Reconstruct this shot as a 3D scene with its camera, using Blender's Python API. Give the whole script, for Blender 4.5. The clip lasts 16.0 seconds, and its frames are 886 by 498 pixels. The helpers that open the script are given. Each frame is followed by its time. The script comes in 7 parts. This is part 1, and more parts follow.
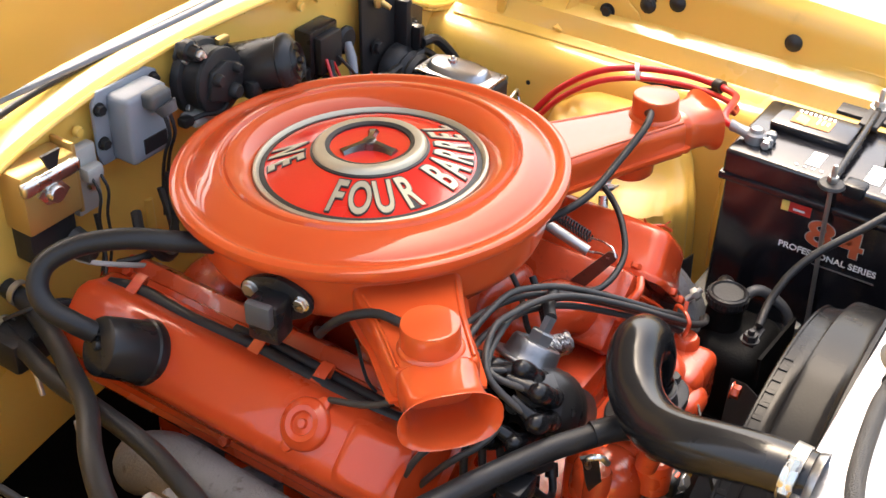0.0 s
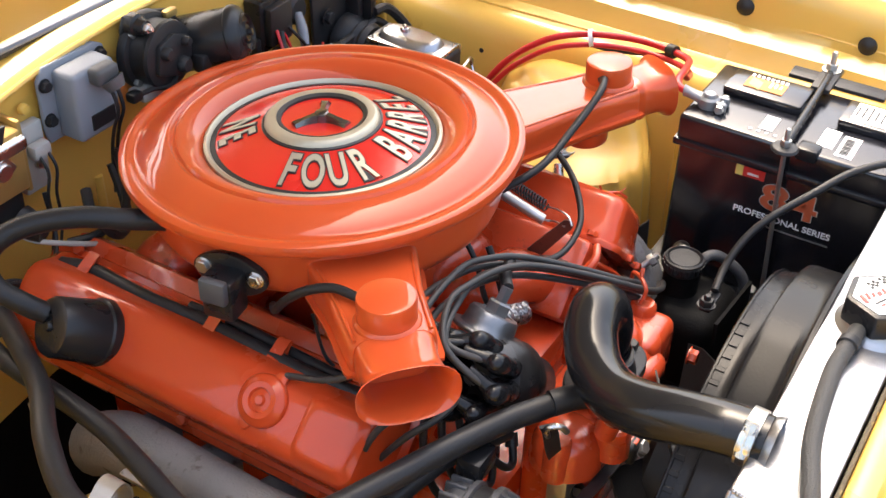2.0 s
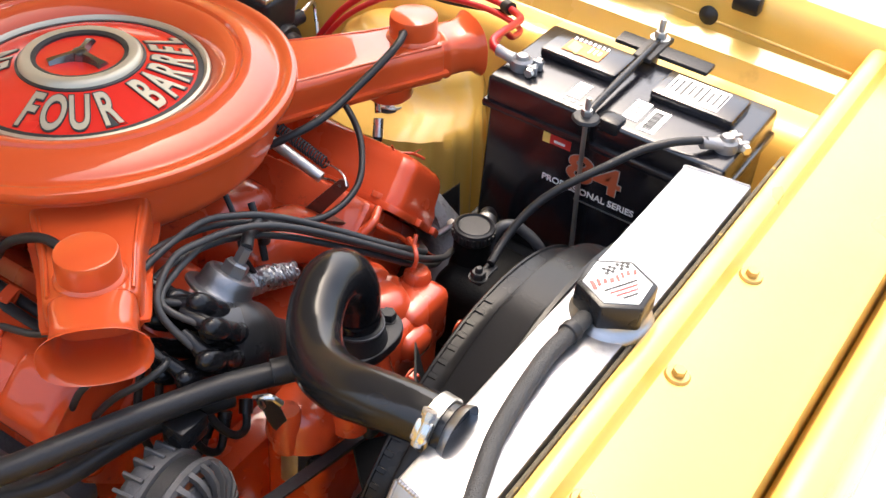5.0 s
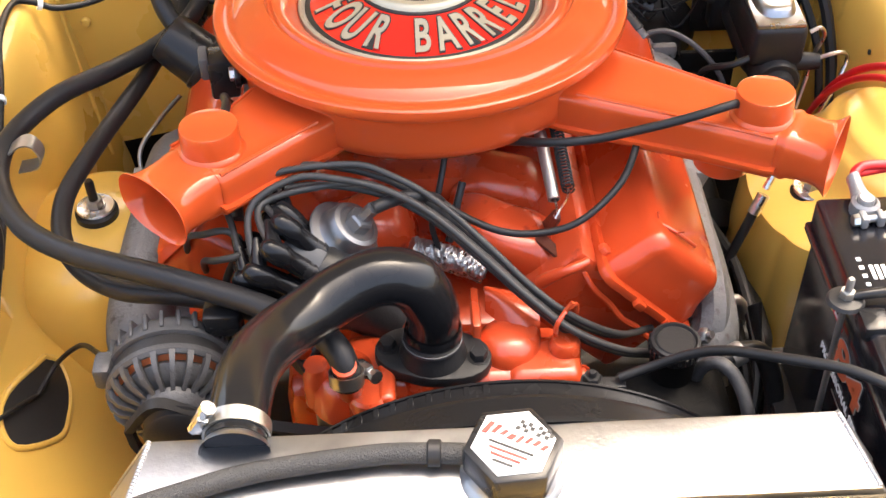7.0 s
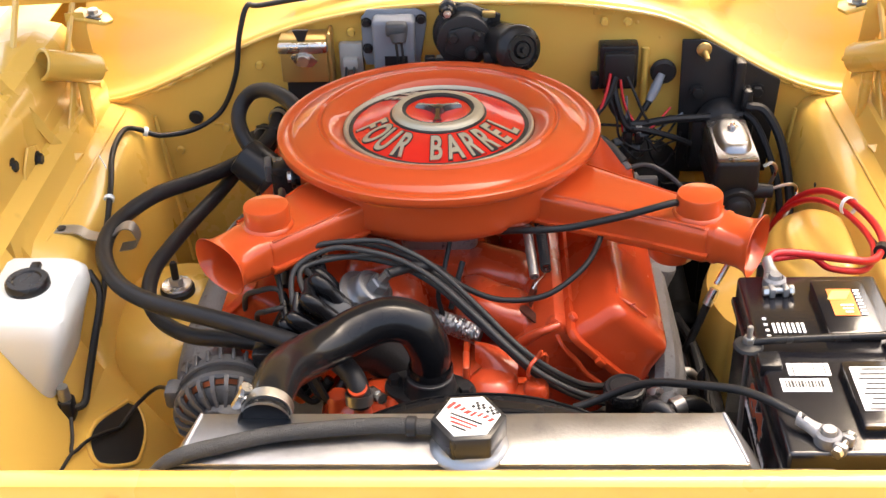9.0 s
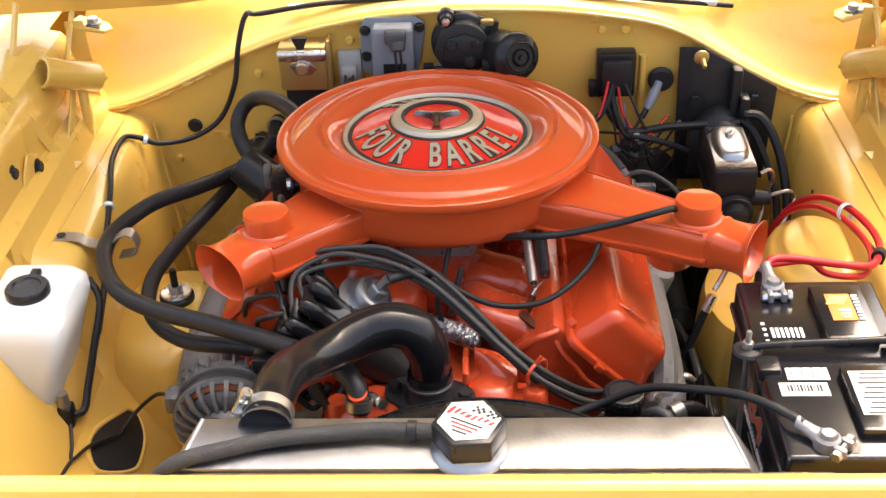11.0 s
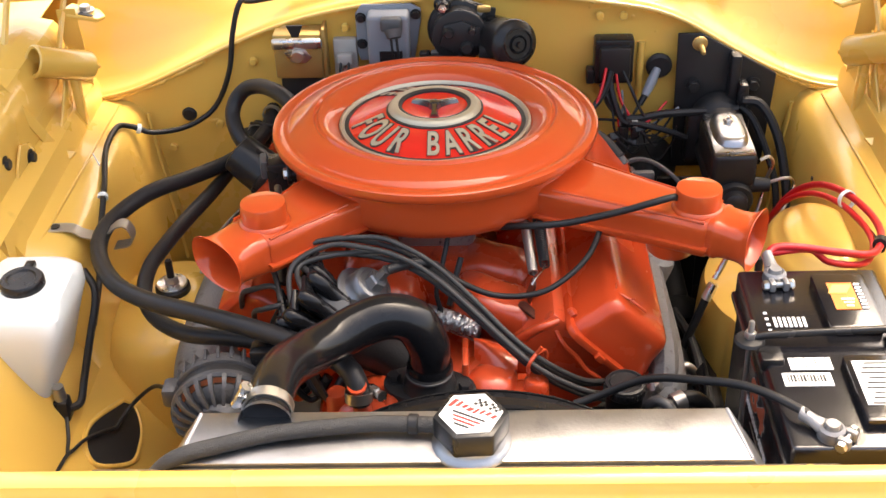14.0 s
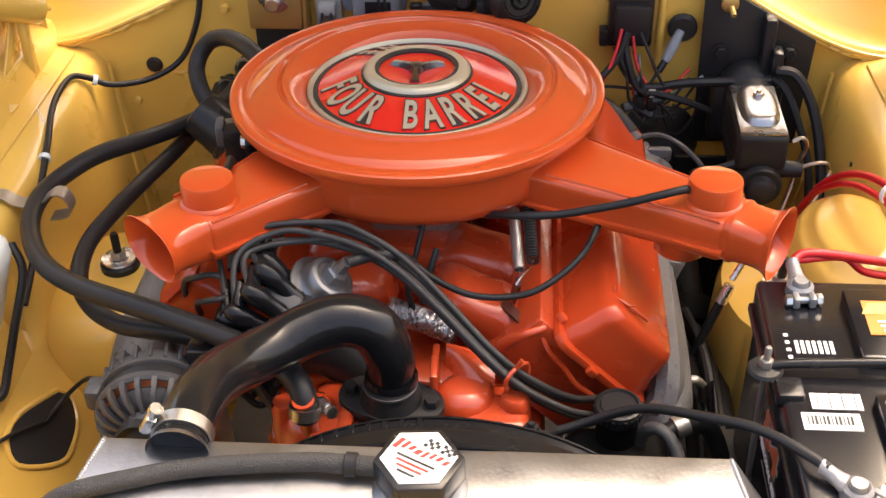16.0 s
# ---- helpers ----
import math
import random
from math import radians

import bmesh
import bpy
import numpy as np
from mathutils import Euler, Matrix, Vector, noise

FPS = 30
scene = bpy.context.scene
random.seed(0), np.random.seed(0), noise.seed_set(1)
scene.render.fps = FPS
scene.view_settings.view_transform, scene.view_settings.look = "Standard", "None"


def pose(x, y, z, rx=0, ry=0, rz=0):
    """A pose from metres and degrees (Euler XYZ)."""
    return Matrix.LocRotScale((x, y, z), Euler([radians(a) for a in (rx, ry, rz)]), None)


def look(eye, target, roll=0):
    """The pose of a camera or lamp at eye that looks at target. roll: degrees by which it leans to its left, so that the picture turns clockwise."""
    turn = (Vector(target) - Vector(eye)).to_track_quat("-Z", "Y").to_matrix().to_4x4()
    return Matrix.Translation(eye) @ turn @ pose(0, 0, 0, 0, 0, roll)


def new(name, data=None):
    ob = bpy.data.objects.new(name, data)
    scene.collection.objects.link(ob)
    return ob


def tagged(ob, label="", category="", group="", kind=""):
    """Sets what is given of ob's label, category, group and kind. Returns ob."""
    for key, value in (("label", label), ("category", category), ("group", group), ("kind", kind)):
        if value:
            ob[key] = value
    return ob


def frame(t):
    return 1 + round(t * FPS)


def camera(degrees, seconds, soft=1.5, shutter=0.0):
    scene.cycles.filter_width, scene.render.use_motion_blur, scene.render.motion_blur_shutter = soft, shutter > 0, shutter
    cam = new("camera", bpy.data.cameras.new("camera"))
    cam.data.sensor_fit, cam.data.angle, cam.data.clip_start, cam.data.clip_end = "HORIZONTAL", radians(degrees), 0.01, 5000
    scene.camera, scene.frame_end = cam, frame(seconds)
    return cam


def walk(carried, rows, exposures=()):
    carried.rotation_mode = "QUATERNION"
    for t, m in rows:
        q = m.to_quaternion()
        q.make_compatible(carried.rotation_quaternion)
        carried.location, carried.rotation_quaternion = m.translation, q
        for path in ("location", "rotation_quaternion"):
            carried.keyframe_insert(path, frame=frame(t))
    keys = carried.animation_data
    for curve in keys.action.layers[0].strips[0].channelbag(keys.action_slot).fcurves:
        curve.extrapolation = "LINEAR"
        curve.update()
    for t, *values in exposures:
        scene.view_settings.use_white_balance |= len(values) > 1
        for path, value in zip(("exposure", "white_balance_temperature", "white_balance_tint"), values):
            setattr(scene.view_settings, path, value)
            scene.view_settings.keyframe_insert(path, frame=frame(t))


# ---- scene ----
cam = camera(40.1, 16.0)
PATH = [
    (0, (-0.924, -0.659, 1.599), (0.455, 0.213, 0.443), 2.0),
    (0.5, (-0.916, -0.655, 1.598), (0.46, 0.21, 0.432), 2.1),
    (1, (-0.914, -0.656, 1.602), (0.465, 0.183, 0.42), 1.8),
    (1.5, (-0.915, -0.655, 1.603), (0.468, 0.163, 0.412), 2.0),
    (2, (-0.915, -0.658, 1.598), (0.474, 0.14, 0.401), 2.2),
    (2.5, (-0.915, -0.663, 1.603), (0.472, 0.12, 0.394), 2.5),
    (3, (-0.923, -0.674, 1.604), (0.467, 0.106, 0.396), 3.0),
    (3.5, (-0.942, -0.682, 1.6), (0.454, 0.111, 0.406), 3.2),
    (4, (-0.926, -0.653, 1.581), (0.49, 0.088, 0.378), 4.3),
    (4.2, (-0.91, -0.683, 1.593), (0.494, 0.023, 0.357), 4.9),
    (6.3, (-0.221, -0.973, 1.586), (0.385, 0.355, 0.218), 4.0),
    (6.5, (-0.141, -0.987, 1.576), (0.205, 0.423, 0.201), 2.5),
    (7, (-0.05, -1.082, 1.605), (-0.01, 0.363, 0.222), -1.3),
    (7.5, (-0.002, -1.232, 1.631), (-0.006, 0.307, 0.353), -2.3),
    (8, (0.017, -1.328, 1.669), (-0.017, 0.265, 0.459), -1.9),
    (8.5, (0.033, -1.382, 1.68), (-0.043, 0.234, 0.505), -2.5),
    (9, (0.034, -1.411, 1.688), (-0.051, 0.242, 0.565), -2.1),
    (9.2, (0.031, -1.419, 1.688), (-0.057, 0.248, 0.585), -2.2),
    (11.5, (0.03, -1.417, 1.685), (-0.047, 0.243, 0.572), -2.0),
    (12, (0.024, -1.414, 1.686), (-0.05, 0.241, 0.565), -1.9),
    (12.5, (0.024, -1.412, 1.689), (-0.042, 0.24, 0.563), -1.6),
    (13, (0.024, -1.412, 1.687), (-0.044, 0.24, 0.561), -1.6),
    (13.5, (0.025, -1.408, 1.684), (-0.044, 0.244, 0.558), -2.1),
    (14, (0.022, -1.404, 1.684), (-0.044, 0.245, 0.555), -2.1),
    (14.5, (0.021, -1.399, 1.685), (-0.044, 0.249, 0.555), -1.9),
    (15, (0.025, -1.378, 1.676), (-0.024, 0.29, 0.572), -1.6),
    (15.5, (0.055, -1.267, 1.645), (-0.01, 0.379, 0.511), 0.1),
    (16, (0.078, -1.207, 1.613), (-0.042, 0.382, 0.404), -1.2),
]
EXPOSURES = [(0, 2.58, 7350, 9), (2.5, 2.48, 7000, 9), (4.2, 2.48, 6900, 9), (6.3, 2.14, 6900, 10), (6.5, 2.21, 7000, 10), (7, 2.77, 7300, 10), (7.5, 2.62, 7250, 10), (8.0, 2.32, 7450, 11), (9.2, 2.22, 7450, 11), (14.5, 2.22, 7550, 11), (15.5, 2.12, 7750, 13), (16, 2.12, 7750, 13)]
walk(cam, [(t, look(e, g, r)) for t, e, g, r in PATH], EXPOSURES)

# ---- body ----
# A bright hazy day; the veiled sun stands behind the car to the driver side, so the open hood shades the bay and the sky lights it.
SUN_EL, SUN_AZ = radians(60), radians(36)      # azimuth clockwise from +y
world = bpy.data.worlds.new("sky")
scene.world = world
world.use_nodes = True
wn = world.node_tree
sky = wn.nodes.new("ShaderNodeTexSky")
sky.sky_type, sky.sun_disc = "NISHITA", False
sky.sun_elevation, sky.sun_rotation = SUN_EL, SUN_AZ
sky.air_density, sky.dust_density, sky.ozone_density = 1.0, 8.0, 1.0
wn.links.new(sky.outputs["Color"], wn.nodes["Background"].inputs["Color"])
wn.nodes["Background"].inputs["Strength"].default_value = 0.15
sun_data = bpy.data.lights.new("sun", "SUN")
sun_data.energy, sun_data.angle, sun_data.color = 0.30, radians(36), (1.0, 0.95, 0.88)
sun = new("sun", sun_data)
sun_dir = Vector((math.sin(SUN_AZ) * math.cos(SUN_EL), math.cos(SUN_AZ) * math.cos(SUN_EL), math.sin(SUN_EL)))
sun.matrix_basis = look(sun_dir * 10, (0, 0, 0))


# ---- materials ----
def nodes_of(name):
    m = bpy.data.materials.new(name)
    m.use_nodes = True
    return m, m.node_tree, m.node_tree.nodes["Principled BSDF"]


def paint(name, colour, rough=0.35, metal=0.0, coat=0.0, vary=0.12, scale=9.0, grain=350.0, bump=0.05,
          dirt=None, dirt_at=0.62, dirt_soft=0.12, rough_vary=0.12, wave=0.0, spec=0.5):
    """A surface with broad stains, fine grain, uneven gloss and a faint relief."""
    m, tree, bsdf = nodes_of(name)
    n, l = tree.nodes, tree.links
    geo = n.new("ShaderNodeTexCoord")
    big, fine = n.new("ShaderNodeTexNoise"), n.new("ShaderNodeTexNoise")
    big.inputs["Scale"].default_value, big.inputs["Detail"].default_value = scale, 5
    fine.inputs["Scale"].default_value, fine.inputs["Detail"].default_value = grain, 3
    for t in (big, fine):
        l.new(geo.outputs["Object"], t.inputs["Vector"])
    mix = n.new("ShaderNodeMix")
    mix.data_type = "RGBA"
    mix.inputs[6].default_value = (*[c * (1 - vary) for c in colour], 1)
    mix.inputs[7].default_value = (*[min(1, c * (1 + vary)) for c in colour], 1)
    l.new(big.outputs["Fac"], mix.inputs[0])
    out = mix.outputs[2]
    if dirt:
        ramp = n.new("ShaderNodeMapRange")
        ramp.inputs[1].default_value, ramp.inputs[2].default_value = dirt_at, dirt_at + dirt_soft
        spots = n.new("ShaderNodeTexNoise")
        spots.inputs["Scale"].default_value, spots.inputs["Detail"].default_value = scale * 4.3, 8
        l.new(geo.outputs["Object"], spots.inputs["Vector"])
        l.new(spots.outputs["Fac"], ramp.inputs[0])
        m2 = n.new("ShaderNodeMix")
        m2.data_type = "RGBA"
        m2.inputs[7].default_value = (*dirt, 1)
        l.new(out, m2.inputs[6])
        l.new(ramp.outputs[0], m2.inputs[0])
        out = m2.outputs[2]
    l.new(out, bsdf.inputs["Base Color"])
    gloss = n.new("ShaderNodeMapRange")
    gloss.inputs[3].default_value, gloss.inputs[4].default_value = max(0.03, rough - rough_vary), min(1, rough + rough_vary)
    l.new(big.outputs["Fac"], gloss.inputs[0])
    l.new(gloss.outputs[0], bsdf.inputs["Roughness"])
    bsdf.inputs["Metallic"].default_value = metal
    bsdf.inputs["Specular IOR Level"].default_value = spec
    bsdf.inputs["Coat Weight"].default_value = coat
    bsdf.inputs["Coat Roughness"].default_value = 0.035
    if bump:
        b = n.new("ShaderNodeBump")
        b.inputs["Strength"].default_value, b.inputs["Distance"].default_value = bump, 0.002
        l.new(fine.outputs["Fac"], b.inputs["Height"])
        if wave:                # slow unevenness of pressed sheet or sand casting
            slow = n.new("ShaderNodeTexNoise")
            slow.inputs["Scale"].default_value, slow.inputs["Detail"].default_value = wave, 1.5
            l.new(geo.outputs["Object"], slow.inputs["Vector"])
            w = n.new("ShaderNodeBump")
            w.inputs["Strength"].default_value, w.inputs["Distance"].default_value = 0.3, 0.12 / wave
            l.new(slow.outputs["Fac"], w.inputs["Height"])
            l.new(w.outputs[0], b.inputs["Normal"])
        l.new(b.outputs[0], bsdf.inputs["Normal"])
    return m


YELLOW = paint("yellow_body_paint", (0.73, 0.455, 0.098), 0.30, coat=0.5, vary=0.07, scale=3.5, grain=60, bump=0.05, wave=7.0,
               dirt=(0.5, 0.3, 0.06), dirt_at=0.7)
# underside of the yellow hood, coloured dark to weaken its reflection in the bay
HOOD_DARKENED = paint("hood_skin_darkened_for_reflections", (0.19, 0.15, 0.09), 0.7, vary=0.25, scale=5, bump=0.1, spec=0.2)
ORANGE = paint("orange_gloss_enamel", (0.57, 0.077, 0.019), 0.32, coat=0.85, vary=0.05, scale=5, grain=120, bump=0.02, rough_vary=0.05, spec=0.12)
ORANGE_COVER = paint("orange_enamel_on_sheet", (0.53, 0.060, 0.017), 0.26, coat=0.5, vary=0.07, scale=7, grain=160, bump=0.04, rough_vary=0.07, wave=11.0, spec=0.2)
ORANGE_CAST = paint("orange_enamel_on_castings", (0.56, 0.068, 0.021), 0.27, coat=0.55, vary=0.14, scale=14, grain=300, bump=0.10, wave=26.0,
                    dirt=(0.28, 0.03, 0.012), dirt_at=0.64)
RUBBER = paint("black_rubber", (0.018, 0.018, 0.019), 0.40, vary=0.3, scale=20, grain=500, bump=0.12, spec=0.28)
HOSE = paint("satin_black_moulded_hose", (0.010, 0.010, 0.011), 0.19, vary=0.2, scale=12, grain=260, bump=0.03, spec=0.36, rough_vary=0.07)
BLACK = paint("black_plastic", (0.015, 0.015, 0.016), 0.28, vary=0.25, scale=18, bump=0.08, spec=0.32)
BLACK_SATIN = paint("satin_black_paint", (0.019, 0.019, 0.020), 0.42, vary=0.3, scale=10, bump=0.15, dirt=(0.05, 0.045, 0.04), dirt_at=0.70, spec=0.3)
BATTERY = paint("black_battery_case", (0.009, 0.009, 0.012), 0.19, vary=0.2, scale=9, bump=0.06, dirt=(0.04, 0.04, 0.04), dirt_at=0.68, spec=0.85)
PRINT_RUST = paint("rust_orange_print", (0.50, 0.11, 0.045), 0.40, vary=0.35, scale=30, bump=0.0)
IRON = paint("grey_cast_iron", (0.165, 0.165, 0.168), 0.55, metal=0.25, vary=0.3, scale=16, grain=300, bump=0.6, dirt=(0.07, 0.06, 0.05), dirt_at=0.6)
ALUMINIUM = paint("brushed_aluminium", (0.40, 0.405, 0.42), 0.36, metal=1.0, vary=0.22, scale=9, grain=240, bump=0.16, rough_vary=0.14, wave=14.0, dirt=(0.30, 0.31, 0.33), dirt_at=0.50, dirt_soft=0.25)
LID_TIN = paint("stamped_tin_lid", (0.36, 0.37, 0.39), 0.30, metal=1.0, vary=0.15, scale=30, grain=300, bump=0.12, wave=40.0)
CLAMP_STEEL = paint("aged_clamp_band", (0.46, 0.44, 0.40), 0.38, metal=1.0, vary=0.2, scale=40, bump=0.1)
WIRE_GREY = paint("dusty_black_silicone", (0.038, 0.037, 0.036), 0.42, vary=0.25, scale=25, grain=400, bump=0.08, spec=0.35)
CAST_ALU = paint("cast_aluminium", (0.42, 0.42, 0.42), 0.5, metal=0.85, vary=0.2, scale=22, grain=500, bump=0.3, dirt=(0.1, 0.1, 0.1), dirt_at=0.6)
STEEL = paint("bright_steel", (0.66, 0.65, 0.63), 0.28, metal=1.0, vary=0.15, scale=30, bump=0.1)
ZINC = paint("dull_zinc_plate", (0.45, 0.44, 0.42), 0.42, metal=0.9, vary=0.2, scale=25, bump=0.15)
LEAD = paint("grey_lead", (0.27, 0.27, 0.275), 0.46, metal=0.55, vary=0.3, scale=40, bump=0.35)
GREY_PLATE = paint("slate_grey_enamel", (0.20, 0.22, 0.25), 0.42, vary=0.12, scale=15, bump=0.12)
GREY_LIGHT = paint("light_grey_ceramic", (0.40, 0.39, 0.36), 0.6, vary=0.15, scale=25, bump=0.2)
GOLD = paint("gold_passivated_steel", (0.50, 0.33, 0.11), 0.40, metal=0.6, vary=0.15, scale=12, bump=0.06)
CHAMPAGNE = paint("champagne_foil", (0.50, 0.455, 0.34), 0.42, metal=0.5, vary=0.08, scale=30, bump=0.05)
SILVER_FOIL = paint("silver_foil", (0.75, 0.75, 0.74), 0.25, metal=0.95, vary=0.06, scale=30, bump=0.04)
DECAL_RED = paint("red_decal", (0.70, 0.022, 0.014), 0.22, coat=0.4, vary=0.05, scale=8, bump=0.0)
RED_WIRE = paint("red_cable_sheath", (0.55, 0.015, 0.02), 0.35, vary=0.15, scale=20, bump=0.05)
WHITE_PLASTIC = paint("translucent_white_plastic", (0.75, 0.80, 0.79), 0.42, vary=0.03, scale=8, bump=0.05)
WHITE_LABEL = paint("white_label_paper", (0.78, 0.78, 0.76), 0.5, vary=0.05, scale=30, bump=0.05)
INK = paint("black_ink", (0.02, 0.02, 0.02), 0.5, vary=0.1, scale=30, bump=0.0)
LABEL_ORANGE = paint("orange_print", (0.75, 0.22, 0.04), 0.45, vary=0.1, scale=60, bump=0.0)
LABEL_RED = paint("red_print", (0.62, 0.04, 0.03), 0.45, vary=0.1, scale=60, bump=0.0)
LABEL_YELLOW = paint("yellow_print", (0.8, 0.6, 0.15), 0.45, vary=0.1, scale=60, bump=0.0)
FOIL = paint("crinkled_aluminium_foil", (0.42, 0.42, 0.42), 0.30, metal=0.9, vary=0.2, scale=60, grain=160, bump=1.0)
BRAID = paint("braided_rubber_hose", (0.03, 0.03, 0.03), 0.55, vary=0.3, scale=60, grain=700, bump=0.8)
CONCRETE = paint("grey_concrete", (0.27, 0.265, 0.255), 0.85, vary=0.15, scale=1.2, grain=90, bump=0.3, dirt=(0.16, 0.155, 0.15), dirt_at=0.62)
DARK_GREY = paint("dark_grey_moulding", (0.07, 0.072, 0.075), 0.5, vary=0.15, scale=30, bump=0.15)
FOAM = paint("perished_foam", (0.10, 0.085, 0.06), 0.9, vary=0.4, scale=40, grain=300, bump=0.8, dirt=(0.35, 0.25, 0.08), dirt_at=0.6, spec=0.2)
DARK_CAST = paint("dark_cast_alternator_case", (0.065, 0.066, 0.070), 0.48, metal=0.2, vary=0.25, scale=25, grain=300, bump=0.35)
DARK_CHROME = paint("smoked_chrome", (0.16, 0.15, 0.15), 0.22, metal=0.95, vary=0.2, scale=40, bump=0.05)
DULL_TIN = paint("dull_tinned_steel", (0.22, 0.225, 0.235), 0.38, metal=0.85, vary=0.15, scale=25, bump=0.12)
GLOSS_BLACK = paint("glossy_black_plastic", (0.009, 0.009, 0.010), 0.2, vary=0.2, scale=8, bump=0.04, dirt=(0.022, 0.02, 0.018), dirt_at=0.66, spec=0.3)
SHROUD_BLACK = paint("worn_black_shroud", (0.009, 0.009, 0.010), 0.25, vary=0.3, scale=8, bump=0.06, dirt=(0.016, 0.015, 0.014), dirt_at=0.64, spec=0.18)
# near-black of the pump parts; also stands in for deep shade low down
BLACK_MATTE = paint("matte_black_and_deep_shade", (0.005, 0.005, 0.005), 0.55, vary=0.3, scale=14, bump=0.2, spec=0.08)
RUSTY = paint("brown_linkage_steel", (0.13, 0.040, 0.026), 0.45, metal=0.3, vary=0.25, scale=25, bump=0.2, dirt=(0.06, 0.03, 0.02), dirt_at=0.6)
COPPER = paint("copper_winding", (0.4, 0.13, 0.06), 0.4, metal=0.8, vary=0.2, scale=40, bump=0.2)


# ---- building helpers ----
BASE = {}


def thing(name, at, label, category, group=""):
    ob = new(name)
    ob.empty_display_size = 0.02
    ob.location = at
    BASE[ob.name] = Matrix.Translation(at)
    return tagged(ob, label, category, group)


def nudge(ob, x, y, z):
    """Sets a finished thing, with its parts, a little aside."""
    ob.location = ob.location + Vector((x, y, z))


def part(name, bm, material, parent=None, label="", smooth=40):
    """One mesh, given in world coordinates, under a thing or a part."""
    bmesh.ops.recalc_face_normals(bm, faces=bm.faces)
    me = bpy.data.meshes.new(name)
    limit = radians(smooth)
    for f in bm.faces:
        f.smooth = True
    for e in bm.edges:
        if len(e.link_faces) == 2 and e.calc_face_angle(3) > limit:
            e.smooth = False
    bm.to_mesh(me)
    bm.free()
    me.materials.append(material)
    ob = new(name, me)
    if parent is not None:
        ob.parent = parent
        ob.matrix_parent_inverse = BASE.get(parent.name, Matrix()).inverted()
    if label:
        ob["label"] = label
    return ob


def add(bm, other, m=None):
    """Joins another bmesh into bm."""
    if m is not None:
        other.transform(m)
    tmp = bpy.data.meshes.new("tmp")
    other.to_mesh(tmp)
    other.free()
    bm.from_mesh(tmp)
    bpy.data.meshes.remove(tmp)
    return bm


def box(lo, hi, bevel=0.003, seg=2):
    bm = bmesh.new()
    lo, hi = Vector(lo), Vector(hi)
    bmesh.ops.create_cube(bm, size=1, matrix=Matrix.Translation((lo + hi) / 2) @ Matrix.Diagonal((*(hi - lo), 1)))
    if bevel:
        bmesh.ops.bevel(bm, geom=bm.edges[:], offset=bevel, segments=seg, affect="EDGES", profile=0.5)
    return bm


def lathe(profile, n=32, m=None):
    """Turns (radius, height) pairs round z."""
    bm = bmesh.new()
    rings = []
    for r, z in profile:
        if r < 1e-6:
            rings.append([bm.verts.new((0, 0, z))])
        else:
            rings.append([bm.verts.new((r * math.cos(2 * math.pi * i / n), r * math.sin(2 * math.pi * i / n), z)) for i in range(n)])
    for a, b in zip(rings, rings[1:]):
        for i in range(n):
            j = (i + 1) % n
            if len(a) == 1 and len(b) == 1:
                continue
            if len(a) == 1:
                bm.faces.new((a[0], b[j], b[i]))
            elif len(b) == 1:
                bm.faces.new((a[i], a[j], b[0]))
            else:
                bm.faces.new((a[i], a[j], b[j], b[i]))
    if m is not None:
        bm.transform(m)
    return bm


def spline(points, step=6):
    """A smooth run through the points."""
    p = [Vector(q) for q in points]
    p = [2 * p[0] - p[1]] + p + [2 * p[-1] - p[-2]]
    out = []
    for i in range(1, len(p) - 2):
        a, b, c, d = p[i - 1:i + 3]
        for k in range(step):
            t = k / step
            out.append(0.5 * (2 * b + (c - a) * t + (2 * a - 5 * b + 4 * c - d) * t * t + (3 * b - a - 3 * c + d) * t ** 3))
    out.append(p[-2])
    return out


def tube(points, r, n=10, step=6, radii=None, cap=True):
    """A round hose through the points; radii: one per point instead of r."""
    path = spline(points, step) if step > 1 else [Vector(q) for q in points]
    m = len(path)
    if radii:
        rr = []
        for i in range(m):
            s = i / (m - 1) * (len(radii) - 1)
            k = min(int(s), len(radii) - 2)
            rr.append(radii[k] + (radii[k + 1] - radii[k]) * (s - k))
    else:
        rr = [r] * m
    bm = bmesh.new()
    up = Vector((0, 0, 1))
    first = (path[1] - path[0]).normalized()
    side = first.cross(up) if abs(first.dot(up)) < 0.9 else first.cross(Vector((1, 0, 0)))
    side.normalize()
    rings = []
    for i, q in enumerate(path):
        d = (path[min(i + 1, m - 1)] - path[max(i - 1, 0)]).normalized()
        side = (side - d * side.dot(d)).normalized()
        other = d.cross(side)
        rings.append([bm.verts.new(q + rr[i] * (math.cos(2 * math.pi * k / n) * side + math.sin(2 * math.pi * k / n) * other)) for k in range(n)])
    for a, b in zip(rings, rings[1:]):
        for k in range(n):
            bm.faces.new((a[k], a[(k + 1) % n], b[(k + 1) % n], b[k]))
    if cap:
        bm.faces.new(rings[0][::-1])
        bm.faces.new(rings[-1])
    return bm


def loft(sections, closed=True, cap=True):
    """Skins equal-length rings of points."""
    bm = bmesh.new()
    rings = [[bm.verts.new(p) for p in s] for s in sections]
    k = len(rings[0])
    for a, b in zip(rings, rings[1:]):
        for i in range(k if closed else k - 1):
            j = (i + 1) % k
            bm.faces.new((a[i], a[j], b[j], b[i]))
    if cap and closed:
        bm.faces.new(rings[0][::-1])
        bm.faces.new(rings[-1])
    return bm


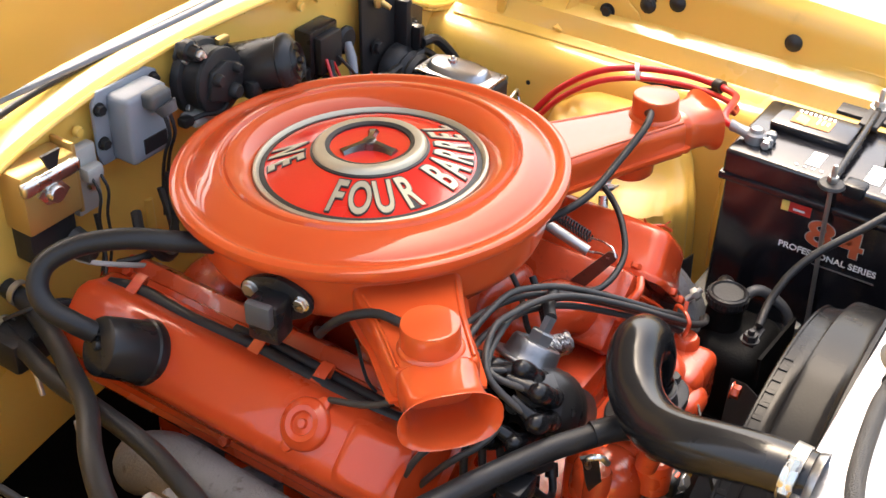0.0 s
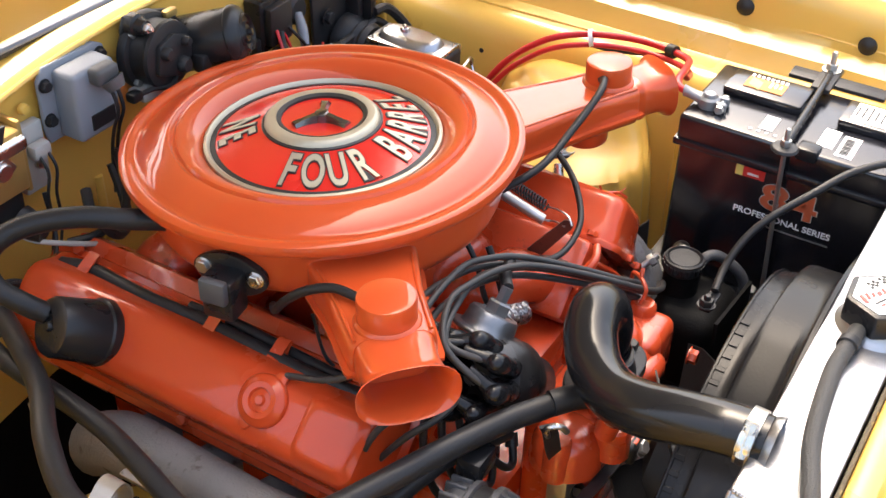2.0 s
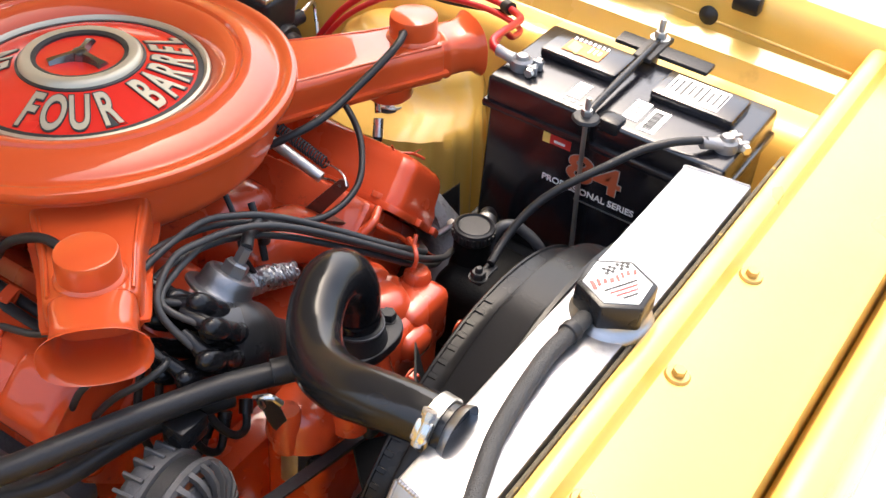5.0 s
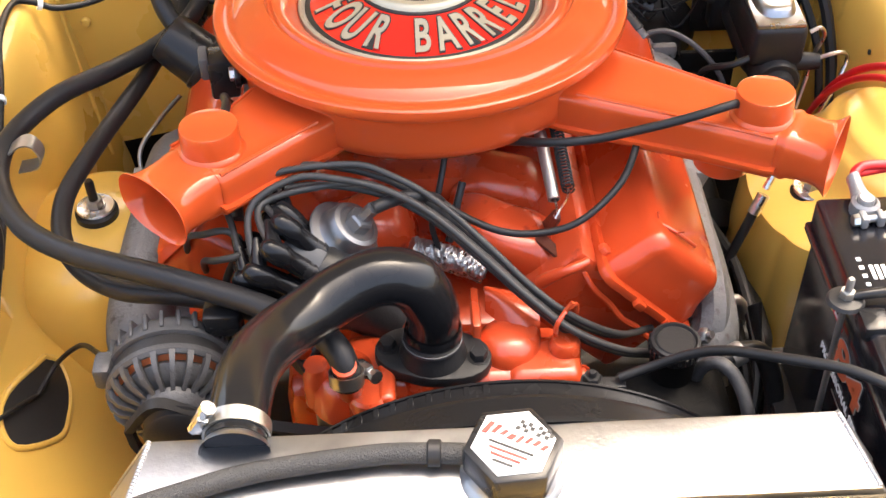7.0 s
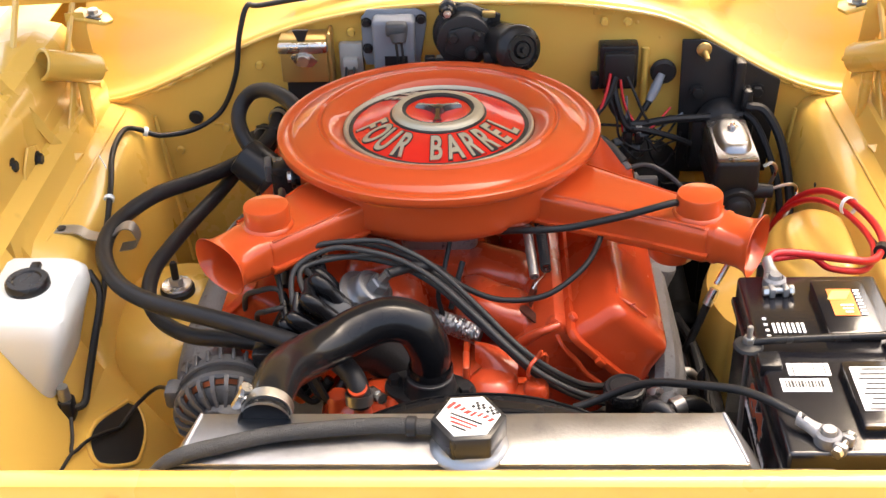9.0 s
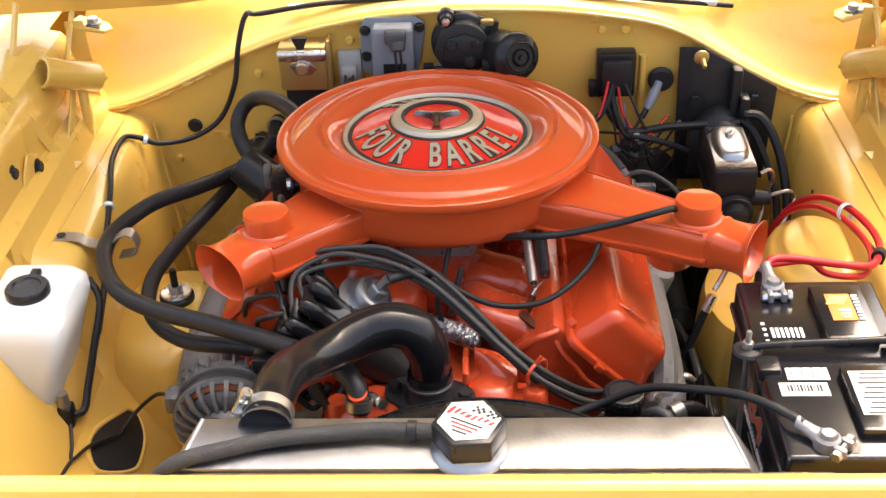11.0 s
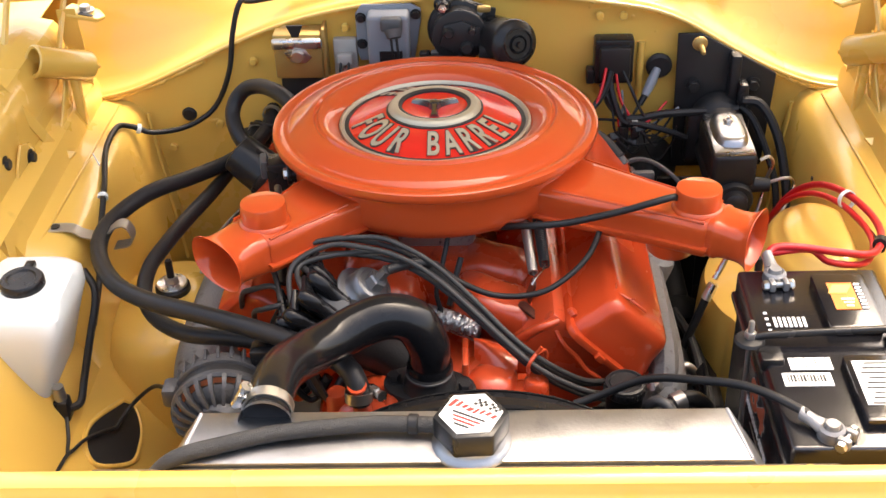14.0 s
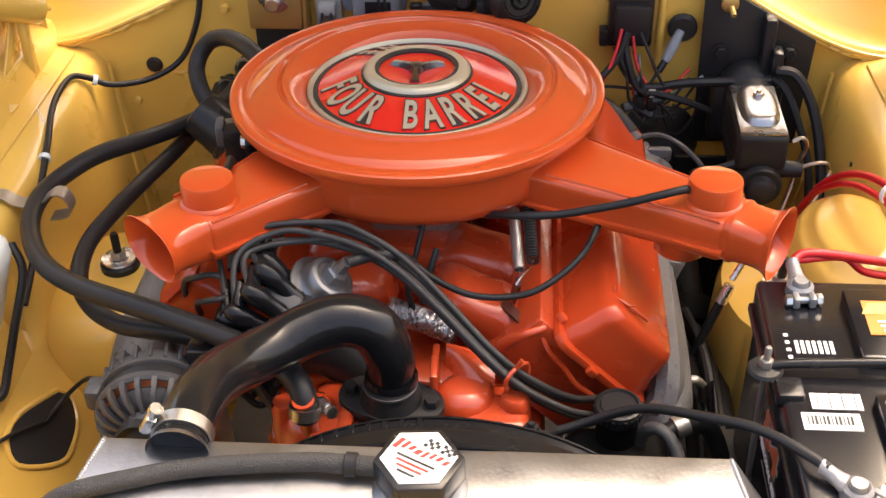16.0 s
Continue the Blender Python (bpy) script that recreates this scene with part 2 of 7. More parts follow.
def prism(outline, depth, m=None, bevel=0.0):
    """A flat outline in xy, thickened downwards in z."""
    bm = bmesh.new()
    f = bm.faces.new([bm.verts.new((x, y, 0)) for x, y in outline])
    ext = bmesh.ops.extrude_face_region(bm, geom=[f])
    bmesh.ops.translate(bm, verts=[v for v in ext["geom"] if isinstance(v, bmesh.types.BMVert)], vec=(0, 0, -depth))
    if bevel:
        bmesh.ops.bevel(bm, geom=bm.edges[:], offset=bevel, segments=2, affect="EDGES", profile=0.5)
    if m is not None:
        bm.transform(m)
    return bm


def sheet(fn, us, vs, thick=0.0025):
    """A pressed panel: fn(u, v) gives a point; the back lies 'thick' behind it."""
    bm = bmesh.new()
    grid = [[bm.verts.new(fn(u, v)) for v in vs] for u in us]
    for i in range(len(us) - 1):
        for j in range(len(vs) - 1):
            bm.faces.new((grid[i][j], grid[i + 1][j], grid[i + 1][j + 1], grid[i][j + 1]))
    bmesh.ops.recalc_face_normals(bm, faces=bm.faces)
    if thick:
        bmesh.ops.solidify(bm, geom=bm.faces[:], thickness=thick)
    return bm


def axis(at, along, spin=0.0):
    """A pose whose z points along the given way."""
    q = Vector(along).normalized().to_track_quat("Z", "Y")
    return Matrix.Translation(at) @ q.to_matrix().to_4x4() @ Matrix.Rotation(radians(spin), 4, "Z")


def hexnut(at, along, r=0.007, h=0.006, stud=0.0, washer=0.0):
    bm = lathe([(0, 0), (r, 0), (r, h * 0.85), (r * 0.88, h), (0, h)], 6)
    if stud:
        add(bm, lathe([(0, 0), (r * 0.5, 0), (r * 0.5, h + stud), (r * 0.35, h + stud + 0.002), (0, h + stud + 0.002)], 10))
    if washer:
        add(bm, lathe([(0, -0.0015), (washer, -0.0015), (washer, 0), (0, 0.0005)], 20))
    bm.transform(axis(at, along))
    return bm


def span(a, b, n):
    return [a + (b - a) * i / (n - 1) for i in range(n)]


def ease(t):
    t = max(0.0, min(1.0, t))
    return t * t * (3 - 2 * t)


def poly(table, x):
    """Reads a value off a table of (x, value) pairs."""
    for (a, p), (b, q) in zip(table, table[1:]):
        if x <= b:
            return p + (q - p) * ease((x - a) / (b - a)) if x > a else p
    return table[-1][1]


# ---- ground and car body ----
g = bmesh.new()
bmesh.ops.create_grid(g, x_segments=4, y_segments=4, size=900)
tagged(part("ground", g, CONCRETE), "grey concrete ground under the car", "ground", kind="structure")

BAY_Y = 0.29
ARCH = [(-0.60, 0.815), (-0.53, 0.826), (-0.44, 0.865), (-0.36, 0.905), (-0.256, 0.945), (-0.14, 0.968), (0.0, 0.976), (0.14, 0.971),
        (0.256, 0.955), (0.321, 0.936), (0.42, 0.872), (0.515, 0.824), (0.60, 0.812)]

car = thing("car", (0, 0.6, 0.0), "bright yellow car seen round its open engine bay", "car")


def arch(x):
    for (a, p), (b, q) in zip(ARCH, ARCH[1:]):
        if x <= b:
            return p + (q - p) * max(0.0, (x - a) / (b - a))
    return ARCH[-1][1]


def smooth_arch(x):
    return (arch(x - 0.03) + arch(x + 0.03) + arch(x)) / 3


def firewall_point(x, v):
    """v runs from the toe board to the cowl flange."""
    top = smooth_arch(x)
    z = 0.30 + (top - 0.30) * v
    y = BAY_Y + 0.006 * math.sin(3.0 * x + 1) - 0.10 * ease((0.52 - z) / 0.2)
    y -= 0.012 * math.exp(-((x - 0.02) / 0.10) ** 2) * ease((z - 0.7) / 0.1)
    y -= 0.004 * math.exp(-(((x - 0.24) / 0.05) ** 4)) * math.exp(-(((z - 0.90) / 0.06) ** 4))
    return (x, y, z)


part("firewall", sheet(firewall_point, span(-0.58, 0.58, 48), span(0.42, 1, 18)), YELLOW, car)
# the lower firewall gets black in place of the deep shade there
part("toe_board", sheet(firewall_point, span(-0.58, 0.58, 48), span(0, 0.42, 10)), BLACK_MATTE, car, "toe board coloured black for the deep shade low in the bay")
# black rails added on both sides to darken the lower bay
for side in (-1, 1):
    part("added_frame_rail", box((min(side * 0.36, side * 0.43), -0.70, 0.30), (max(side * 0.36, side * 0.43), 0.22, 0.50), 0.012, 3), BLACK_MATTE, car, "added black frame rail that darkens the lower bay")


def cowl_point(x, v):
    """A rolled flange along the arch, then the cowl top running back to the screen."""
    z0, y0 = smooth_arch(x), BAY_Y
    if v < 0.15:
        return (x, y0 - 0.012 + 0.012 * v / 0.15, z0 + 0.004 + 0.010 * math.sin(v / 0.15 * math.pi / 2))
    s = (v - 0.15) / 0.85
    crown = 0.995 - 0.06 * (x / 0.7) ** 2
    z = z0 + 0.014 + (crown - z0) * ease(s * 4.2) + 0.02 * s
    # a long shallow dent over the passenger side
    z -= 0.010 * math.exp(-((x + 0.40 - 0.30 * s) / 0.07) ** 2) * ease(s * 5) * ease((1 - s) * 2)
    return (x, y0 + 0.34 * s, z)


part("cowl_panel", sheet(cowl_point, span(-0.600, 0.600, 50), [0, 0.04, 0.08, 0.12, 0.15] + span(0.19, 1, 18)), YELLOW, car)
for side in (-1, 1):
    part("cowl_side", sheet(lambda u, v, side=side: (side * 0.603, 0.291 + 0.34 * u, 0.30 + (cowl_point(side * 0.600, 0.15 + 0.85 * u)[2] - 0.302) * v), span(0, 1, 12), span(0, 1, 6)), YELLOW, car)
    part("cowl_end_flange", sheet(lambda u, v, side=side: (side * (0.576 + 0.027 * v + 0.004 * u), 0.279 + 0.003 * math.sin(5 * u) - 0.004 * v, 0.822 + 0.155 * u), span(0, 1, 9), span(0, 1, 4), 0.003), YELLOW, car)


def passenger_tower():
    """The round spring tower beside the washer bottle."""
    c = (-0.408, -0.055, 0.698)
    rings = []
    for r, z, sq in ((0.0, 0.0, 2), (0.030, 0.0, 2), (0.040, -0.002, 2), (0.052, -0.010, 2), (0.074, -0.016, 2), (0.084, -0.024, 2), (0.090, -0.040, 2.1), (0.096, -0.09, 2.2), (0.102, -0.16, 2.4),
                     (0.108, -0.26, 2.6), (0.112, -0.42, 2.8)):
        ring = []
        for k in range(40):
            t = 2 * math.pi * k / 40
            cx, cy = math.cos(t), math.sin(t)
            rib = 1 + 0.035 * math.cos(5 * t) * ease(-z / 0.1)
            ring.append((c[0] - 0.02 * ease(-z / 0.05) + r * rib * math.copysign(abs(cx) ** (2 / sq), cx), c[1] + 1.25 * r * rib * math.copysign(abs(cy) ** (2 / sq), cy), c[2] + z))
        rings.append(ring)
    part("shock_tower", loft(rings), YELLOW, car)


def bay_side(s):
    """The inner fender of one side, s = -1 or 1: riser, shelf, wall and spring tower."""
    ex = 0.506
    rows = [(0.655, 0.955), (0.625, 0.948), (0.612, 0.93), (0.606, 0.885), (0.602, 0.862), (0.578, 0.851), (0.572, 0.836), (0.566, 0.824),
            (0.545, 0.8195), (ex + 0.022, 0.8165), (ex + 0.009, 0.809), (ex, 0.796), (ex - 0.008, 0.768), (ex - 0.020, 0.70),
            (ex - 0.028, 0.64), (ex - 0.04, 0.56), (ex - 0.06, 0.46), (ex - 0.10, 0.36), (ex - 0.16, 0.30)]

    def fn(u, v):
        k = min(int(v), len(rows) - 2)
        a, b, f = rows[k], rows[k + 1], v - k
        x, z = a[0] + (b[0] - a[0]) * f, a[1] + (b[1] - a[1]) * f
        y = u
        if v < 4:                       # the fender's top edge falls a little to the front
            z -= 0.02 * ease((-0.1 - y) / 0.5)
        if s < 0 and v > 5 and z > 0.655:       # the shelf drops to a low ledge under the washer bottle
            z -= (z - 0.655) * ease((-0.13 - y) / 0.03)
        if s < 0 and v > 5 and z <= 0.655:      # below the ledge the apron leans out over the frame rail
            x += (0.49 - 0.8 * (0.655 - z) - x) * ease((-0.13 - y) / 0.03)
        return (s * x, y, z)

    vs = [i / 2 for i in range(2 * (len(rows) - 1) + 1)]
    part("inner_fender", sheet(fn, span(-0.66, 0.30, 54), vs), YELLOW, car)
    if s < 0:
        passenger_tower()

    def crown(u, v):
        """The painted outer fender, from its inner lip over the crown and down."""
        a = v * math.pi / 2
        x = 0.645 + 0.20 * math.sin(a) ** 1.2
        z = 0.952 - 0.02 * ease((-0.1 - u) / 0.5) + 0.010 * math.sin(v * math.pi) - 0.30 * (1 - math.cos(a)) ** 1.3
        return (s * x, u, z)

    part("fender", sheet(crown, span(-0.75, 0.66, 16), span(0, 1, 14)), YELLOW, car)


bay_side(-1)
bay_side(1)

# the driver side tower: a stepped dome with a shoulder for the shock stud, pillowed flutes running down
rings = []
for cx, cy, rx, ry, z in ((0.470, -0.060, 0.0, 0.0, 0.787), (0.470, -0.060, 0.030, 0.046, 0.787), (0.470, -0.060, 0.044, 0.068, 0.785), (0.470, -0.060, 0.050, 0.076, 0.780), (0.470, -0.061, 0.053, 0.081, 0.773),
                          (0.470, -0.061, 0.060, 0.090, 0.769), (0.470, -0.062, 0.066, 0.099, 0.763), (0.469, -0.063, 0.071, 0.106, 0.750), (0.466, -0.065, 0.078, 0.112, 0.734), (0.452, -0.068, 0.088, 0.117, 0.723),
                          (0.434, -0.071, 0.098, 0.122, 0.7155), (0.426, -0.073, 0.104, 0.126, 0.708), (0.424, -0.074, 0.107, 0.129, 0.690), (0.423, -0.075, 0.109, 0.132, 0.65), (0.422, -0.076, 0.112, 0.136, 0.58), (0.42, -0.077, 0.116, 0.140, 0.36)):
    flute = 0.05 * ease((0.745 - z) / 0.08)
    ring = []
    for k in range(200):
        t = 2 * math.pi * k / 200
        front = ease((-math.sin(t) - 0.35) / 0.3)      # only the front face is fluted
        f = 1 + flute * front * (abs(math.sin(10 * t)) - 0.7)
        ring.append((cx + rx * f * math.cos(t), cy + ry * f * math.sin(t), z))
    rings.append(ring)
part("wheelhouse_dome", loft(rings), YELLOW, car)

# the cross member over the radiator, with its raised lip, and the front panel
bar = [(-0.611, 0.800), (-0.611, 0.897), (-0.614, 0.904), (-0.619, 0.907), (-0.629, 0.907), (-0.634, 0.903), (-0.636, 0.893), (-0.640, 0.888),
       (-0.74, 0.876), (-0.75, 0.868), (-0.752, 0.70), (-0.63, 0.70)]
part("foam_strip", box((-0.34, -0.6105, 0.845), (0.34, -0.606, 0.899), 0.002), FOAM, car, "brittle grey-brown foam strip")
part("radiator_support", loft([[(x, y, z) for y, z in bar] for x in span(-0.66, 0.66, 12)]), YELLOW, car)
part("front_panel", box((-0.78, -0.80, 0.25), (0.78, -0.753, 0.84), 0.02), YELLOW, car)
part("cabin_side", box((-0.80, 0.66, 0.25), (0.80, 0.70, 0.90), 0.02), YELLOW, car)
part("floor_pan", box((-0.60, -0.70, 0.0), (0.60, 0.62, 0.20), 0.004), BLACK_SATIN, car, "dark underside and splash pan")

hood = thing("car_hood", (0, 0.23, 1.05), "yellow steel hood propped wide open on its hinges", "car hood")


def hood_point(u, v):
    a = radians(76)
    d = 1.18 * v
    x = 0.73 * u
    lift = 0.02 * (1 - u * u)
    return (x, 0.285 - d * math.cos(a) + 0.02 * abs(u), 1.008 + d * math.sin(a) + lift - 0.065 * min(u * u, 0.42))


# upper skin, darkened against yellow reflections; the brace keeps the body paint
part("hood_skin", sheet(hood_point, span(-1, 1, 14), span(0, 1, 14), 0.004), HOOD_DARKENED, hood)
part("hood_brace", sheet(lambda u, v: Vector(hood_point(u, 0.004 + 0.19 * v)) + Vector((0, -0.020, -0.004)) * (0.25 + 0.75 * math.sin(math.pi * (0.1 + 0.8 * v)) ** 0.5),
                         span(-0.97, 0.97, 12), span(0, 1, 9), 0.003), YELLOW, hood, "yellow painted rear brace")
part("rear_seal", tube([(x, 0.282 + 0.02 * abs(x / 0.7), 1.006) for x in span(-0.46, 0.47, 7)], 0.0042, 8, 3), GREY_PLATE, hood, "thin grey hood seal")


# ---- air cleaner ----
AC = Matrix.Translation((-0.038, -0.005, 0.931)) @ Matrix.Rotation(radians(-3.2), 4, "X")
ac = thing("air_cleaner", (-0.038, -0.005, 0.84), "round orange dual-snorkel air cleaner with a red and gold badge", "air cleaner")
part("lid", lathe([(0.186, -0.012), (0.207, -0.012), (0.2105, -0.009), (0.2115, -0.004), (0.2105, 0.001), (0.207, 0.0035), (0.202, 0.0035), (0.1985, 0.001),
                   (0.196, -0.0005), (0.192, -0.0005), (0.189, 0.002), (0.182, 0.006), (0.170, 0.0115), (0.161, 0.0145), (0.158, 0.0142), (0.1555, 0.0112), (0.1535, 0.0112), (0.151, 0.0142),
                   (0.147, 0.0145), (0.140, 0.0115), (0.132, 0.006), (0.1265, 0.000), (0.1245, -0.004), (0.0, -0.004)], 96, AC), ORANGE, ac)
part("base_pan", lathe([(0.0, -0.090), (0.13, -0.090), (0.155, -0.086), (0.176, -0.076), (0.186, -0.066), (0.1885, -0.058), (0.1885, -0.014), (0.186, -0.008),
                        (0.0, -0.008)], 96, AC), ORANGE, ac)
BADGE_RISE = 0.0095        # the badge is a shallow cone
BG = AC @ Matrix.Translation((0, 0, 0.007))
badge = part("badge", lathe([(0.0, -0.010), (0.1165, -0.011), (0.1165, -0.0095), (0.060, BADGE_RISE), (0.0, BADGE_RISE)], 80, BG), DECAL_RED, ac, "glossy red badge disc")
part("badge_rim", lathe([(0.1255, -0.012), (0.1245, -0.006), (0.1215, -0.0045), (0.1185, -0.007), (0.1175, -0.011)], 80, BG), CHAMPAGNE, ac, "dull champagne trim ring")
part("badge_edge", lathe([(0.1182, -0.011), (0.1180, -0.0088), (0.1125, -0.0072), (0.1123, -0.010)], 80, BG), INK, ac, "black edge ring")
part("centre_ring", lathe([(0.0610, 0.007), (0.0600, 0.0125), (0.0570, 0.0160), (0.0540, 0.0172), (0.0475, 0.0165), (0.0450, 0.012), (0.044, 0.007)], 64, BG),
     CHAMPAGNE, ac, "champagne-coloured raised ring")
part("ring_outline", lathe([(0.0632, 0.006), (0.0630, 0.0100), (0.0606, 0.0112), (0.0604, 0.006)], 64, BG), INK, ac, "black outline ring")
part("centre_outline", lathe([(0.0470, 0.009), (0.0468, 0.0167), (0.0425, 0.0150), (0.0423, 0.009)], 64, BG), INK, ac, "black inner ring")
part("centre_disc", lathe([(0.0432, 0.009), (0.0430, 0.0125), (0.030, 0.0110), (0.0, 0.0100)], 48, BG), DECAL_RED, ac, "glossy red domed centre")


def wing_nut():
    """The three-armed nut that holds the lid."""
    bm = lathe([(0, 0.008), (0.008, 0.008), (0.009, 0.012), (0.007, 0.019), (0.004, 0.0205), (0, 0.0205)], 20)
    for k in range(3):
        a = radians(-90 + 120 * k)
        d, s = Vector((math.cos(a), math.sin(a), 0)), Vector((-math.sin(a), math.cos(a), 0))
        rings = []
        for r, w, lo, hi in ((0.003, 0.0055, 0.010, 0.019), (0.014, 0.0040, 0.0105, 0.018), (0.024, 0.0045, 0.011, 0.0165), (0.032, 0.0065, 0.0115, 0.015)):
            p = d * r
            rings.append([p + s * w + Vector((0, 0, lo)), p - s * w + Vector((0, 0, lo)), p - s * w * 0.6 + Vector((0, 0, hi)), p + s * w * 0.6 + Vector((0, 0, hi))])
        add(bm, loft(rings))
    bm.transform(BG)
    return bm


part("wing_nut", wing_nut(), DARK_CHROME, ac, "chrome three-armed wing nut")


def letter_mesh(ch, size, squeeze, grow=0.0, lift=0.0):
    cu = bpy.data.curves.new("letter", "FONT")
    cu.body, cu.size, cu.align_x, cu.offset, cu.extrude = ch, size, "CENTER", grow, 0.0004
    ob = new("letter", cu)
    me = bpy.data.meshes.new_from_object(ob)
    bm = bmesh.new()
    bm.from_mesh(me)
    bpy.data.objects.remove(ob)
    bpy.data.curves.remove(cu)
    bpy.data.meshes.remove(me)
    bm.transform(Matrix.Translation((0, 0, lift)) @ Matrix.Diagonal((squeeze, 1, 1, 1)))
    return bm


def ring_word(word, angles, radius, size):
    """Letters round the badge, with their feet outwards; each has a dark outline."""
    for ch, a in zip(word, angles):
        m = BG @ Matrix.Rotation(radians(a + 90), 4, "Z") @ Matrix.Translation((0, -radius, -0.0042)) @ Matrix.Rotation(math.atan2(0.019, 0.0565), 4, "X")
        shade = letter_mesh(ch, size, 0.50, 0.0032, -0.0012)
        shade.transform(m)
        part("letter_outline", shade, INK, badge, "black letter outline")
        face = letter_mesh(ch, size, 0.50, 0.0012, -0.0004)
        face.transform(m)
        part("letter", face, CHAMPAGNE, badge, "pale gold letter")


ring_word("FOUR", [-166, -150.5, -135, -118.5], 0.107, 0.058)
ring_word("BARREL", [-90, -75.5, -61, -46.5, -32, -17.5], 0.107, 0.058)
ring_word("NE", [116, 132], 0.107, 0.056)


def snorkel(angle, r_in, r_cap, r_end, w_in, w_out, drum, lift):
    """One intake horn: a tapering box off the pan, a round neck and a flared bell."""
    a = radians(angle)
    m = AC @ Matrix.Rotation(a, 4, "Z") @ Matrix.Translation((0, 0, lift))
    horn = bmesh.new()

    def ring(r, w, lo, hi, c):
        pts = []
        mid, half = (lo + hi) / 2, (hi - lo) / 2
        for k in range(28):
            t = 2 * math.pi * (k + 0.5) / 28
            cx, cz = math.cos(t), math.sin(t)
            e = 2 / c
            pts.append(Vector((r, w / 2 * math.copysign(abs(cx) ** e, cx), mid + half * math.copysign(abs(cz) ** e, cz))))
        return pts

    rn = r_end - 0.046
    secs = [ring(r_in, w_in, -0.080, -0.030, 7), ring(r_in + 0.025, w_in * 0.97, -0.081, -0.031, 7), ring(r_cap - 0.045, w_out * 1.14, -0.083, -0.034, 6),
            ring(r_cap + 0.02, w_out * 1.02, -0.084, -0.034, 5), ring(rn - 0.004, w_out * 0.95, -0.085, -0.032, 4)]
    add(horn, loft(secs, cap=True))
    box_part = part("horn", horn, ORANGE, ac)
    # flange seam along both lower edges and the band before the bell
    seam = bmesh.new()
    for side in (-1, 1):
        add(seam, loft([[Vector((r, side * (w / 2 - 0.004), -0.066)), Vector((r, side * (w / 2 + 0.006), -0.066)),
                         Vector((r, side * (w / 2 + 0.006), -0.069)), Vector((r, side * (w / 2 - 0.004), -0.069))]
                        for r, w in ((r_in, w_in), (r_in + 0.025, w_in * 0.97), (r_cap - 0.045, w_out * 1.12), (r_cap + 0.02, w_out * 1.02), (rn, w_out * 0.97))]))
    seam.transform(m)
    part("seam", seam, ORANGE, box_part)
    for side in (-1, 1):
        hem = tube([(r, side * w * 0.43, hi - 0.0016) for r, w, hi in ((r_in + 0.03, w_in * 0.955, -0.0312), (r_cap - 0.045, w_out * 1.14, -0.034), (r_cap + 0.02, w_out * 1.02, -0.034))], 0.0019, 8, 4)
        hem.transform(m)
        part("hem", hem, ORANGE, box_part)
    horn_mesh = box_part.data
    horn_mesh.transform(m)
    flat = 1.0 if drum else 0.45

    def mouth(r, k, g):
        """A section k wide and g high, relative to the end of the box."""
        g = 1 + (g - 1) * flat
        return ring(r, w_out * 0.95 * k, -0.0585 - 0.0265 * g, -0.0585 + 0.0265 * g, 2.5 + 1.5 * max(0.0, 1.0 - max(0.0, r - rn) / 0.038))

    bead = 1.04 if drum else 1.0
    bell = loft([mouth(rn - 0.012, 0.99, 0.99), mouth(rn, 0.97, 0.97), mouth(rn + 0.002, 0.97 * bead, 0.97 * bead), mouth(rn + 0.006, 0.97 * bead, 0.97 * bead), mouth(rn + 0.009, 0.95, 0.95), mouth(rn + 0.020, 0.95, 0.95),
                 mouth(rn + 0.030, 0.98, 0.99), mouth(rn + 0.037, 1.04, 1.06), mouth(rn + 0.042, 1.12, 1.16), mouth(rn + 0.0455, 1.22, 1.28), mouth(rn + 0.047, 1.25, 1.32), mouth(rn + 0.0476, 1.24, 1.30),
                 mouth(rn + 0.043, 1.10, 1.13), mouth(rn + 0.032, 0.96, 0.97), mouth(rn + 0.020, 0.91, 0.90), mouth(rn - 0.008, 0.91, 0.90)])
    bell.transform(m)
    part("bell", bell, ORANGE, box_part)
    door = box((rn - 0.008, -w_out * 0.40, -0.080), (rn - 0.005, w_out * 0.40, -0.037), 0.001)
    door.transform(m)
    part("throat_door", door, ORANGE_CAST, box_part, "shaded orange flap door")
    motor = lathe([(0.0, 0.003), (0.0245, 0.003), (0.0262, 0.0022), (0.0270, 0.0), (0.0272, -0.020), (0.0295, -0.0215), (0.0308, -0.024), (0.0305, -0.028), (0.028, -0.030), (0, -0.030)],
                  48, m @ Matrix.Translation((r_cap, 0, -0.010)))
    part("vacuum_motor", motor, ORANGE, box_part)
    if drum:
        part("lower_drum", lathe([(0.0, -0.105), (0.024, -0.103), (0.028, -0.099), (0.030, -0.078), (0.0, -0.078)], 36, m @ Matrix.Translation((r_cap - 0.03, 0, 0))), ORANGE, box_part)


snorkel(-30.2, 0.165, 0.363, 0.436, 0.112, 0.068, True, 0.0)
snorkel(-133.4, 0.165, 0.285, 0.358, 0.108, 0.078, False, 0.003)

# ---- engine ----
ENG_X = -0.038
engine = thing("engine", (ENG_X, -0.05, 0.35), "orange painted V8 engine block with its castings", "engine")
part("block", box((-0.19, -0.30, 0.35), (0.115, 0.22, 0.66), 0.02), ORANGE_CAST, engine)


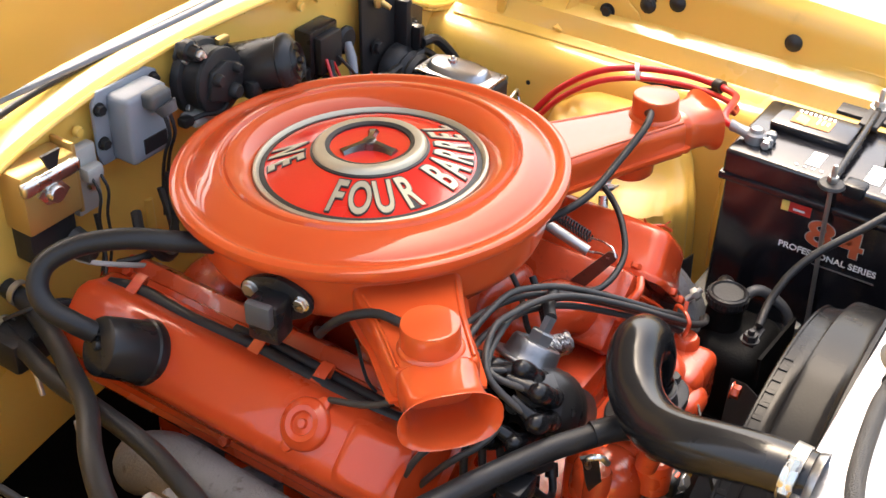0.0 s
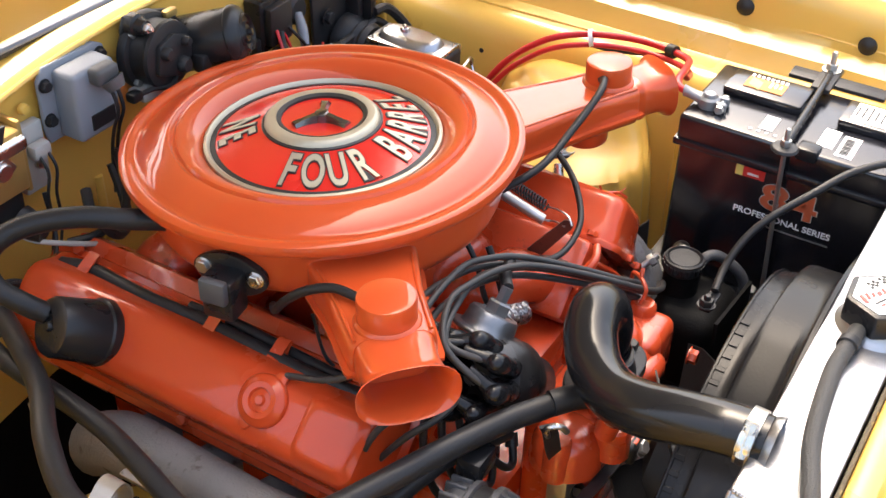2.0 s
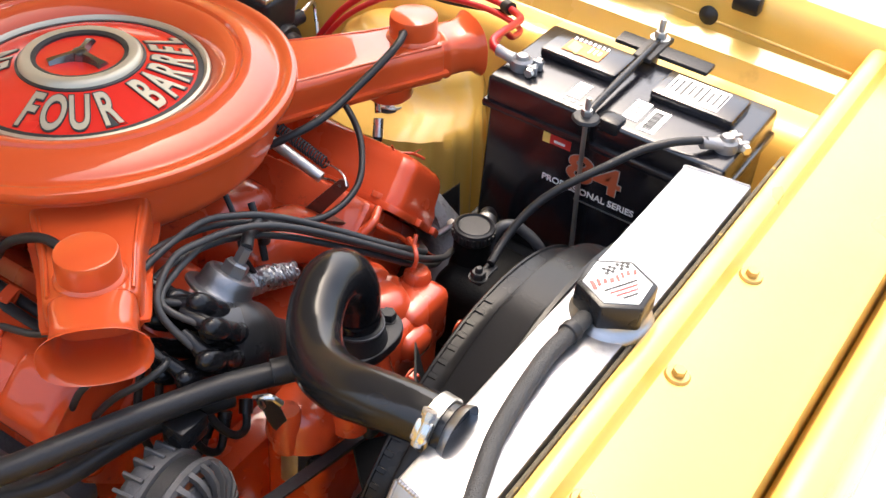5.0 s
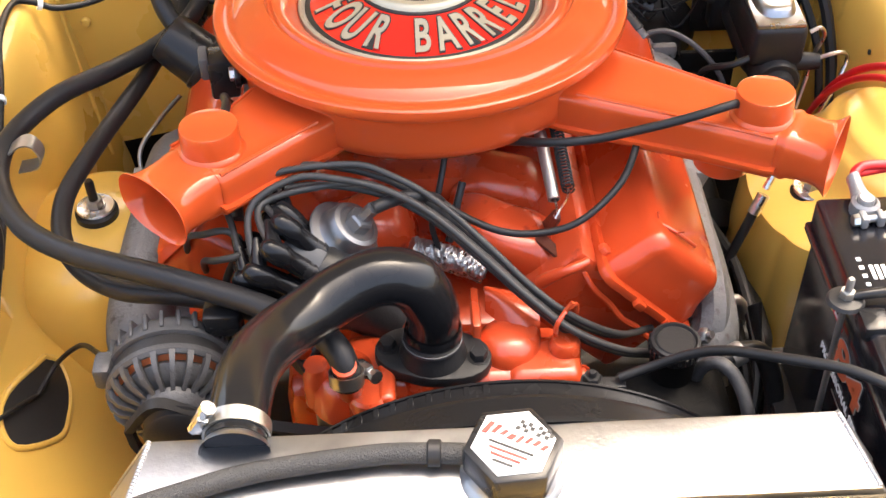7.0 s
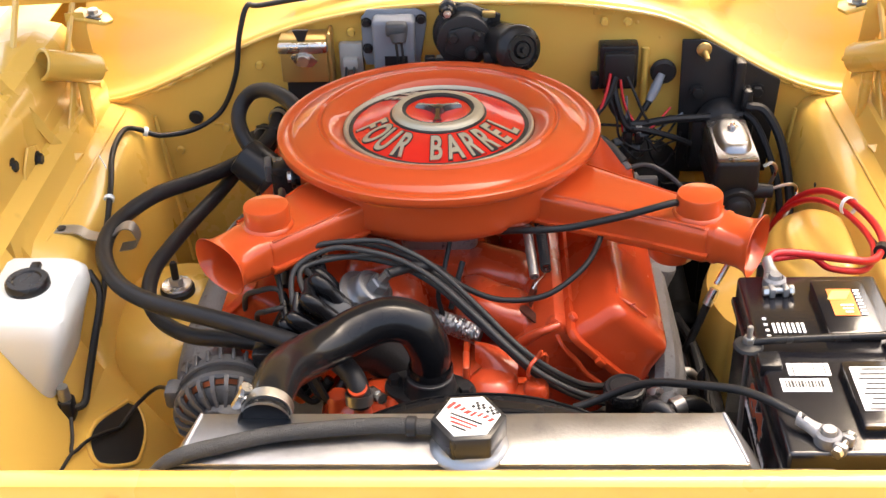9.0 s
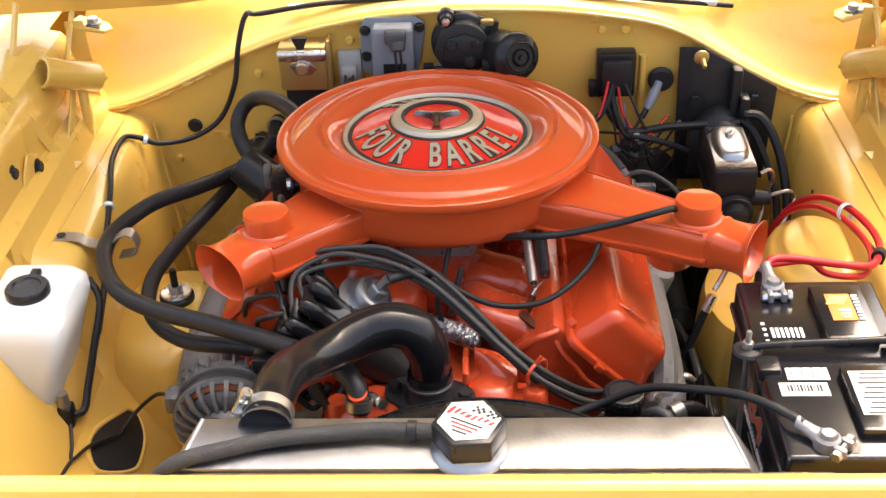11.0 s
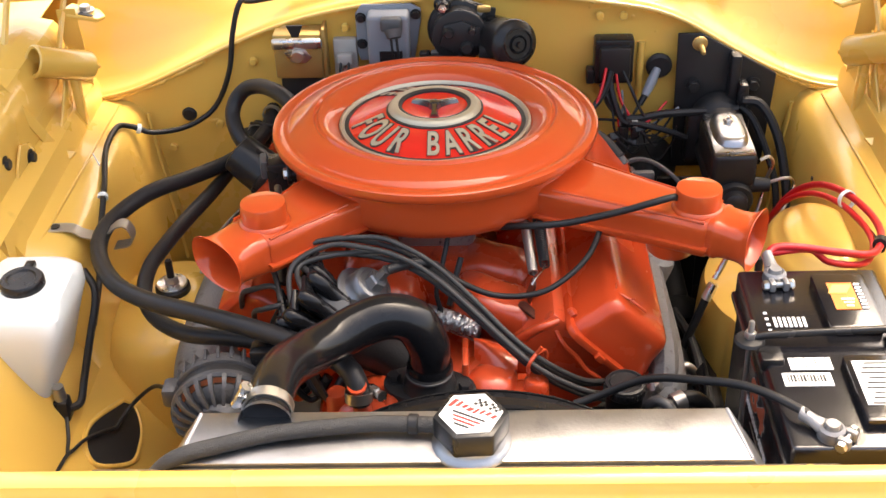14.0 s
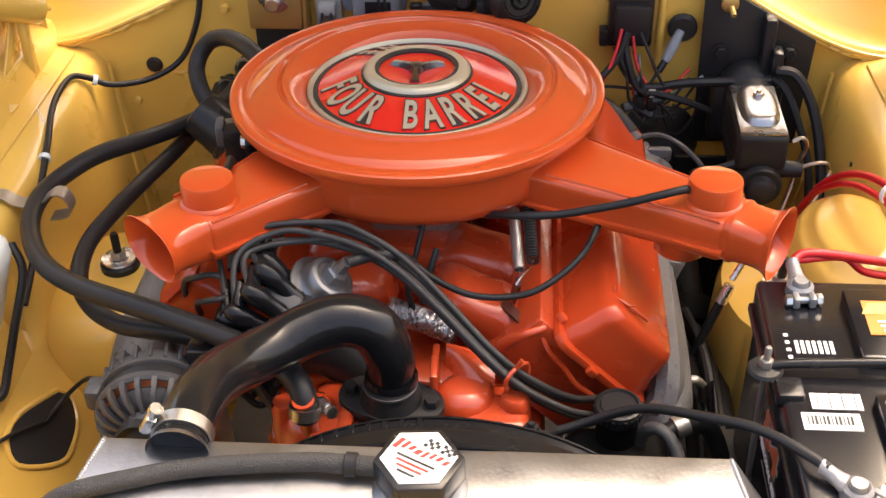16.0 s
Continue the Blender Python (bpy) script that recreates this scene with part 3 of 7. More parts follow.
def bank_frame(s):
    """The tilted frame of one cylinder bank: z along the bank's axis, x outwards and down."""
    n = Vector((s * math.sin(radians(45)), 0, math.cos(radians(45))))
    t = Vector((s * math.cos(radians(45)), 0, -math.sin(radians(45))))
    o = Vector((0.168 if s > 0 else -0.246, 0, 0.751 if s > 0 else 0.747))
    return Matrix(((t.x, 0, n.x, o.x), (t.y, 1, n.y, o.y), (t.z, 0, n.z, o.z), (0, 0, 0, 1)))


def valve_cover(s, y0, y1):
    m = bank_frame(s)
    cover = thing("valve_cover", m @ Vector((0, (y0 + y1) / 2, 0)), "orange enamelled stamped steel valve cover", "valve cover", "valve covers on the engine")

    def ring(hx, a, b, z, r):
        """A rounded oblong, hx to each side and from a to b, with corner radius r."""
        pts = []
        ix = hx - (0.16 * max(0.0, z) if s < 0 else 0.0)        # the inner wall leans more than the outer one
        ox = hx - (0.015 if s < 0 else 0.0)
        for cx, cy, q in ((ox - r, b - r, 0), (-ix + r, b - r, 90), (-ix + r, a + r, 180), (ox - r, a + r, 270)):
            for k in range(7):
                t = radians(q + 15 * k)
                pts.append(Vector((cx + r * math.cos(t), cy + r * math.sin(t), z)))
        return pts

    secs = [ring(0.0600 - i, y0 + 0.004 + (0.85 if s > 0 else 1.3) * i, y1 - 0.004 - 1.2 * i, z, r) for i, z, r in
            ((0.000, 0.000, 0.018), (0.001, 0.016, 0.018), (0.005, 0.026, 0.018), (0.008, 0.044, 0.018), (0.0095, 0.051, 0.018), (0.0125, 0.0565, 0.018), (0.0165, 0.0600, 0.017),
             (0.0215, 0.0622, 0.016), (0.029, 0.0632, 0.014), (0.035, 0.0635, 0.010))]
    body = loft(secs)
    body.transform(m)
    part("cover", body, ORANGE_COVER, cover)
    rim = loft([ring(0.066, y0 - 0.004, y1 + 0.004, -0.004, 0.016), ring(0.067, y0 - 0.005, y1 + 0.005, 0.001, 0.017), ring(0.066, y0 - 0.004, y1 + 0.004, 0.004, 0.016), ring(0.058, y0 + 0.006, y1 - 0.006, 0.0045, 0.016)])
    rim.transform(m)
    part("flange", rim, ORANGE_COVER, cover)
    for k in range(3):
        y = y0 + 0.03 + (y1 - y0 - 0.06) * k / 2
        for side in (-1, 1):
            part("cover_bolt", hexnut(m @ Vector((0.0495 if side > 0 and s < 0 else side * 0.0645, y, 0.004)), m.to_3x3() @ Vector((0, 0, 1)), 0.0065, 0.006), ORANGE_CAST, cover)
    return m


VR_M = valve_cover(1, -0.282, 0.20)
part("head_lip", tube([VR_M @ Vector(p) for p in ((-0.066, -0.240, -0.020), (-0.062, -0.262, -0.022), (-0.048, -0.274, -0.023), (-0.030, -0.280, -0.022), (-0.010, -0.287, -0.024), (0.012, -0.288, -0.022), (0.040, -0.290, -0.024), (0.064, -0.289, -0.024))], 0.0032, 8, 4), ORANGE_COVER, engine)
for x in (-0.014, 0.030):
    tab = box((-0.006, -0.005, -0.004), (0.006, 0.004, 0.005), 0.002)
    tab.transform(VR_M @ Matrix.Translation((x, -0.288, 0.0)))
    part("flange_tab", tab, ORANGE_COVER, bpy.data.objects["valve_cover"])
VL_M = valve_cover(-1, -0.235, 0.235)


def head(s, y0, y1):
    m = bank_frame(s)
    bm = box((-0.085, y0, -0.10), (0.062, y1, -0.004), 0.008)
    bm.transform(m)
    part("cylinder_head", bm, ORANGE_CAST, engine)


head(1, -0.262, 0.19)
head(-1, -0.225, 0.225)


part("intake_manifold", box((-0.16, -0.262, 0.62), (0.085, 0.19, 0.715), 0.012), ORANGE_CAST, engine)
part("plenum", box((-0.098, -0.13, 0.70), (0.022, 0.09, 0.795), 0.012), ORANGE_CAST, engine)


def runner(s, y, bend):
    """One bowed intake passage with a flattened, cast section."""
    path = spline([(ENG_X + s * 0.02, y - bend * 1.6, 0.762), (ENG_X + s * 0.06, y - bend * 0.6, 0.775), (ENG_X + s * 0.10, y, 0.762), (ENG_X + s * 0.140, y + bend * 0.3, 0.725)], 4)
    rings = []
    for i, p in enumerate(path):
        h = 0.026 + 0.004 * math.sin(i * 0.9)
        rings.append([p + Vector((0.35 * h * s * math.sin(a), 0.036 * math.copysign(abs(math.cos(a)) ** 0.6, math.cos(a)), h * math.copysign(abs(math.sin(a)) ** 0.6, math.sin(a))))
                      for a in [2 * math.pi * k / 16 for k in range(16)]])
    part("intake_runner", loft(rings), ORANGE_CAST, engine)


for bank, y_at, bow in ((1, -0.205, -0.02), (1, -0.118, -0.01), (1, 0.03, 0.01), (1, 0.12, 0.02), (-1, -0.185, -0.02), (-1, -0.10, -0.01), (-1, 0.05, 0.01), (-1, 0.14, 0.02)):
    runner(bank, y_at, bow)
part("carburettor", box((-0.088, -0.10, 0.79), (0.012, 0.08, 0.845), 0.01), CAST_ALU, engine, "grey metal carburettor body under the air cleaner")


# ---- radiator and cooling ----
rad = thing("radiator", (0, -0.57, 0.40), "bare aluminium radiator with a welded top tank", "radiator")
tank = loft([[(-0.292, -0.534, 0.835), (0.292, -0.534, 0.835), (0.300, -0.603, 0.835), (-0.300, -0.603, 0.835)],
             [(-0.250, -0.536, 0.904), (0.252, -0.536, 0.904), (0.264, -0.604, 0.902), (-0.264, -0.604, 0.902)]])
bmesh.ops.bevel(tank, geom=tank.edges[:], offset=0.003, segments=2, affect="EDGES", profile=0.5)
part("top_tank", tank, ALUMINIUM, rad)
part("core", box((-0.29, -0.600, 0.42), (0.29, -0.545, 0.834), 0.002), BLACK_SATIN, rad, "dark finned radiator core")


def weld(a, b, r=0.0028, n=46):
    """A rippled bead between two points."""
    a, b = Vector(a), Vector(b)
    pts = [a.lerp(b, i / n) for i in range(n + 1)]
    radii = [r * (1.0 + 0.35 * (i % 2)) for i in range(n + 1)]
    return tube(pts, r, 8, 1, radii)


for sx in (-1, 1):
    part("weld_bead", weld((sx * 0.250, -0.538, 0.9032), (sx * 0.262, -0.602, 0.9012), 0.0017), ALUMINIUM, rad)
    part("weld_bead", weld((sx * 0.250, -0.537, 0.903), (sx * 0.290, -0.535, 0.838), 0.0017), ALUMINIUM, rad)
part("filler_neck", lathe([(0.038, -0.003), (0.0365, 0.001), (0.0335, 0.003), (0.0305, 0.007), (0.0295, 0.016), (0.0, 0.016)], 48, Matrix.Translation((0.009, -0.578, 0.9030))), ALUMINIUM, rad)
part("overflow_nipple", tube([(-0.018, -0.568, 0.913), (-0.036, -0.566, 0.913)], 0.005, 10, 2), ALUMINIUM, rad)
NECK = Vector((-0.187, -0.549, 0.903))
part("outlet_neck", lathe([(0.026, -0.002), (0.024, 0.004), (0.0205, 0.007), (0.0205, 0.03), (0.0, 0.03)], 28, axis(NECK, (0, 1, 0.05))), ALUMINIUM, rad, "welded outlet neck")

CM = Matrix.Translation((0.009, -0.578, 0.936)) @ Matrix.Rotation(radians(4), 4, "Z")


def hexagon(r):
    return [(r * math.cos(radians(60 * k)), r * math.sin(radians(60 * k))) for k in range(6)]


rcap = part("pressure_cap", prism(hexagon(0.0355), 0.025, CM, 0.0025), BLACK, rad, "black hexagonal pressure cap")
part("cap_label", prism(hexagon(0.0295), 0.001, CM @ Matrix.Translation((0, 0, 0.0012))), WHITE_LABEL, rcap, "white hexagonal label")
lab = rcap
LM = CM @ Matrix.Rotation(radians(-32), 4, "Z") @ Matrix.Translation((0, 0, 0.002))


def bar_mark(x, y, w, h, mat, parent, m, name="mark", lean=0.0):
    part(name, prism([(x - w / 2 - lean, y - h / 2), (x + w / 2 - lean, y - h / 2), (x + w / 2 + lean, y + h / 2), (x - w / 2 + lean, y + h / 2)], 0.0006, m), mat, parent)


for k, (w, h) in enumerate(((0.006, 0.011), (0.005, 0.008), (0.005, 0.005), (0.007, 0.005), (0.004, 0.007), (0.004, 0.006), (0.005, 0.005), (0.005, 0.005))):
    bar_mark(-0.021 + 0.0060 * k, 0.005 + 0.0012 * math.sin(k * 1.4), w * 0.62, h, LABEL_RED, lab, LM, "red_stroke", 0.0012)
for k, (w, mat) in enumerate(((0.033, INK), (0.028, LABEL_RED), (0.022, LABEL_RED), (0.015, INK))):
    bar_mark(0.0, -0.0045 - 0.0047 * k, w, 0.0018, mat, lab, LM, "print_line")
for fx, lean in ((-0.002, 0.5), (0.013, -0.2)):
    for i in range(4):
        for j in range(3):
            if (i + j) % 2 == 0:
                bar_mark(fx + i * 0.003 + j * lean * 0.001, 0.0130 + j * 0.003, 0.003, 0.003, INK, lab, LM, "check")

hose = thing("upper_radiator_hose", (-0.193, -0.54, 0.90), "thick black moulded rubber upper radiator hose", "hose")
part("hose_wall", tube([(-0.040, -0.346, 0.786), (-0.040, -0.346, 0.806), (-0.041, -0.347, 0.832), (-0.056, -0.344, 0.861), (-0.083, -0.346, 0.871), (-0.113, -0.357, 0.868), (-0.141, -0.377, 0.864),
                        (-0.166, -0.405, 0.868), (-0.181, -0.438, 0.880), (-0.186, -0.470, 0.892), (-0.187, -0.502, 0.900), (-0.187, -0.524, 0.903), (-0.187, -0.545, 0.904)], 0.0, 28, 8,
                       radii=[0.0235, 0.0235, 0.0240, 0.0256, 0.0256, 0.0252, 0.0246, 0.0249, 0.0246, 0.0238, 0.0230, 0.0226, 0.0226]), HOSE, hose)


def clamp(at, along, r, screw_angle, width=0.012, name="hose_clamp"):
    """A worm-drive clamp: a slotted steel band and its screw housing."""
    c = thing(name, at, "bright steel worm-drive hose clamp", "hose clamp", "hose clamps")
    m = axis(at, along)
    part("band", lathe([(r, -width / 2), (r + 0.0018, -width / 2), (r + 0.0018, width / 2), (r, width / 2), (r, -width / 2)], 40, m), CLAMP_STEEL, c)
    for k in range(14):
        a = radians(screw_angle + 25 + k * 6)
        slot = box((r + 0.0012, -0.0007, -width * 0.3), (r + 0.0024, 0.0007, width * 0.3), 0)
        slot.transform(m @ Matrix.Rotation(a, 4, "Z"))
        part("slot", slot, INK, c)
    sm = m @ Matrix.Rotation(radians(screw_angle), 4, "Z") @ Matrix.Translation((r + 0.006, 0, 0))
    house = box((-0.005, -0.009, -width * 0.55), (0.004, 0.009, width * 0.55), 0.0025)
    house.transform(sm)
    part("housing", house, STEEL, c)
    part("screw", lathe([(0, -0.012), (0.0045, -0.012), (0.0045, 0.013), (0.0062, 0.013), (0.0062, 0.018), (0, 0.018)], 8, sm @ Matrix.Rotation(radians(90), 4, "X")), STEEL, c)


part("lower_cuff", lathe([(0.0252, -0.010), (0.0262, -0.009), (0.0262, 0.008), (0.0248, 0.011)], 28, axis((-0.040, -0.346, 0.795), (0, 0, 1))), HOSE, hose)
clamp((-0.187, -0.531, 0.9035), (0, -1, -0.05), 0.0232, 150, 0.012)

over = thing("overflow_hose", (-0.2, -0.58, 0.90), "thin grey braided overflow hose lying on the radiator", "hose")
part("hose_wall", tube([(-0.022, -0.568, 0.914), (-0.05, -0.566, 0.914), (-0.09, -0.565, 0.913), (-0.168, -0.574, 0.912), (-0.219, -0.588, 0.911), (-0.258, -0.600, 0.908), (-0.285, -0.599, 0.884), (-0.31, -0.58, 0.83)],
                       0.0078, 14, 6), BRAID, over)
part("end_ring", lathe([(0.0085, -0.005), (0.0098, -0.004), (0.0098, 0.004), (0.0085, 0.005)], 20, axis((-0.045, -0.5663, 0.914), (-1, 0.08, 0))), RUBBER, over)

stat = thing("thermostat_housing", (-0.04, -0.35, 0.76), "black painted thermostat outlet with two bolts", "thermostat housing")
DM = Matrix.Translation((-0.041, -0.350, 0.776)) @ Matrix.Rotation(radians(-12), 4, "Z")
outline = []
for k in range(36):
    t = 2 * math.pi * k / 36
    r = 0.034 + 0.020 * abs(math.cos(t)) ** 3
    outline.append((r * math.cos(t), r * math.sin(t) * 0.95))
part("flange", prism(outline, 0.013, DM, 0.0025), BLACK_SATIN, stat)
part("spigot", lathe([(0.031, 0.0), (0.029, 0.008), (0.0265, 0.013), (0.0265, 0.017), (0.0252, 0.0175), (0.0252, 0.021), (0, 0.021)], 36, DM), BLACK_SATIN, stat)
part("wire_clamp", lathe([(0.0262, 0.0175), (0.0272, 0.018), (0.0272, 0.0205), (0.0262, 0.021)], 36, DM), DARK_CAST, stat, "thin steel ring")
for sx in (-1, 1):
    part("bolt", hexnut(DM @ Vector((sx * 0.042, 0, 0.0005)), (0, 0, 1), 0.008, 0.008, 0, 0.010), BLACK_SATIN, stat)

# timing cover, water pump and their bosses
part("pump_body", box((-0.125, -0.374, 0.56), (0.085, -0.30, 0.757), 0.016, 3), ORANGE_CAST, engine)
part("pump_neck", lathe([(0.0, 0.0), (0.030, 0.0), (0.033, -0.02), (0.04, -0.05), (0, -0.05)], 28, Matrix.Translation((-0.04, -0.35, 0.772))), ORANGE_CAST, engine)
for x, y, z, r, d in ((-0.100, -0.388, 0.770, 0.018, 0.04), (-0.148, -0.352, 0.768, 0.013, 0.05)):
    part("casting_boss", lathe([(0, 0), (r * 0.85, 0), (r, -0.003), (r * 1.05, -d), (0, -d)], 20, Matrix.Translation((x, y, z))), ORANGE_CAST, engine)
part("casting_web", box((0.026, -0.376, 0.69), (0.096, -0.318, 0.762), 0.014, 4), ORANGE_CAST, engine)
for x, y in ((0.045, -0.327), (0.081, -0.339)):
    part("casting_post", lathe([(0, 0.774), (0.0110, 0.7735), (0.0140, 0.770), (0.0150, 0.764), (0.018, 0.70), (0, 0.70)], 24, Matrix.Translation((x, y, 0))), ORANGE_CAST, engine)
part("casting_web", box((0.004, -0.388, 0.715), (0.050, -0.345, 0.748), 0.014, 4), ORANGE_CAST, engine)
part("casting_web", box((-0.004, -0.336, 0.72), (0.004, -0.285, 0.792), 0.003, 2), ORANGE_CAST, engine)
part("casting_web", box((-0.092, -0.400, 0.742), (-0.076, -0.355, 0.772), 0.006, 3), ORANGE_CAST, engine)
part("pump_shoulder", lathe([(0, 0.014), (0.014, 0.013), (0.026, 0.008), (0.034, -0.004), (0.037, -0.03), (0, -0.03)], 24, Matrix.Translation((-0.120, -0.350, 0.748))), ORANGE_CAST, engine)
part("pump_shoulder", lathe([(0, 0.012), (0.014, 0.011), (0.024, 0.006), (0.030, -0.004), (0.032, -0.03), (0, -0.03)], 24, Matrix.Translation((0.030, -0.330, 0.765))), ORANGE_CAST, engine)
part("lifting_bracket", sheet(lambda u, v: (0.010 + 0.050 * u, -0.280 - 0.010 * u - v * (0.020 + 0.024 * math.sin(2.2 * u)), 0.793 - 0.014 * u * u - 0.014 * v * v - 0.006 * (2 * v - 1) ** 2), span(0, 1, 12), span(0, 1, 9), 0.004), ORANGE_CAST, engine)
for x, y, z in ((0.062, -0.405, 0.742), (-0.02, -0.402, 0.735), (-0.085, -0.402, 0.735), (0.095, -0.352, 0.74)):
    part("front_bolt", hexnut((x, y, z), (0, -1, 0), 0.008, 0.008, 0.0, 0.010), ORANGE_CAST, engine)
part("bypass_nipple", tube([(-0.115, -0.385, 0.765), (-0.117, -0.392, 0.80), (-0.118, -0.396, 0.815)], 0.011, 12, 4), ORANGE_CAST, engine)

byp = thing("bypass_hose", (-0.117, -0.395, 0.80), "short black heater hose stub on the water pump", "hose")
part("hose_wall", tube([(-0.117, -0.398, 0.790), (-0.117, -0.393, 0.806), (-0.124, -0.380, 0.818), (-0.140, -0.362, 0.822), (-0.160, -0.345, 0.820)], 0.0125, 16, 5), RUBBER, byp)
clamp((-0.117, -0.396, 0.800), (0, 0.3, 1), 0.0136, 215, 0.012)
part("bracket_foot", box((-0.098, -0.412, 0.716), (-0.070, -0.398, 0.742), 0.006, 3), BLACK_SATIN, engine, "black bracket foot on the pump")
part("bracket_bolt", hexnut((-0.080, -0.412, 0.731), (0, -0.8, 0.5), 0.0075, 0.006, 0.0, 0.010), ZINC, engine)

shroud = thing("fan_shroud", (0.0, -0.47, 0.32), "black plastic fan shroud behind the radiator", "fan shroud")
SM = Matrix.Translation((0.020, -0.40, 0.617)) @ Matrix.Rotation(radians(90), 4, "X")
part("shroud_ring", lathe([(0.238, 0.061), (0.240, 0.059), (0.2450, 0.059), (0.2465, 0.0605), (0.2465, 0.0625), (0.2448, 0.0630), (0.2448, 0.0713), (0.2465, 0.0718), (0.2465, 0.078), (0.2480, 0.082), (0.2550, 0.0835), (0.2590, 0.086), (0.2605, 0.091), (0.2610, 0.118), (0.264, 0.126),
                            (0.270, 0.130), (0.290, 0.132), (0.290, 0.136), (0.250, 0.136), (0.238, 0.061)], 128, SM), SHROUD_BLACK, shroud)
cog = box((0.2415, -0.0028, 0.0624), (0.2462, 0.0028, 0.0720), 0.0006, 1)
for k in range(22):
    part("lip_rib", cog.copy(), SHROUD_BLACK, shroud).data.transform(SM @ Matrix.Rotation(radians(95 + 3.6 * k), 4, "Z"))
cog.free()
part("shroud_plate", box((-0.285, -0.545, 0.42), (0.285, -0.536, 0.832), 0.002), BLACK_MATTE, shroud)
fan = thing("cooling_fan", (0.015, -0.43, 0.556), "dark bladed engine fan inside the shroud", "fan")
part("hub", lathe([(0, 0.0), (0.06, 0.0), (0.075, 0.01), (0.075, 0.04), (0.03, 0.06), (0, 0.06)], 32, SM), BLACK_SATIN, fan)
for k in range(7):
    a = 2 * math.pi * k / 7 + 0.2

    def blade(u, v, a=a):
        r = 0.05 + 0.085 * u
        w = (v - 0.5) * (0.07 + 0.05 * u)
        t = a + w * 0.8 / r
        return SM @ Vector((r * math.cos(t), r * math.sin(t), 0.02 + 0.55 * w))
    part("blade", sheet(blade, span(0, 1, 5), span(0, 1, 4), 0.002), BLACK_SATIN, fan)

# ---- alternator and belts ----
alt = thing("alternator", (-0.29, -0.34, 0.62), "grey cast aluminium alternator with a ribbed end housing", "alternator")
AM = Matrix.Translation((-0.284, -0.338, 0.738)) @ Matrix.Rotation(radians(90), 4, "X") @ Matrix.Rotation(radians(8), 4, "Y") @ Matrix.Diagonal((0.82, 0.82, 0.72, 1.0))
part("rear_housing", lathe([(0, -0.055), (0.05, -0.052), (0.064, -0.044), (0.070, -0.034), (0.070, -0.020), (0.073, -0.018), (0.073, -0.012), (0.070, -0.010), (0, -0.010)], 48, AM), DARK_CAST, alt)
part("stator", lathe([(0.0685, -0.012), (0.0685, 0.010), (0, 0.010), (0, -0.012)], 48, AM), BLACK_SATIN, alt, "dark laminated stator band")
part("front_housing", lathe([(0.072, 0.010), (0.074, 0.012), (0.074, 0.020), (0.070, 0.024), (0.068, 0.024)], 48, AM), DARK_CAST, alt)
part("winding", lathe([(0.056, 0.02), (0.060, 0.03), (0.050, 0.042), (0.03, 0.046), (0, 0.046)], 36, AM), DARK_CAST, alt, "grey bearing carrier behind the ribs")
part("copper_coil", lathe([(0.062, 0.012), (0.0665, 0.014), (0.0665, 0.022), (0.060, 0.026)], 36, AM), COPPER, alt, "dark copper windings")
part("nose", lathe([(0.040, 0.050), (0.038, 0.062), (0.030, 0.070), (0, 0.070)], 36, AM), DARK_CAST, alt)
for k in range(22):
    a = 2 * math.pi * k / 22
    rib = loft([[Vector((r, w, z0)), Vector((r, -w, z0)), Vector((r - 0.006, -w, z0 - 0.005)), Vector((r - 0.006, w, z0 - 0.005))]
                for r, w, z0 in ((0.073, 0.0035, 0.021), (0.070, 0.003, 0.034), (0.060, 0.0028, 0.047), (0.038, 0.0024, 0.056))])
    rib.transform(AM @ Matrix.Rotation(a, 4, "Z"))
    part("rib", rib, DARK_CAST, alt)
for k in range(24):
    a = 2 * math.pi * k / 24
    rib = box((0.060, -0.0024, -0.048), (0.0735, 0.0024, -0.020), 0.001, 1)
    rib.transform(AM @ Matrix.Rotation(a, 4, "Z"))
    part("cooling_fin", rib, DARK_CAST, alt)
part("pulley", lathe([(0, 0.072), (0.030, 0.072), (0.034, 0.075), (0.027, 0.081), (0.027, 0.083), (0.034, 0.089), (0.030, 0.092), (0, 0.092)], 32, AM), BLACK_SATIN, alt)
part("terminal_block", box((-0.250, -0.322, 0.776), (-0.216, -0.296, 0.802), 0.004), BLACK, alt, "black terminal connector")
part("lug", box((-0.352, -0.354, 0.745), (-0.334, -0.326, 0.772), 0.006), DARK_CAST, alt)
part("strap_bracket", sheet(lambda u, v: (-0.192 + 0.046 * u + 0.012 * v, -0.350 - 0.010 * v, 0.817 - 0.100 * u + 0.004 * math.sin(9 * u)), span(0, 1, 10), span(0, 1, 3), 0.003), BLACK_SATIN, alt, "black strap bracket")
part("strap_hook", tube([(-0.186, -0.356, 0.806), (-0.190, -0.356, 0.819), (-0.186, -0.366, 0.824), (-0.180, -0.372, 0.815)], 0.003, 8, 4), STEEL, alt, "bright bent hook")
part("strap_foot", box((-0.152, -0.368, 0.668), (-0.122, -0.346, 0.720), 0.003), ZINC, alt, "zinc-plated bracket foot")
part("strap_bolt", hexnut((-0.130, -0.369, 0.690), (0.1, -1, 0.2), 0.008, 0.008, 0.004, 0.011), BLACK_SATIN, alt)

belt = thing("drive_belt", (-0.2, -0.44, 0.5), "black ribbed rubber drive belt", "belt")
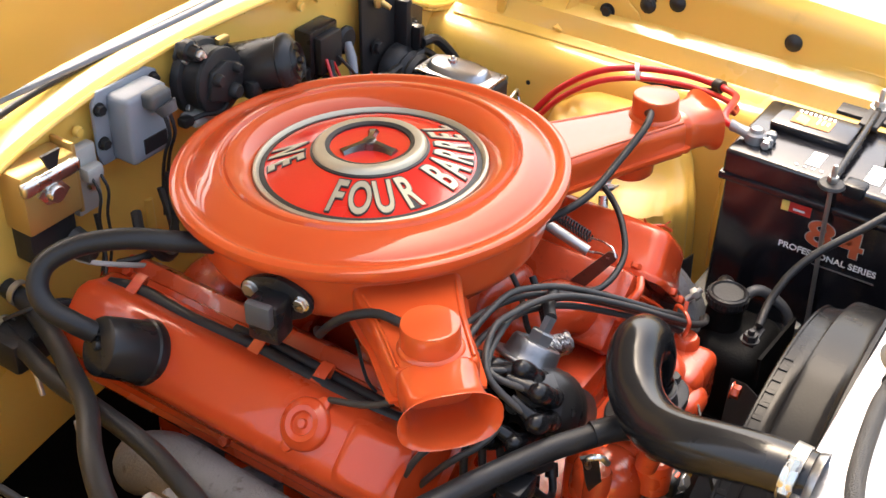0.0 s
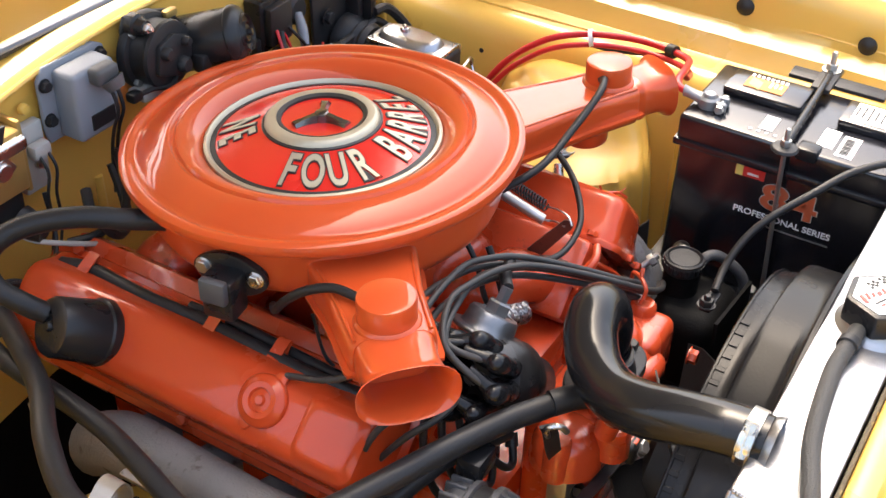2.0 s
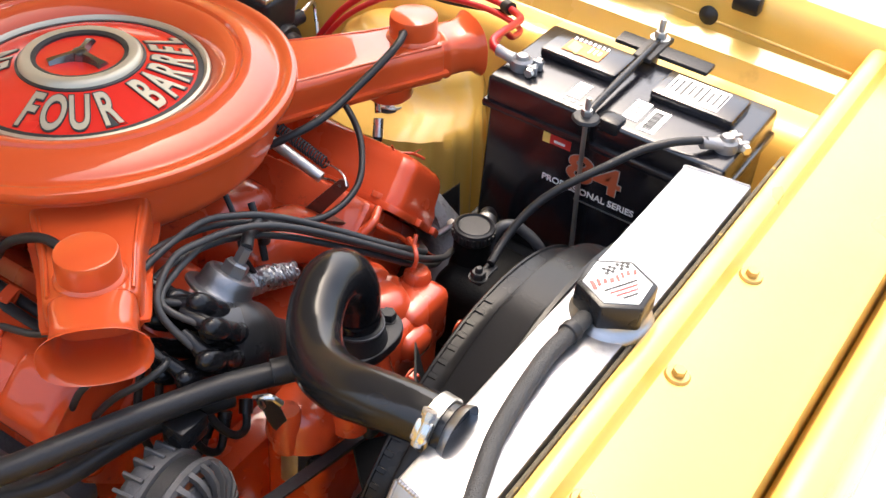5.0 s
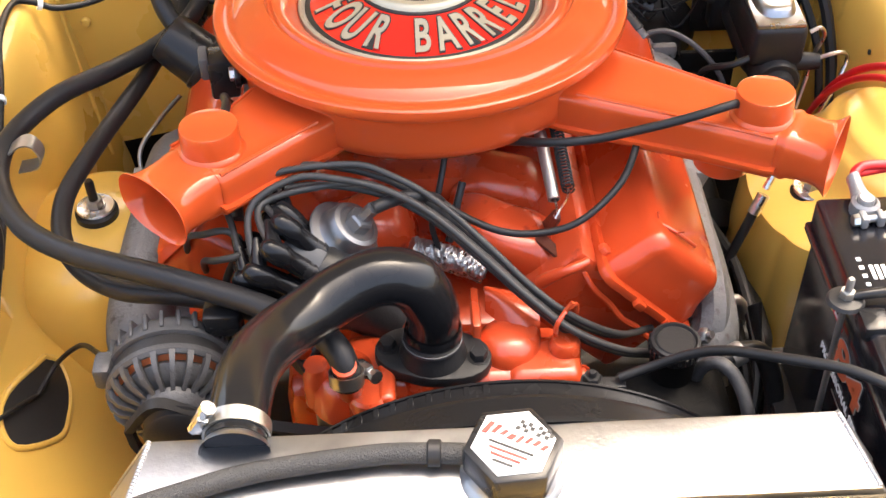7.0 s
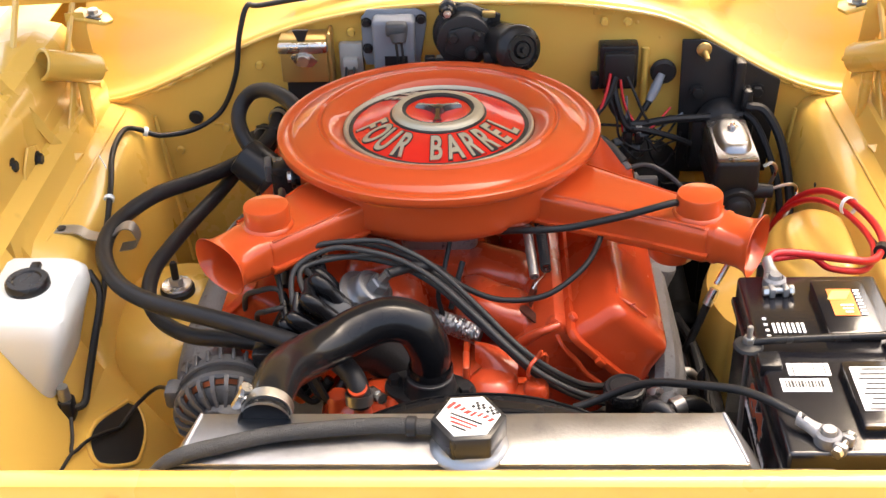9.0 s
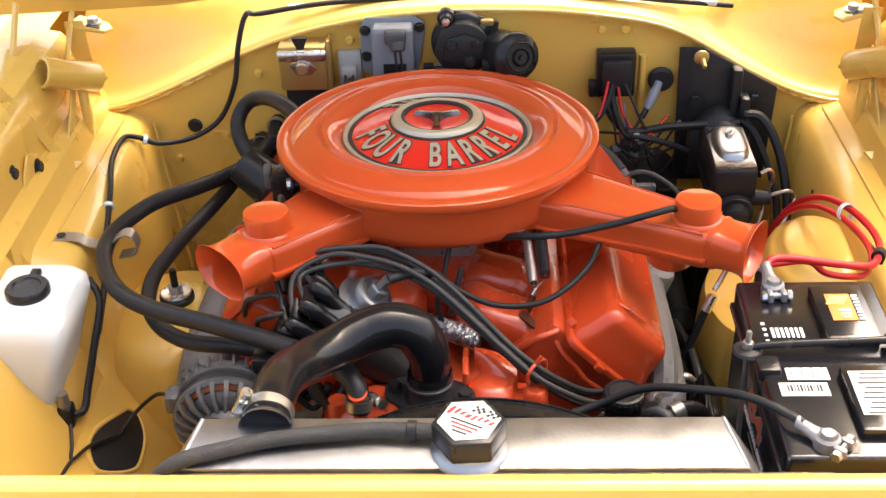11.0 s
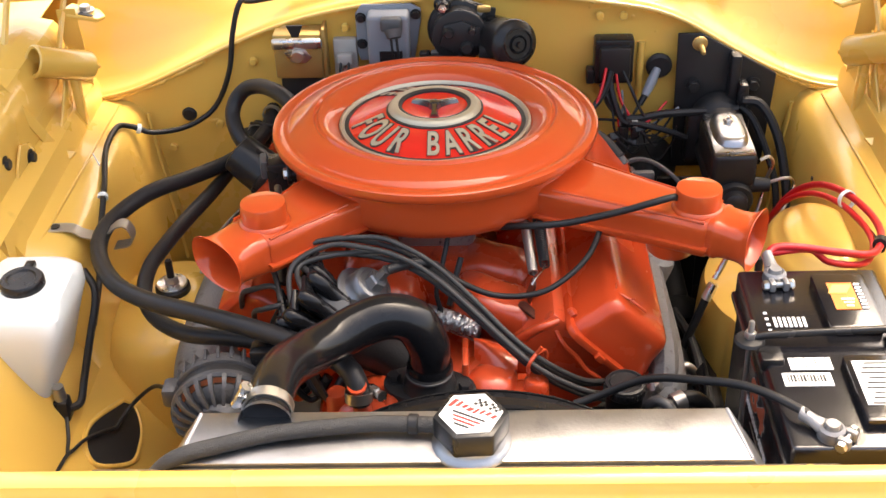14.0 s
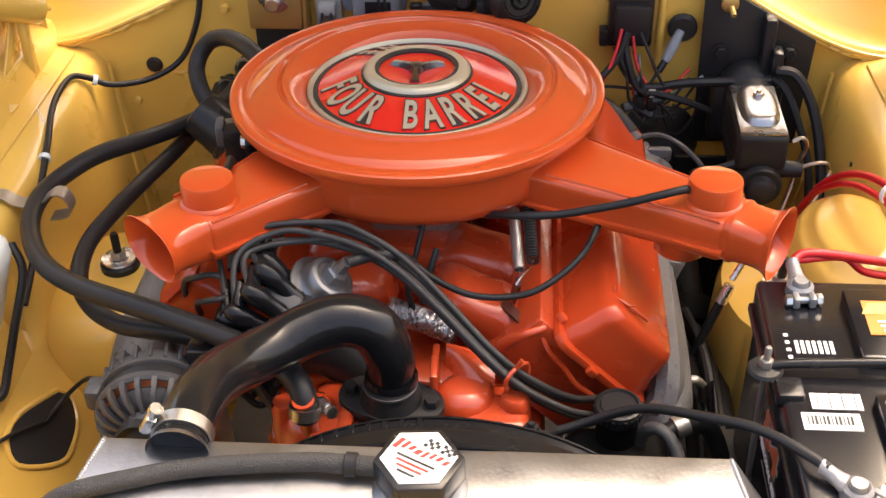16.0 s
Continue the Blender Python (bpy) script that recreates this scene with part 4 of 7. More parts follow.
loop = [(-0.318, -0.391, 0.735), (-0.310, -0.391, 0.700), (-0.26, -0.391, 0.64), (-0.12, -0.391, 0.50), (-0.02, -0.391, 0.43), (0.05, -0.391, 0.50), (0.06, -0.391, 0.60), (0.02, -0.391, 0.676), (-0.10, -0.391, 0.704), (-0.23, -0.391, 0.741), (-0.285, -0.391, 0.768)]
ring_pts = spline(loop + [loop[0]], 6)
part("belt_loop", loft([[p + Vector((0, dy, 0)) + Vector((p.x + 0.11, 0, p.z - 0.58)).normalized() * dz for dy, dz in ((-0.006, 0.004), (0.006, 0.004), (0.004, -0.004), (-0.004, -0.004))] for p in ring_pts], cap=False), RUBBER, belt)

# ---- power steering pump ----
ps = thing("power_steering_pump", (0.19, -0.36, 0.60), "black power steering pump with a round knurled cap", "pump")
part("reservoir", box((0.128, -0.408, 0.62), (0.236, -0.322, 0.728), 0.024, 4), BLACK_MATTE, ps)
part("filler_neck", lathe([(0, 0.03), (0.021, 0.03), (0.021, -0.01), (0.024, -0.02), (0, -0.02)], 24, Matrix.Translation((0.182, -0.345, 0.735))), BLACK_MATTE, ps)
cap_bm = lathe([(0, 0.010), (0.017, 0.010), (0.0185, 0.0085), (0.020, 0.011), (0.0225, 0.010), (0.0235, 0.007), (0.0235, -0.003), (0.021, -0.006), (0, -0.006)], 48, Matrix.Translation((0.182, -0.345, 0.762)))
part("filler_cap", cap_bm, BLACK_SATIN, ps, "black knurled filler cap")
for k in range(24):
    a = 2 * math.pi * k / 24
    kn = box((0.023, -0.0016, -0.001), (0.0246, 0.0016, 0.007), 0)
    kn.transform(Matrix.Translation((0.182, -0.345, 0.762)) @ Matrix.Rotation(a, 4, "Z"))
    part("knurl", kn, BLACK, ps)
part("pressure_tube", tube([(0.20, -0.352, 0.70), (0.208, -0.354, 0.742), (0.222, -0.363, 0.757), (0.236, -0.378, 0.748), (0.244, -0.400, 0.725), (0.246, -0.41, 0.68)], 0.0065, 12, 5), DARK_CAST, ps, "bent dark steel tube")
part("tube_nut", lathe([(0, -0.012), (0.011, -0.012), (0.011, 0.012), (0, 0.012)], 6, axis((0.246, -0.409, 0.70), (0.0, -0.1, -1))), ZINC, ps)
part("pump_bracket", sheet(lambda u, v: (0.098 + 0.12 * u, -0.418 - 0.002 * v, 0.765 - 0.06 * v - 0.02 * u), span(0, 1, 6), span(0, 1, 4), 0.004), BLACK_MATTE, ps)

ret = thing("return_hose", (0.26, -0.33, 0.66), "black rubber power steering return hose", "hose")
part("hose_wall", tube([(0.235, -0.33, 0.72), (0.262, -0.318, 0.722), (0.285, -0.31, 0.70), (0.30, -0.32, 0.65), (0.30, -0.34, 0.58)], 0.010, 12, 5), RUBBER, ret)
part("end_fitting", tube([(0.242, -0.327, 0.722), (0.255, -0.321, 0.724)], 0.012, 12, 2), ZINC, ret)


# ---- battery ----
BX0, BX1, BY0, BY1, BZ = 0.311, 0.466, -0.562, -0.270, 0.873
bat = thing("battery", ((BX0 + BX1) / 2, (BY0 + BY1) / 2, 0.655), "black plastic car battery with printed labels and two caps", "battery")
part("case", box((BX0 + 0.004, BY0 + 0.004, 0.655), (BX1 - 0.004, BY1 - 0.004, 0.842), 0.005, 3), BATTERY, bat)
part("lid", box((BX0, BY0, 0.838), (BX1, BY1, BZ), 0.005, 3), BATTERY, bat)
part("lid_lip", box((BX0 - 0.003, BY0 - 0.003, 0.832), (BX1 + 0.003, BY1 + 0.003, 0.842), 0.003, 2), BATTERY, bat)
for y0, y1, mat, bars in ((-0.392, -0.294, LABEL_ORANGE, False), (-0.536, -0.436, WHITE_LABEL, True)):
    cover = part("cell_cover", box((0.386, y0, BZ - 0.001), (0.444, y1, BZ + 0.012), 0.004, 2), BATTERY, bat)
    if bars:
        part("cover_label", box((0.392, y0 + 0.022, BZ + 0.0118), (0.437, y1 - 0.012, BZ + 0.0126), 0), WHITE_LABEL, cover, "white printed sticker")
    lm = Matrix.Translation((0.415, (y0 + y1) / 2 + 0.004, BZ + 0.0132))
    if bars:
        for k in range(9):
            bar_mark(0.0, -0.030 + 0.0075 * k, 0.036 - 0.006 * (k % 3), 0.0022, INK, cover, lm, "print_line")
    else:
        bar_mark(-0.003, 0.0, 0.027, 0.048, LABEL_ORANGE, cover, lm, "orange_panel")
        for k in range(8):
            bar_mark(0.0155, -0.021 + 0.006 * k, 0.0065, 0.0036, WHITE_LABEL, cover, lm, "white_stroke", 0.0005)
        lm2 = lm @ Matrix.Translation((0, 0, 0.0006))
        bar_mark(-0.005, 0.012, 0.020, 0.015, LABEL_YELLOW, cover, lm2, "yellow_flash", 0.004)
        for k in range(3):
            bar_mark(0.0, -0.006 - 0.006 * k, 0.014 - 0.003 * k, 0.0026, WHITE_LABEL, cover, lm2, "print_line")
tm = Matrix.Translation((0, 0, BZ + 0.0008))
for k in range(7):
    bar_mark(0.334 + 0.0052 * k, -0.368, 0.0032, 0.017, WHITE_LABEL, bat, tm, "print_line")
for k in range(4):
    bar_mark(0.326, -0.352 - 0.010 * k, 0.004, 0.004, WHITE_LABEL, bat, tm, "small_mark")
part("top_label", box((0.334, -0.447, BZ - 0.0005), (0.377, -0.428, BZ + 0.0008), 0), WHITE_LABEL, bat, "white sticker with a date grid")
part("top_label", box((0.323, -0.472, BZ - 0.0005), (0.372, -0.452, BZ + 0.0008), 0), WHITE_LABEL, bat, "white bar code sticker")
tm2 = Matrix.Translation((0, 0, BZ + 0.0016))
for k in range(4):
    bar_mark(0.334 + 0.0107 * (k + 0.5), -0.4375, 0.0006, 0.018, INK, bat, tm2, "grid_line")
for k in range(12):
    bar_mark(0.328 + 0.0033 * k, -0.461, 0.0009 + 0.0006 * (k % 3), 0.010, INK, bat, tm2, "code_line")


def face_text(text, y, z, size, mat, squeeze=1.0, grow=0.0, name="lettering"):
    """Lettering on the case's side that faces the engine."""
    cu = bpy.data.curves.new("face_text", "FONT")
    cu.body, cu.size, cu.align_x, cu.offset, cu.extrude = text, size, "CENTER", grow, 0.0003
    ob = new("face_text", cu)
    me = bpy.data.meshes.new_from_object(ob)
    bm = bmesh.new()
    bm.from_mesh(me)
    bpy.data.objects.remove(ob)
    bpy.data.curves.remove(cu)
    bpy.data.meshes.remove(me)
    bm.transform(Matrix(((0, 0, -1, BX0 + 0.0032), (-squeeze, 0, 0, y), (0, 1, 0, z), (0, 0, 0, 1))))
    return part(name, bm, mat, bat)


face_text("84", -0.418, 0.783, 0.048, GREY_LIGHT, 1.45, 0.0016)
face_text("84", -0.418, 0.783, 0.048, PRINT_RUST, 1.45, 0.0008).location.x -= 0.0006
face_text("PROFESSIONAL SERIES", -0.414, 0.766, 0.0115, WHITE_LABEL, 1.05, 0.0002)
FM = Matrix(((0, 0, -1, BX0 + 0.0034), (-1, 0, 0, 0), (0, 1, 0, 0), (0, 0, 0, 1)))
bar_mark(0.366, 0.826, 0.036, 0.020, LABEL_RED, bat, FM, "red_panel")
FM2 = Matrix(((0, 0, -1, BX0 + 0.0026), (-1, 0, 0, 0), (0, 1, 0, 0), (0, 0, 0, 1)))
bar_mark(0.353, 0.826, 0.009, 0.020, LABEL_YELLOW, bat, FM2, "yellow_panel")
bar_mark(0.366, 0.839, 0.034, 0.0035, WHITE_LABEL, bat, FM2, "print_line")
bar_mark(0.370, 0.821, 0.014, 0.003, WHITE_LABEL, bat, FM2, "print_line")
bar_mark(0.457, 0.838, 0.044, 0.0028, WHITE_LABEL, bat, FM2, "print_line")
bar_mark(0.463, 0.832, 0.030, 0.0028, WHITE_LABEL, bat, FM2, "print_line")
bar_mark(0.436, 0.757, 0.075, 0.0018, ZINC, bat, FM2, "print_line")
part("battery_tray", box((0.295, -0.58, 0.640), (0.48, -0.255, 0.654), 0.004), BLACK_SATIN, bat)
part("tray_lip", sheet(lambda u, v: (0.300 - 0.012 * v, -0.262 + 0.03 * u, 0.655 + 0.075 * v * (1 - 0.5 * u)), span(0, 1, 5), span(0, 1, 5), 0.003), BLACK_SATIN, bat)

hold = thing("battery_hold_down", (0.31, -0.402, 0.87), "steel battery hold-down bar with long rods and nuts", "battery clamp")
part("bar", tube([(0.302, -0.402, 0.880), (0.325, -0.402, 0.884), (0.40, -0.400, 0.886), (0.47, -0.397, 0.886), (0.500, -0.394, 0.882)], 0.0045, 10, 3), BLACK, hold)
part("washer_plate", lathe([(0, 0.0), (0.014, 0.0), (0.016, 0.002), (0.014, 0.005), (0.006, 0.007), (0, 0.007)], 24, Matrix.Translation((0.300, -0.402, 0.874))), BLACK_SATIN, hold)
part("clip", box((0.306, -0.438, 0.862), (0.330, -0.412, 0.879), 0.004), BLACK, hold)
part("nut", hexnut((0.300, -0.402, 0.881), (0, 0, 1), 0.0065, 0.007, 0.012), ZINC, hold)
part("rod", tube([(0.300, -0.402, 0.885), (0.301, -0.406, 0.80), (0.302, -0.412, 0.70), (0.303, -0.414, 0.64)], 0.0030, 8, 3), ZINC, hold)
part("rear_plate", box((0.468, -0.470, 0.876), (0.494, -0.350, 0.882), 0.002), BLACK_SATIN, hold)
part("cross_plate", box((0.446, -0.408, 0.878), (0.512, -0.384, 0.885), 0.002), BLACK_SATIN, hold)
part("rear_nut", hexnut((0.500, -0.394, 0.886), (0, 0, 1), 0.0075, 0.008, 0.014, 0.012), ZINC, hold)
part("rear_rod", tube([(0.500, -0.394, 0.90), (0.500, -0.394, 0.65)], 0.0030, 8, 1), ZINC, hold)


def terminal(at, turn, name, label):
    """A cast battery clamp round its post, with the cable lug and bolt."""
    t = thing(name, at, label, "battery clamp")
    m = Matrix.Translation(at) @ Matrix.Rotation(radians(turn), 4, "Z") @ Matrix.Diagonal((0.76, 0.76, 0.88, 1.0))
    part("post", lathe([(0, 0.020), (0.0085, 0.020), (0.0095, 0.018), (0.0105, -0.004), (0, -0.004)], 20, m), LEAD, t)
    ring = lathe([(0.0105, -0.001), (0.0165, -0.001), (0.0175, 0.004), (0.0165, 0.013), (0.0125, 0.016), (0.0105, 0.014)], 24, m)
    part("clamp_ring", ring, LEAD, t)
    for sy in (-1, 1):
        jaw = box((0.012, sy * 0.010 - 0.0045, 0.0), (0.030, sy * 0.010 + 0.0045, 0.014), 0.003, 2)
        jaw.transform(m)
        part("jaw", jaw, LEAD, t)
    barrel = loft([[Vector((x, w * math.cos(a), 0.009 + lift + h * math.sin(a))) for a in [2 * math.pi * k / 14 for k in range(14)]]
                   for x, w, h, lift in ((-0.012, 0.013, 0.008, 0), (-0.022, 0.010, 0.007, 0.002), (-0.032, 0.0085, 0.0075, 0.004), (-0.042, 0.0085, 0.0085, 0.006))])
    barrel.transform(m)
    part("cable_socket", barrel, LEAD, t)
    bolt = tube([(0.021, -0.022, 0.007), (0.021, 0.022, 0.007)], 0.0042, 10, 1)
    bolt.transform(m)
    part("clamp_bolt", bolt, STEEL, t)
    for sy in (-1, 1):
        part("nut", hexnut(m @ Vector((0.021, sy * 0.0155, 0.007)), m.to_3x3() @ Vector((0, sy, 0)), 0.0058, 0.0055), STEEL, t)
    return m


terminal((0.348, -0.292, BZ), -85, "positive_terminal", "grey lead battery clamp on the positive post")
terminal((0.350, -0.545, BZ), -38, "negative_terminal", "grey lead battery clamp on the negative post")

neg = thing("negative_cable", (0.12, -0.40, 0.78), "thick black battery ground cable with a bolted lug", "cable")
part("sheath", tube([(0.120, -0.402, 0.790), (0.150, -0.400, 0.802), (0.180, -0.408, 0.825), (0.205, -0.425, 0.846), (0.240, -0.455, 0.868), (0.275, -0.480, 0.883), (0.300, -0.502, 0.889), (0.318, -0.518, 0.889), (0.330, -0.529, 0.888)], 0.0045, 14, 6), RUBBER, neg)
part("lug", box((0.090, -0.409, 0.781), (0.126, -0.396, 0.786), 0.002), BLACK_SATIN, neg)
part("lug_bolt", hexnut((0.096, -0.402, 0.788), (0, 0, 1), 0.008, 0.007, 0.003, 0.01), BLACK_SATIN, neg)


pos = thing("positive_cable", (0.45, -0.05, 0.78), "pair of bright red battery cables looped over the fender", "cable")
RED = [(0.440, 0.090, 0.70), (0.447, 0.060, 0.755), (0.460, 0.030, 0.795), (0.476, -0.015, 0.828), (0.494, -0.064, 0.842), (0.508, -0.120, 0.846), (0.506, -0.168, 0.848), (0.482, -0.214, 0.854), (0.436, -0.230, 0.868), (0.392, -0.240, 0.882),
       (0.362, -0.245, 0.887), (0.350, -0.252, 0.886), (0.347, -0.262, 0.884)]
part("sheath", tube(RED, 0.0047, 12), RED_WIRE, pos)
part("sheath", tube([(x - 0.010, y - 0.006, z - 0.010) for x, y, z in RED[:-4]] + [(0.400, -0.236, 0.876), (0.352, -0.250, 0.882)], 0.0040, 12), RED_WIRE, pos)
part("tape", tube([(0.503, -0.180, 0.849), (0.497, -0.192, 0.851)], 0.0085, 12, 2), RUBBER, pos, "black tape wrap")
part("zip_tie", lathe([(0.0112, -0.003), (0.0124, -0.003), (0.0124, 0.003), (0.0112, 0.003), (0.0112, -0.003)], 24, axis((0.490, -0.072, 0.840), (0.35, -0.85, 0.2))), WHITE_PLASTIC, pos, "white zip tie")
bk = thing("ground_wire", (0.50, -0.1, 0.80), "thin black wire beside the red cables", "wire")
part("sheath", tube([(0.486, -0.07, 0.832), (0.500, -0.10, 0.826), (0.506, -0.15, 0.832), (0.502, -0.19, 0.842)], 0.0035, 8), RUBBER, bk)


# ---- on the engine ----
oc = thing("oil_filler_cap", VL_M @ Vector((0, -0.100, 0.062)), "orange painted winged oil filler cap", "oil cap")
OM = VL_M @ Matrix.Translation((-0.010, -0.108, 0.063))
part("cap_disc", lathe([(0, 0.010), (0.0042, 0.010), (0.0055, 0.007), (0.0105, 0.0062), (0.012, 0.0088), (0.0175, 0.0095), (0.0205, 0.0070), (0.0240, 0.006), (0.0262, 0.003), (0.0262, -0.004), (0, -0.004)], 48, OM), ORANGE_COVER, oc)
for k in (20, 200):
    wing = prism([(0.021, -0.009), (0.032, -0.005), (0.034, 0.0), (0.032, 0.005), (0.021, 0.009)], 0.006, OM @ Matrix.Rotation(radians(k), 4, "Z") @ Matrix.Translation((0, 0, 0.003)), 0.0015)
    part("wing", wing, ORANGE_COVER, oc)

# the embossed step on the front of the passenger side cover
def pad(x0, x1, ya, yb, r):
    """A rounded oblong in the cover's own plane."""
    pts = []
    for cx, cy, q in ((x1 - r, yb - r, 0), (x0 + r, yb - r, 90), (x0 + r, ya + r, 180), (x1 - r, ya + r, 270)):
        pts += [(cx + r * math.cos(radians(q + 18 * k)), cy + r * math.sin(radians(q + 18 * k))) for k in range(6)]
    return pts


for x0, x1, ya, yb, top in ((-0.034, 0.026, -0.215, -0.152, 0.0675),):
    emb = loft([[Vector((x, y, z)) for x, y in pad(x0 + i, x1 - i, ya + i, yb - i, 0.013)] for i, z in ((-0.004, 0.0600), (0.0, 0.0630), (0.003, top - 0.0012), (0.006, top - 0.0003), (0.010, top))])
    emb.transform(VL_M)
    part("embossed_step", emb, ORANGE_COVER, bpy.data.objects["valve_cover.001"])

br = thing("crankcase_breather", VL_M @ Vector((0, 0.10, 0.06)), "glossy black cylindrical crankcase breather", "breather")
BM = axis((-0.287, 0.097, 0.789), (-0.76, 0.30, 0.53))
part("hose_elbow", tube([(-0.333, 0.142, 0.838), (-0.320, 0.128, 0.822)], 0.009, 12, 2), BLACK, br)
part("can", lathe([(0, 0.057), (0.025, 0.057), (0.029, 0.0555), (0.0305, 0.052), (0.0325, 0.006), (0.0345, 0.004), (0.0345, -0.004), (0.030, -0.010), (0, -0.010)], 48, BM), BLACK, br)
part("stub", lathe([(0, 0.061), (0.004, 0.061), (0.005, 0.059), (0.005, 0.055), (0, 0.055)], 20, BM), BLACK, br)

pcv = thing("breather_hose", (-0.3, 0.12, 0.86), "thick black breather hose arching from the air cleaner", "hose")
part("hose_wall", tube([(-0.195, 0.060, 0.888), (-0.231, 0.090, 0.898), (-0.258, 0.125, 0.903), (-0.283, 0.156, 0.900), (-0.304, 0.176, 0.893), (-0.324, 0.186, 0.882), (-0.338, 0.182, 0.866), (-0.342, 0.167, 0.851), (-0.334, 0.144, 0.838), (-0.322, 0.128, 0.824)],
                       0.0112, 16, 6), RUBBER, pcv)
part("hose_end", lathe([(0.0112, -0.010), (0.0122, -0.009), (0.0122, 0.009), (0.0112, 0.010)], 20, axis((-0.2005, 0.0644, 0.8898), (-0.72, 0.62, 0.25))), RUBBER, pcv)

for name, pts in (("a", [(-0.158, -0.346, 0.818), (-0.200, -0.322, 0.820), (-0.240, -0.305, 0.822), (-0.285, -0.288, 0.825), (-0.328, -0.271, 0.825), (-0.380, -0.244, 0.82), (-0.428, -0.205, 0.815), (-0.463, -0.150, 0.81), (-0.479, -0.098, 0.81),
                         (-0.473, -0.048, 0.812), (-0.438, 0.011, 0.815), (-0.390, 0.070, 0.805), (-0.352, 0.135, 0.79), (-0.322, 0.195, 0.785), (-0.306, 0.245, 0.792), (-0.303, 0.285, 0.80)]),
                  ("b", [(-0.175, -0.31, 0.78), (-0.236, -0.285, 0.786), (-0.286, -0.272, 0.785), (-0.337, -0.258, 0.78), (-0.381, -0.222, 0.775), (-0.408, -0.175, 0.775), (-0.414, -0.120, 0.78), (-0.400, -0.065, 0.785), (-0.382, 0.0, 0.785),
                         (-0.366, 0.080, 0.775), (-0.352, 0.165, 0.765), (-0.338, 0.225, 0.765), (-0.330, 0.285, 0.77)])):
    h = thing("heater_hose", pts[len(pts) // 2], "long black rubber heater hose looping beside the engine", "hose", "heater hoses")
    part("hose_wall", tube(pts, 0.0102 if name == "b" else 0.0112, 16, 6), RUBBER, h)
    part("nipple_clamp", lathe([(0.0125, -0.004), (0.0145, -0.004), (0.0145, 0.004), (0.0125, 0.004), (0.0125, -0.004)], 24, axis(Vector(pts[-1]) + Vector((0, -0.02, 0)), (0, 1, 0))), ZINC, h, "zinc spring clamp")
part("hose_separator", box((-0.235, -0.305, 0.792), (-0.205, -0.285, 0.812), 0.004), BLACK, h, "black hose clip")


def manifold(s):
    """A grey log of an exhaust manifold with its ports."""
    m = thing("exhaust_manifold", (s * 0.26 - 0.05, -0.03, 0.64), "grey cast iron exhaust manifold beside the engine", "exhaust manifold", "exhaust manifolds")
    cx = 0.246 if s > 0 else -0.338
    y0 = -0.275 if s > 0 else -0.245
    run = 1.0 if s > 0 else 0.70          # the passenger side log is the shorter one
    pts = [(cx - s * 0.035, y0 - 0.02, 0.640), (cx - s * 0.005, y0, 0.685), (cx, y0 + 0.06, 0.706), (cx, y0 + 0.16 * run, 0.709), (cx - s * 0.004, y0 + 0.28 * run, 0.706), (cx - s * 0.01, y0 + 0.40 * run, 0.698), (cx - s * 0.02, y0 + 0.48 * run, 0.66)]
    part("log", tube(pts, 0.0, 18, 6, radii=[k * (0.74 if s > 0 else 1.0) for k in (0.034, 0.036, 0.033, 0.030, 0.031, 0.033, 0.034)]), IRON, m)
    for k in range(4):
        y = y0 + 0.05 + 0.115 * k * run
        dz = 0.0 if s > 0 else -0.030
        part("port", tube([(cx - s * 0.075, y, 0.690 + dz), (cx - s * 0.03, y + 0.005, 0.700 + dz), (cx, y + 0.01, 0.712 + dz)], 0.024, 14, 4, radii=[0.024, 0.026, 0.030]), IRON, m)
    if s > 0:
        part("ledge", tube([(cx - 0.010, y0 - 0.005, 0.690), (cx - 0.003, y0 + 0.02, 0.716), (cx - 0.002, y0 + 0.08, 0.731), (cx - 0.002, y0 + 0.25, 0.733), (cx - 0.006, y0 + 0.46, 0.728)], 0.017, 8, 6), IRON, m)
        for y in (y0 + 0.22, y0 + 0.31, y0 + 0.40):
            part("lobe", lathe([(0, 0.010), (0.020, 0.010), (0.024, 0.008), (0.026, 0.002), (0.026, -0.030), (0, -0.030)], 28, axis((cx + 0.008, y, 0.737), (0.35, 0, 1))), IRON, m)
            part("flange_lug", box((cx + 0.002, y + 0.034, 0.726), (cx + 0.034, y + 0.046, 0.746), 0.004), IRON, m)


manifold(1)
manifold(-1)
sh = thing("heat_shield", (-0.362, -0.02, 0.69), "bent light grey metal tab beside the exhaust manifold", "bracket")
part("tab", sheet(lambda u, v: (-0.372 + 0.022 * v, 0.004 - 0.042 * u, 0.715 + 0.008 * math.sin(3 * v) - 0.020 * v), span(0, 1, 5), span(0, 1, 7), 0.002), CAST_ALU, sh)
part("tab_bolt", hexnut((-0.361, -0.018, 0.712), (-0.3, 0, 1), 0.006, 0.005), ZINC, sh)

# distributor
DI = axis((-0.122, -0.280, 0.788), (-0.80, 0.12, 0.60))
dist = thing("distributor", (-0.118, -0.262, 0.76), "black distributor with a ring of plug wire towers", "distributor")
part("body", lathe([(0, -0.06), (0.025, -0.06), (0.030, -0.02), (0.040, -0.005), (0.040, 0.012), (0, 0.012)], 32, DI), BLACK_SATIN, dist)
part("cap", lathe([(0.042, 0.010), (0.043, 0.018), (0.041, 0.036), (0.036, 0.044), (0.020, 0.048), (0.0, 0.049)], 36, DI), BLACK, dist)
boots = []
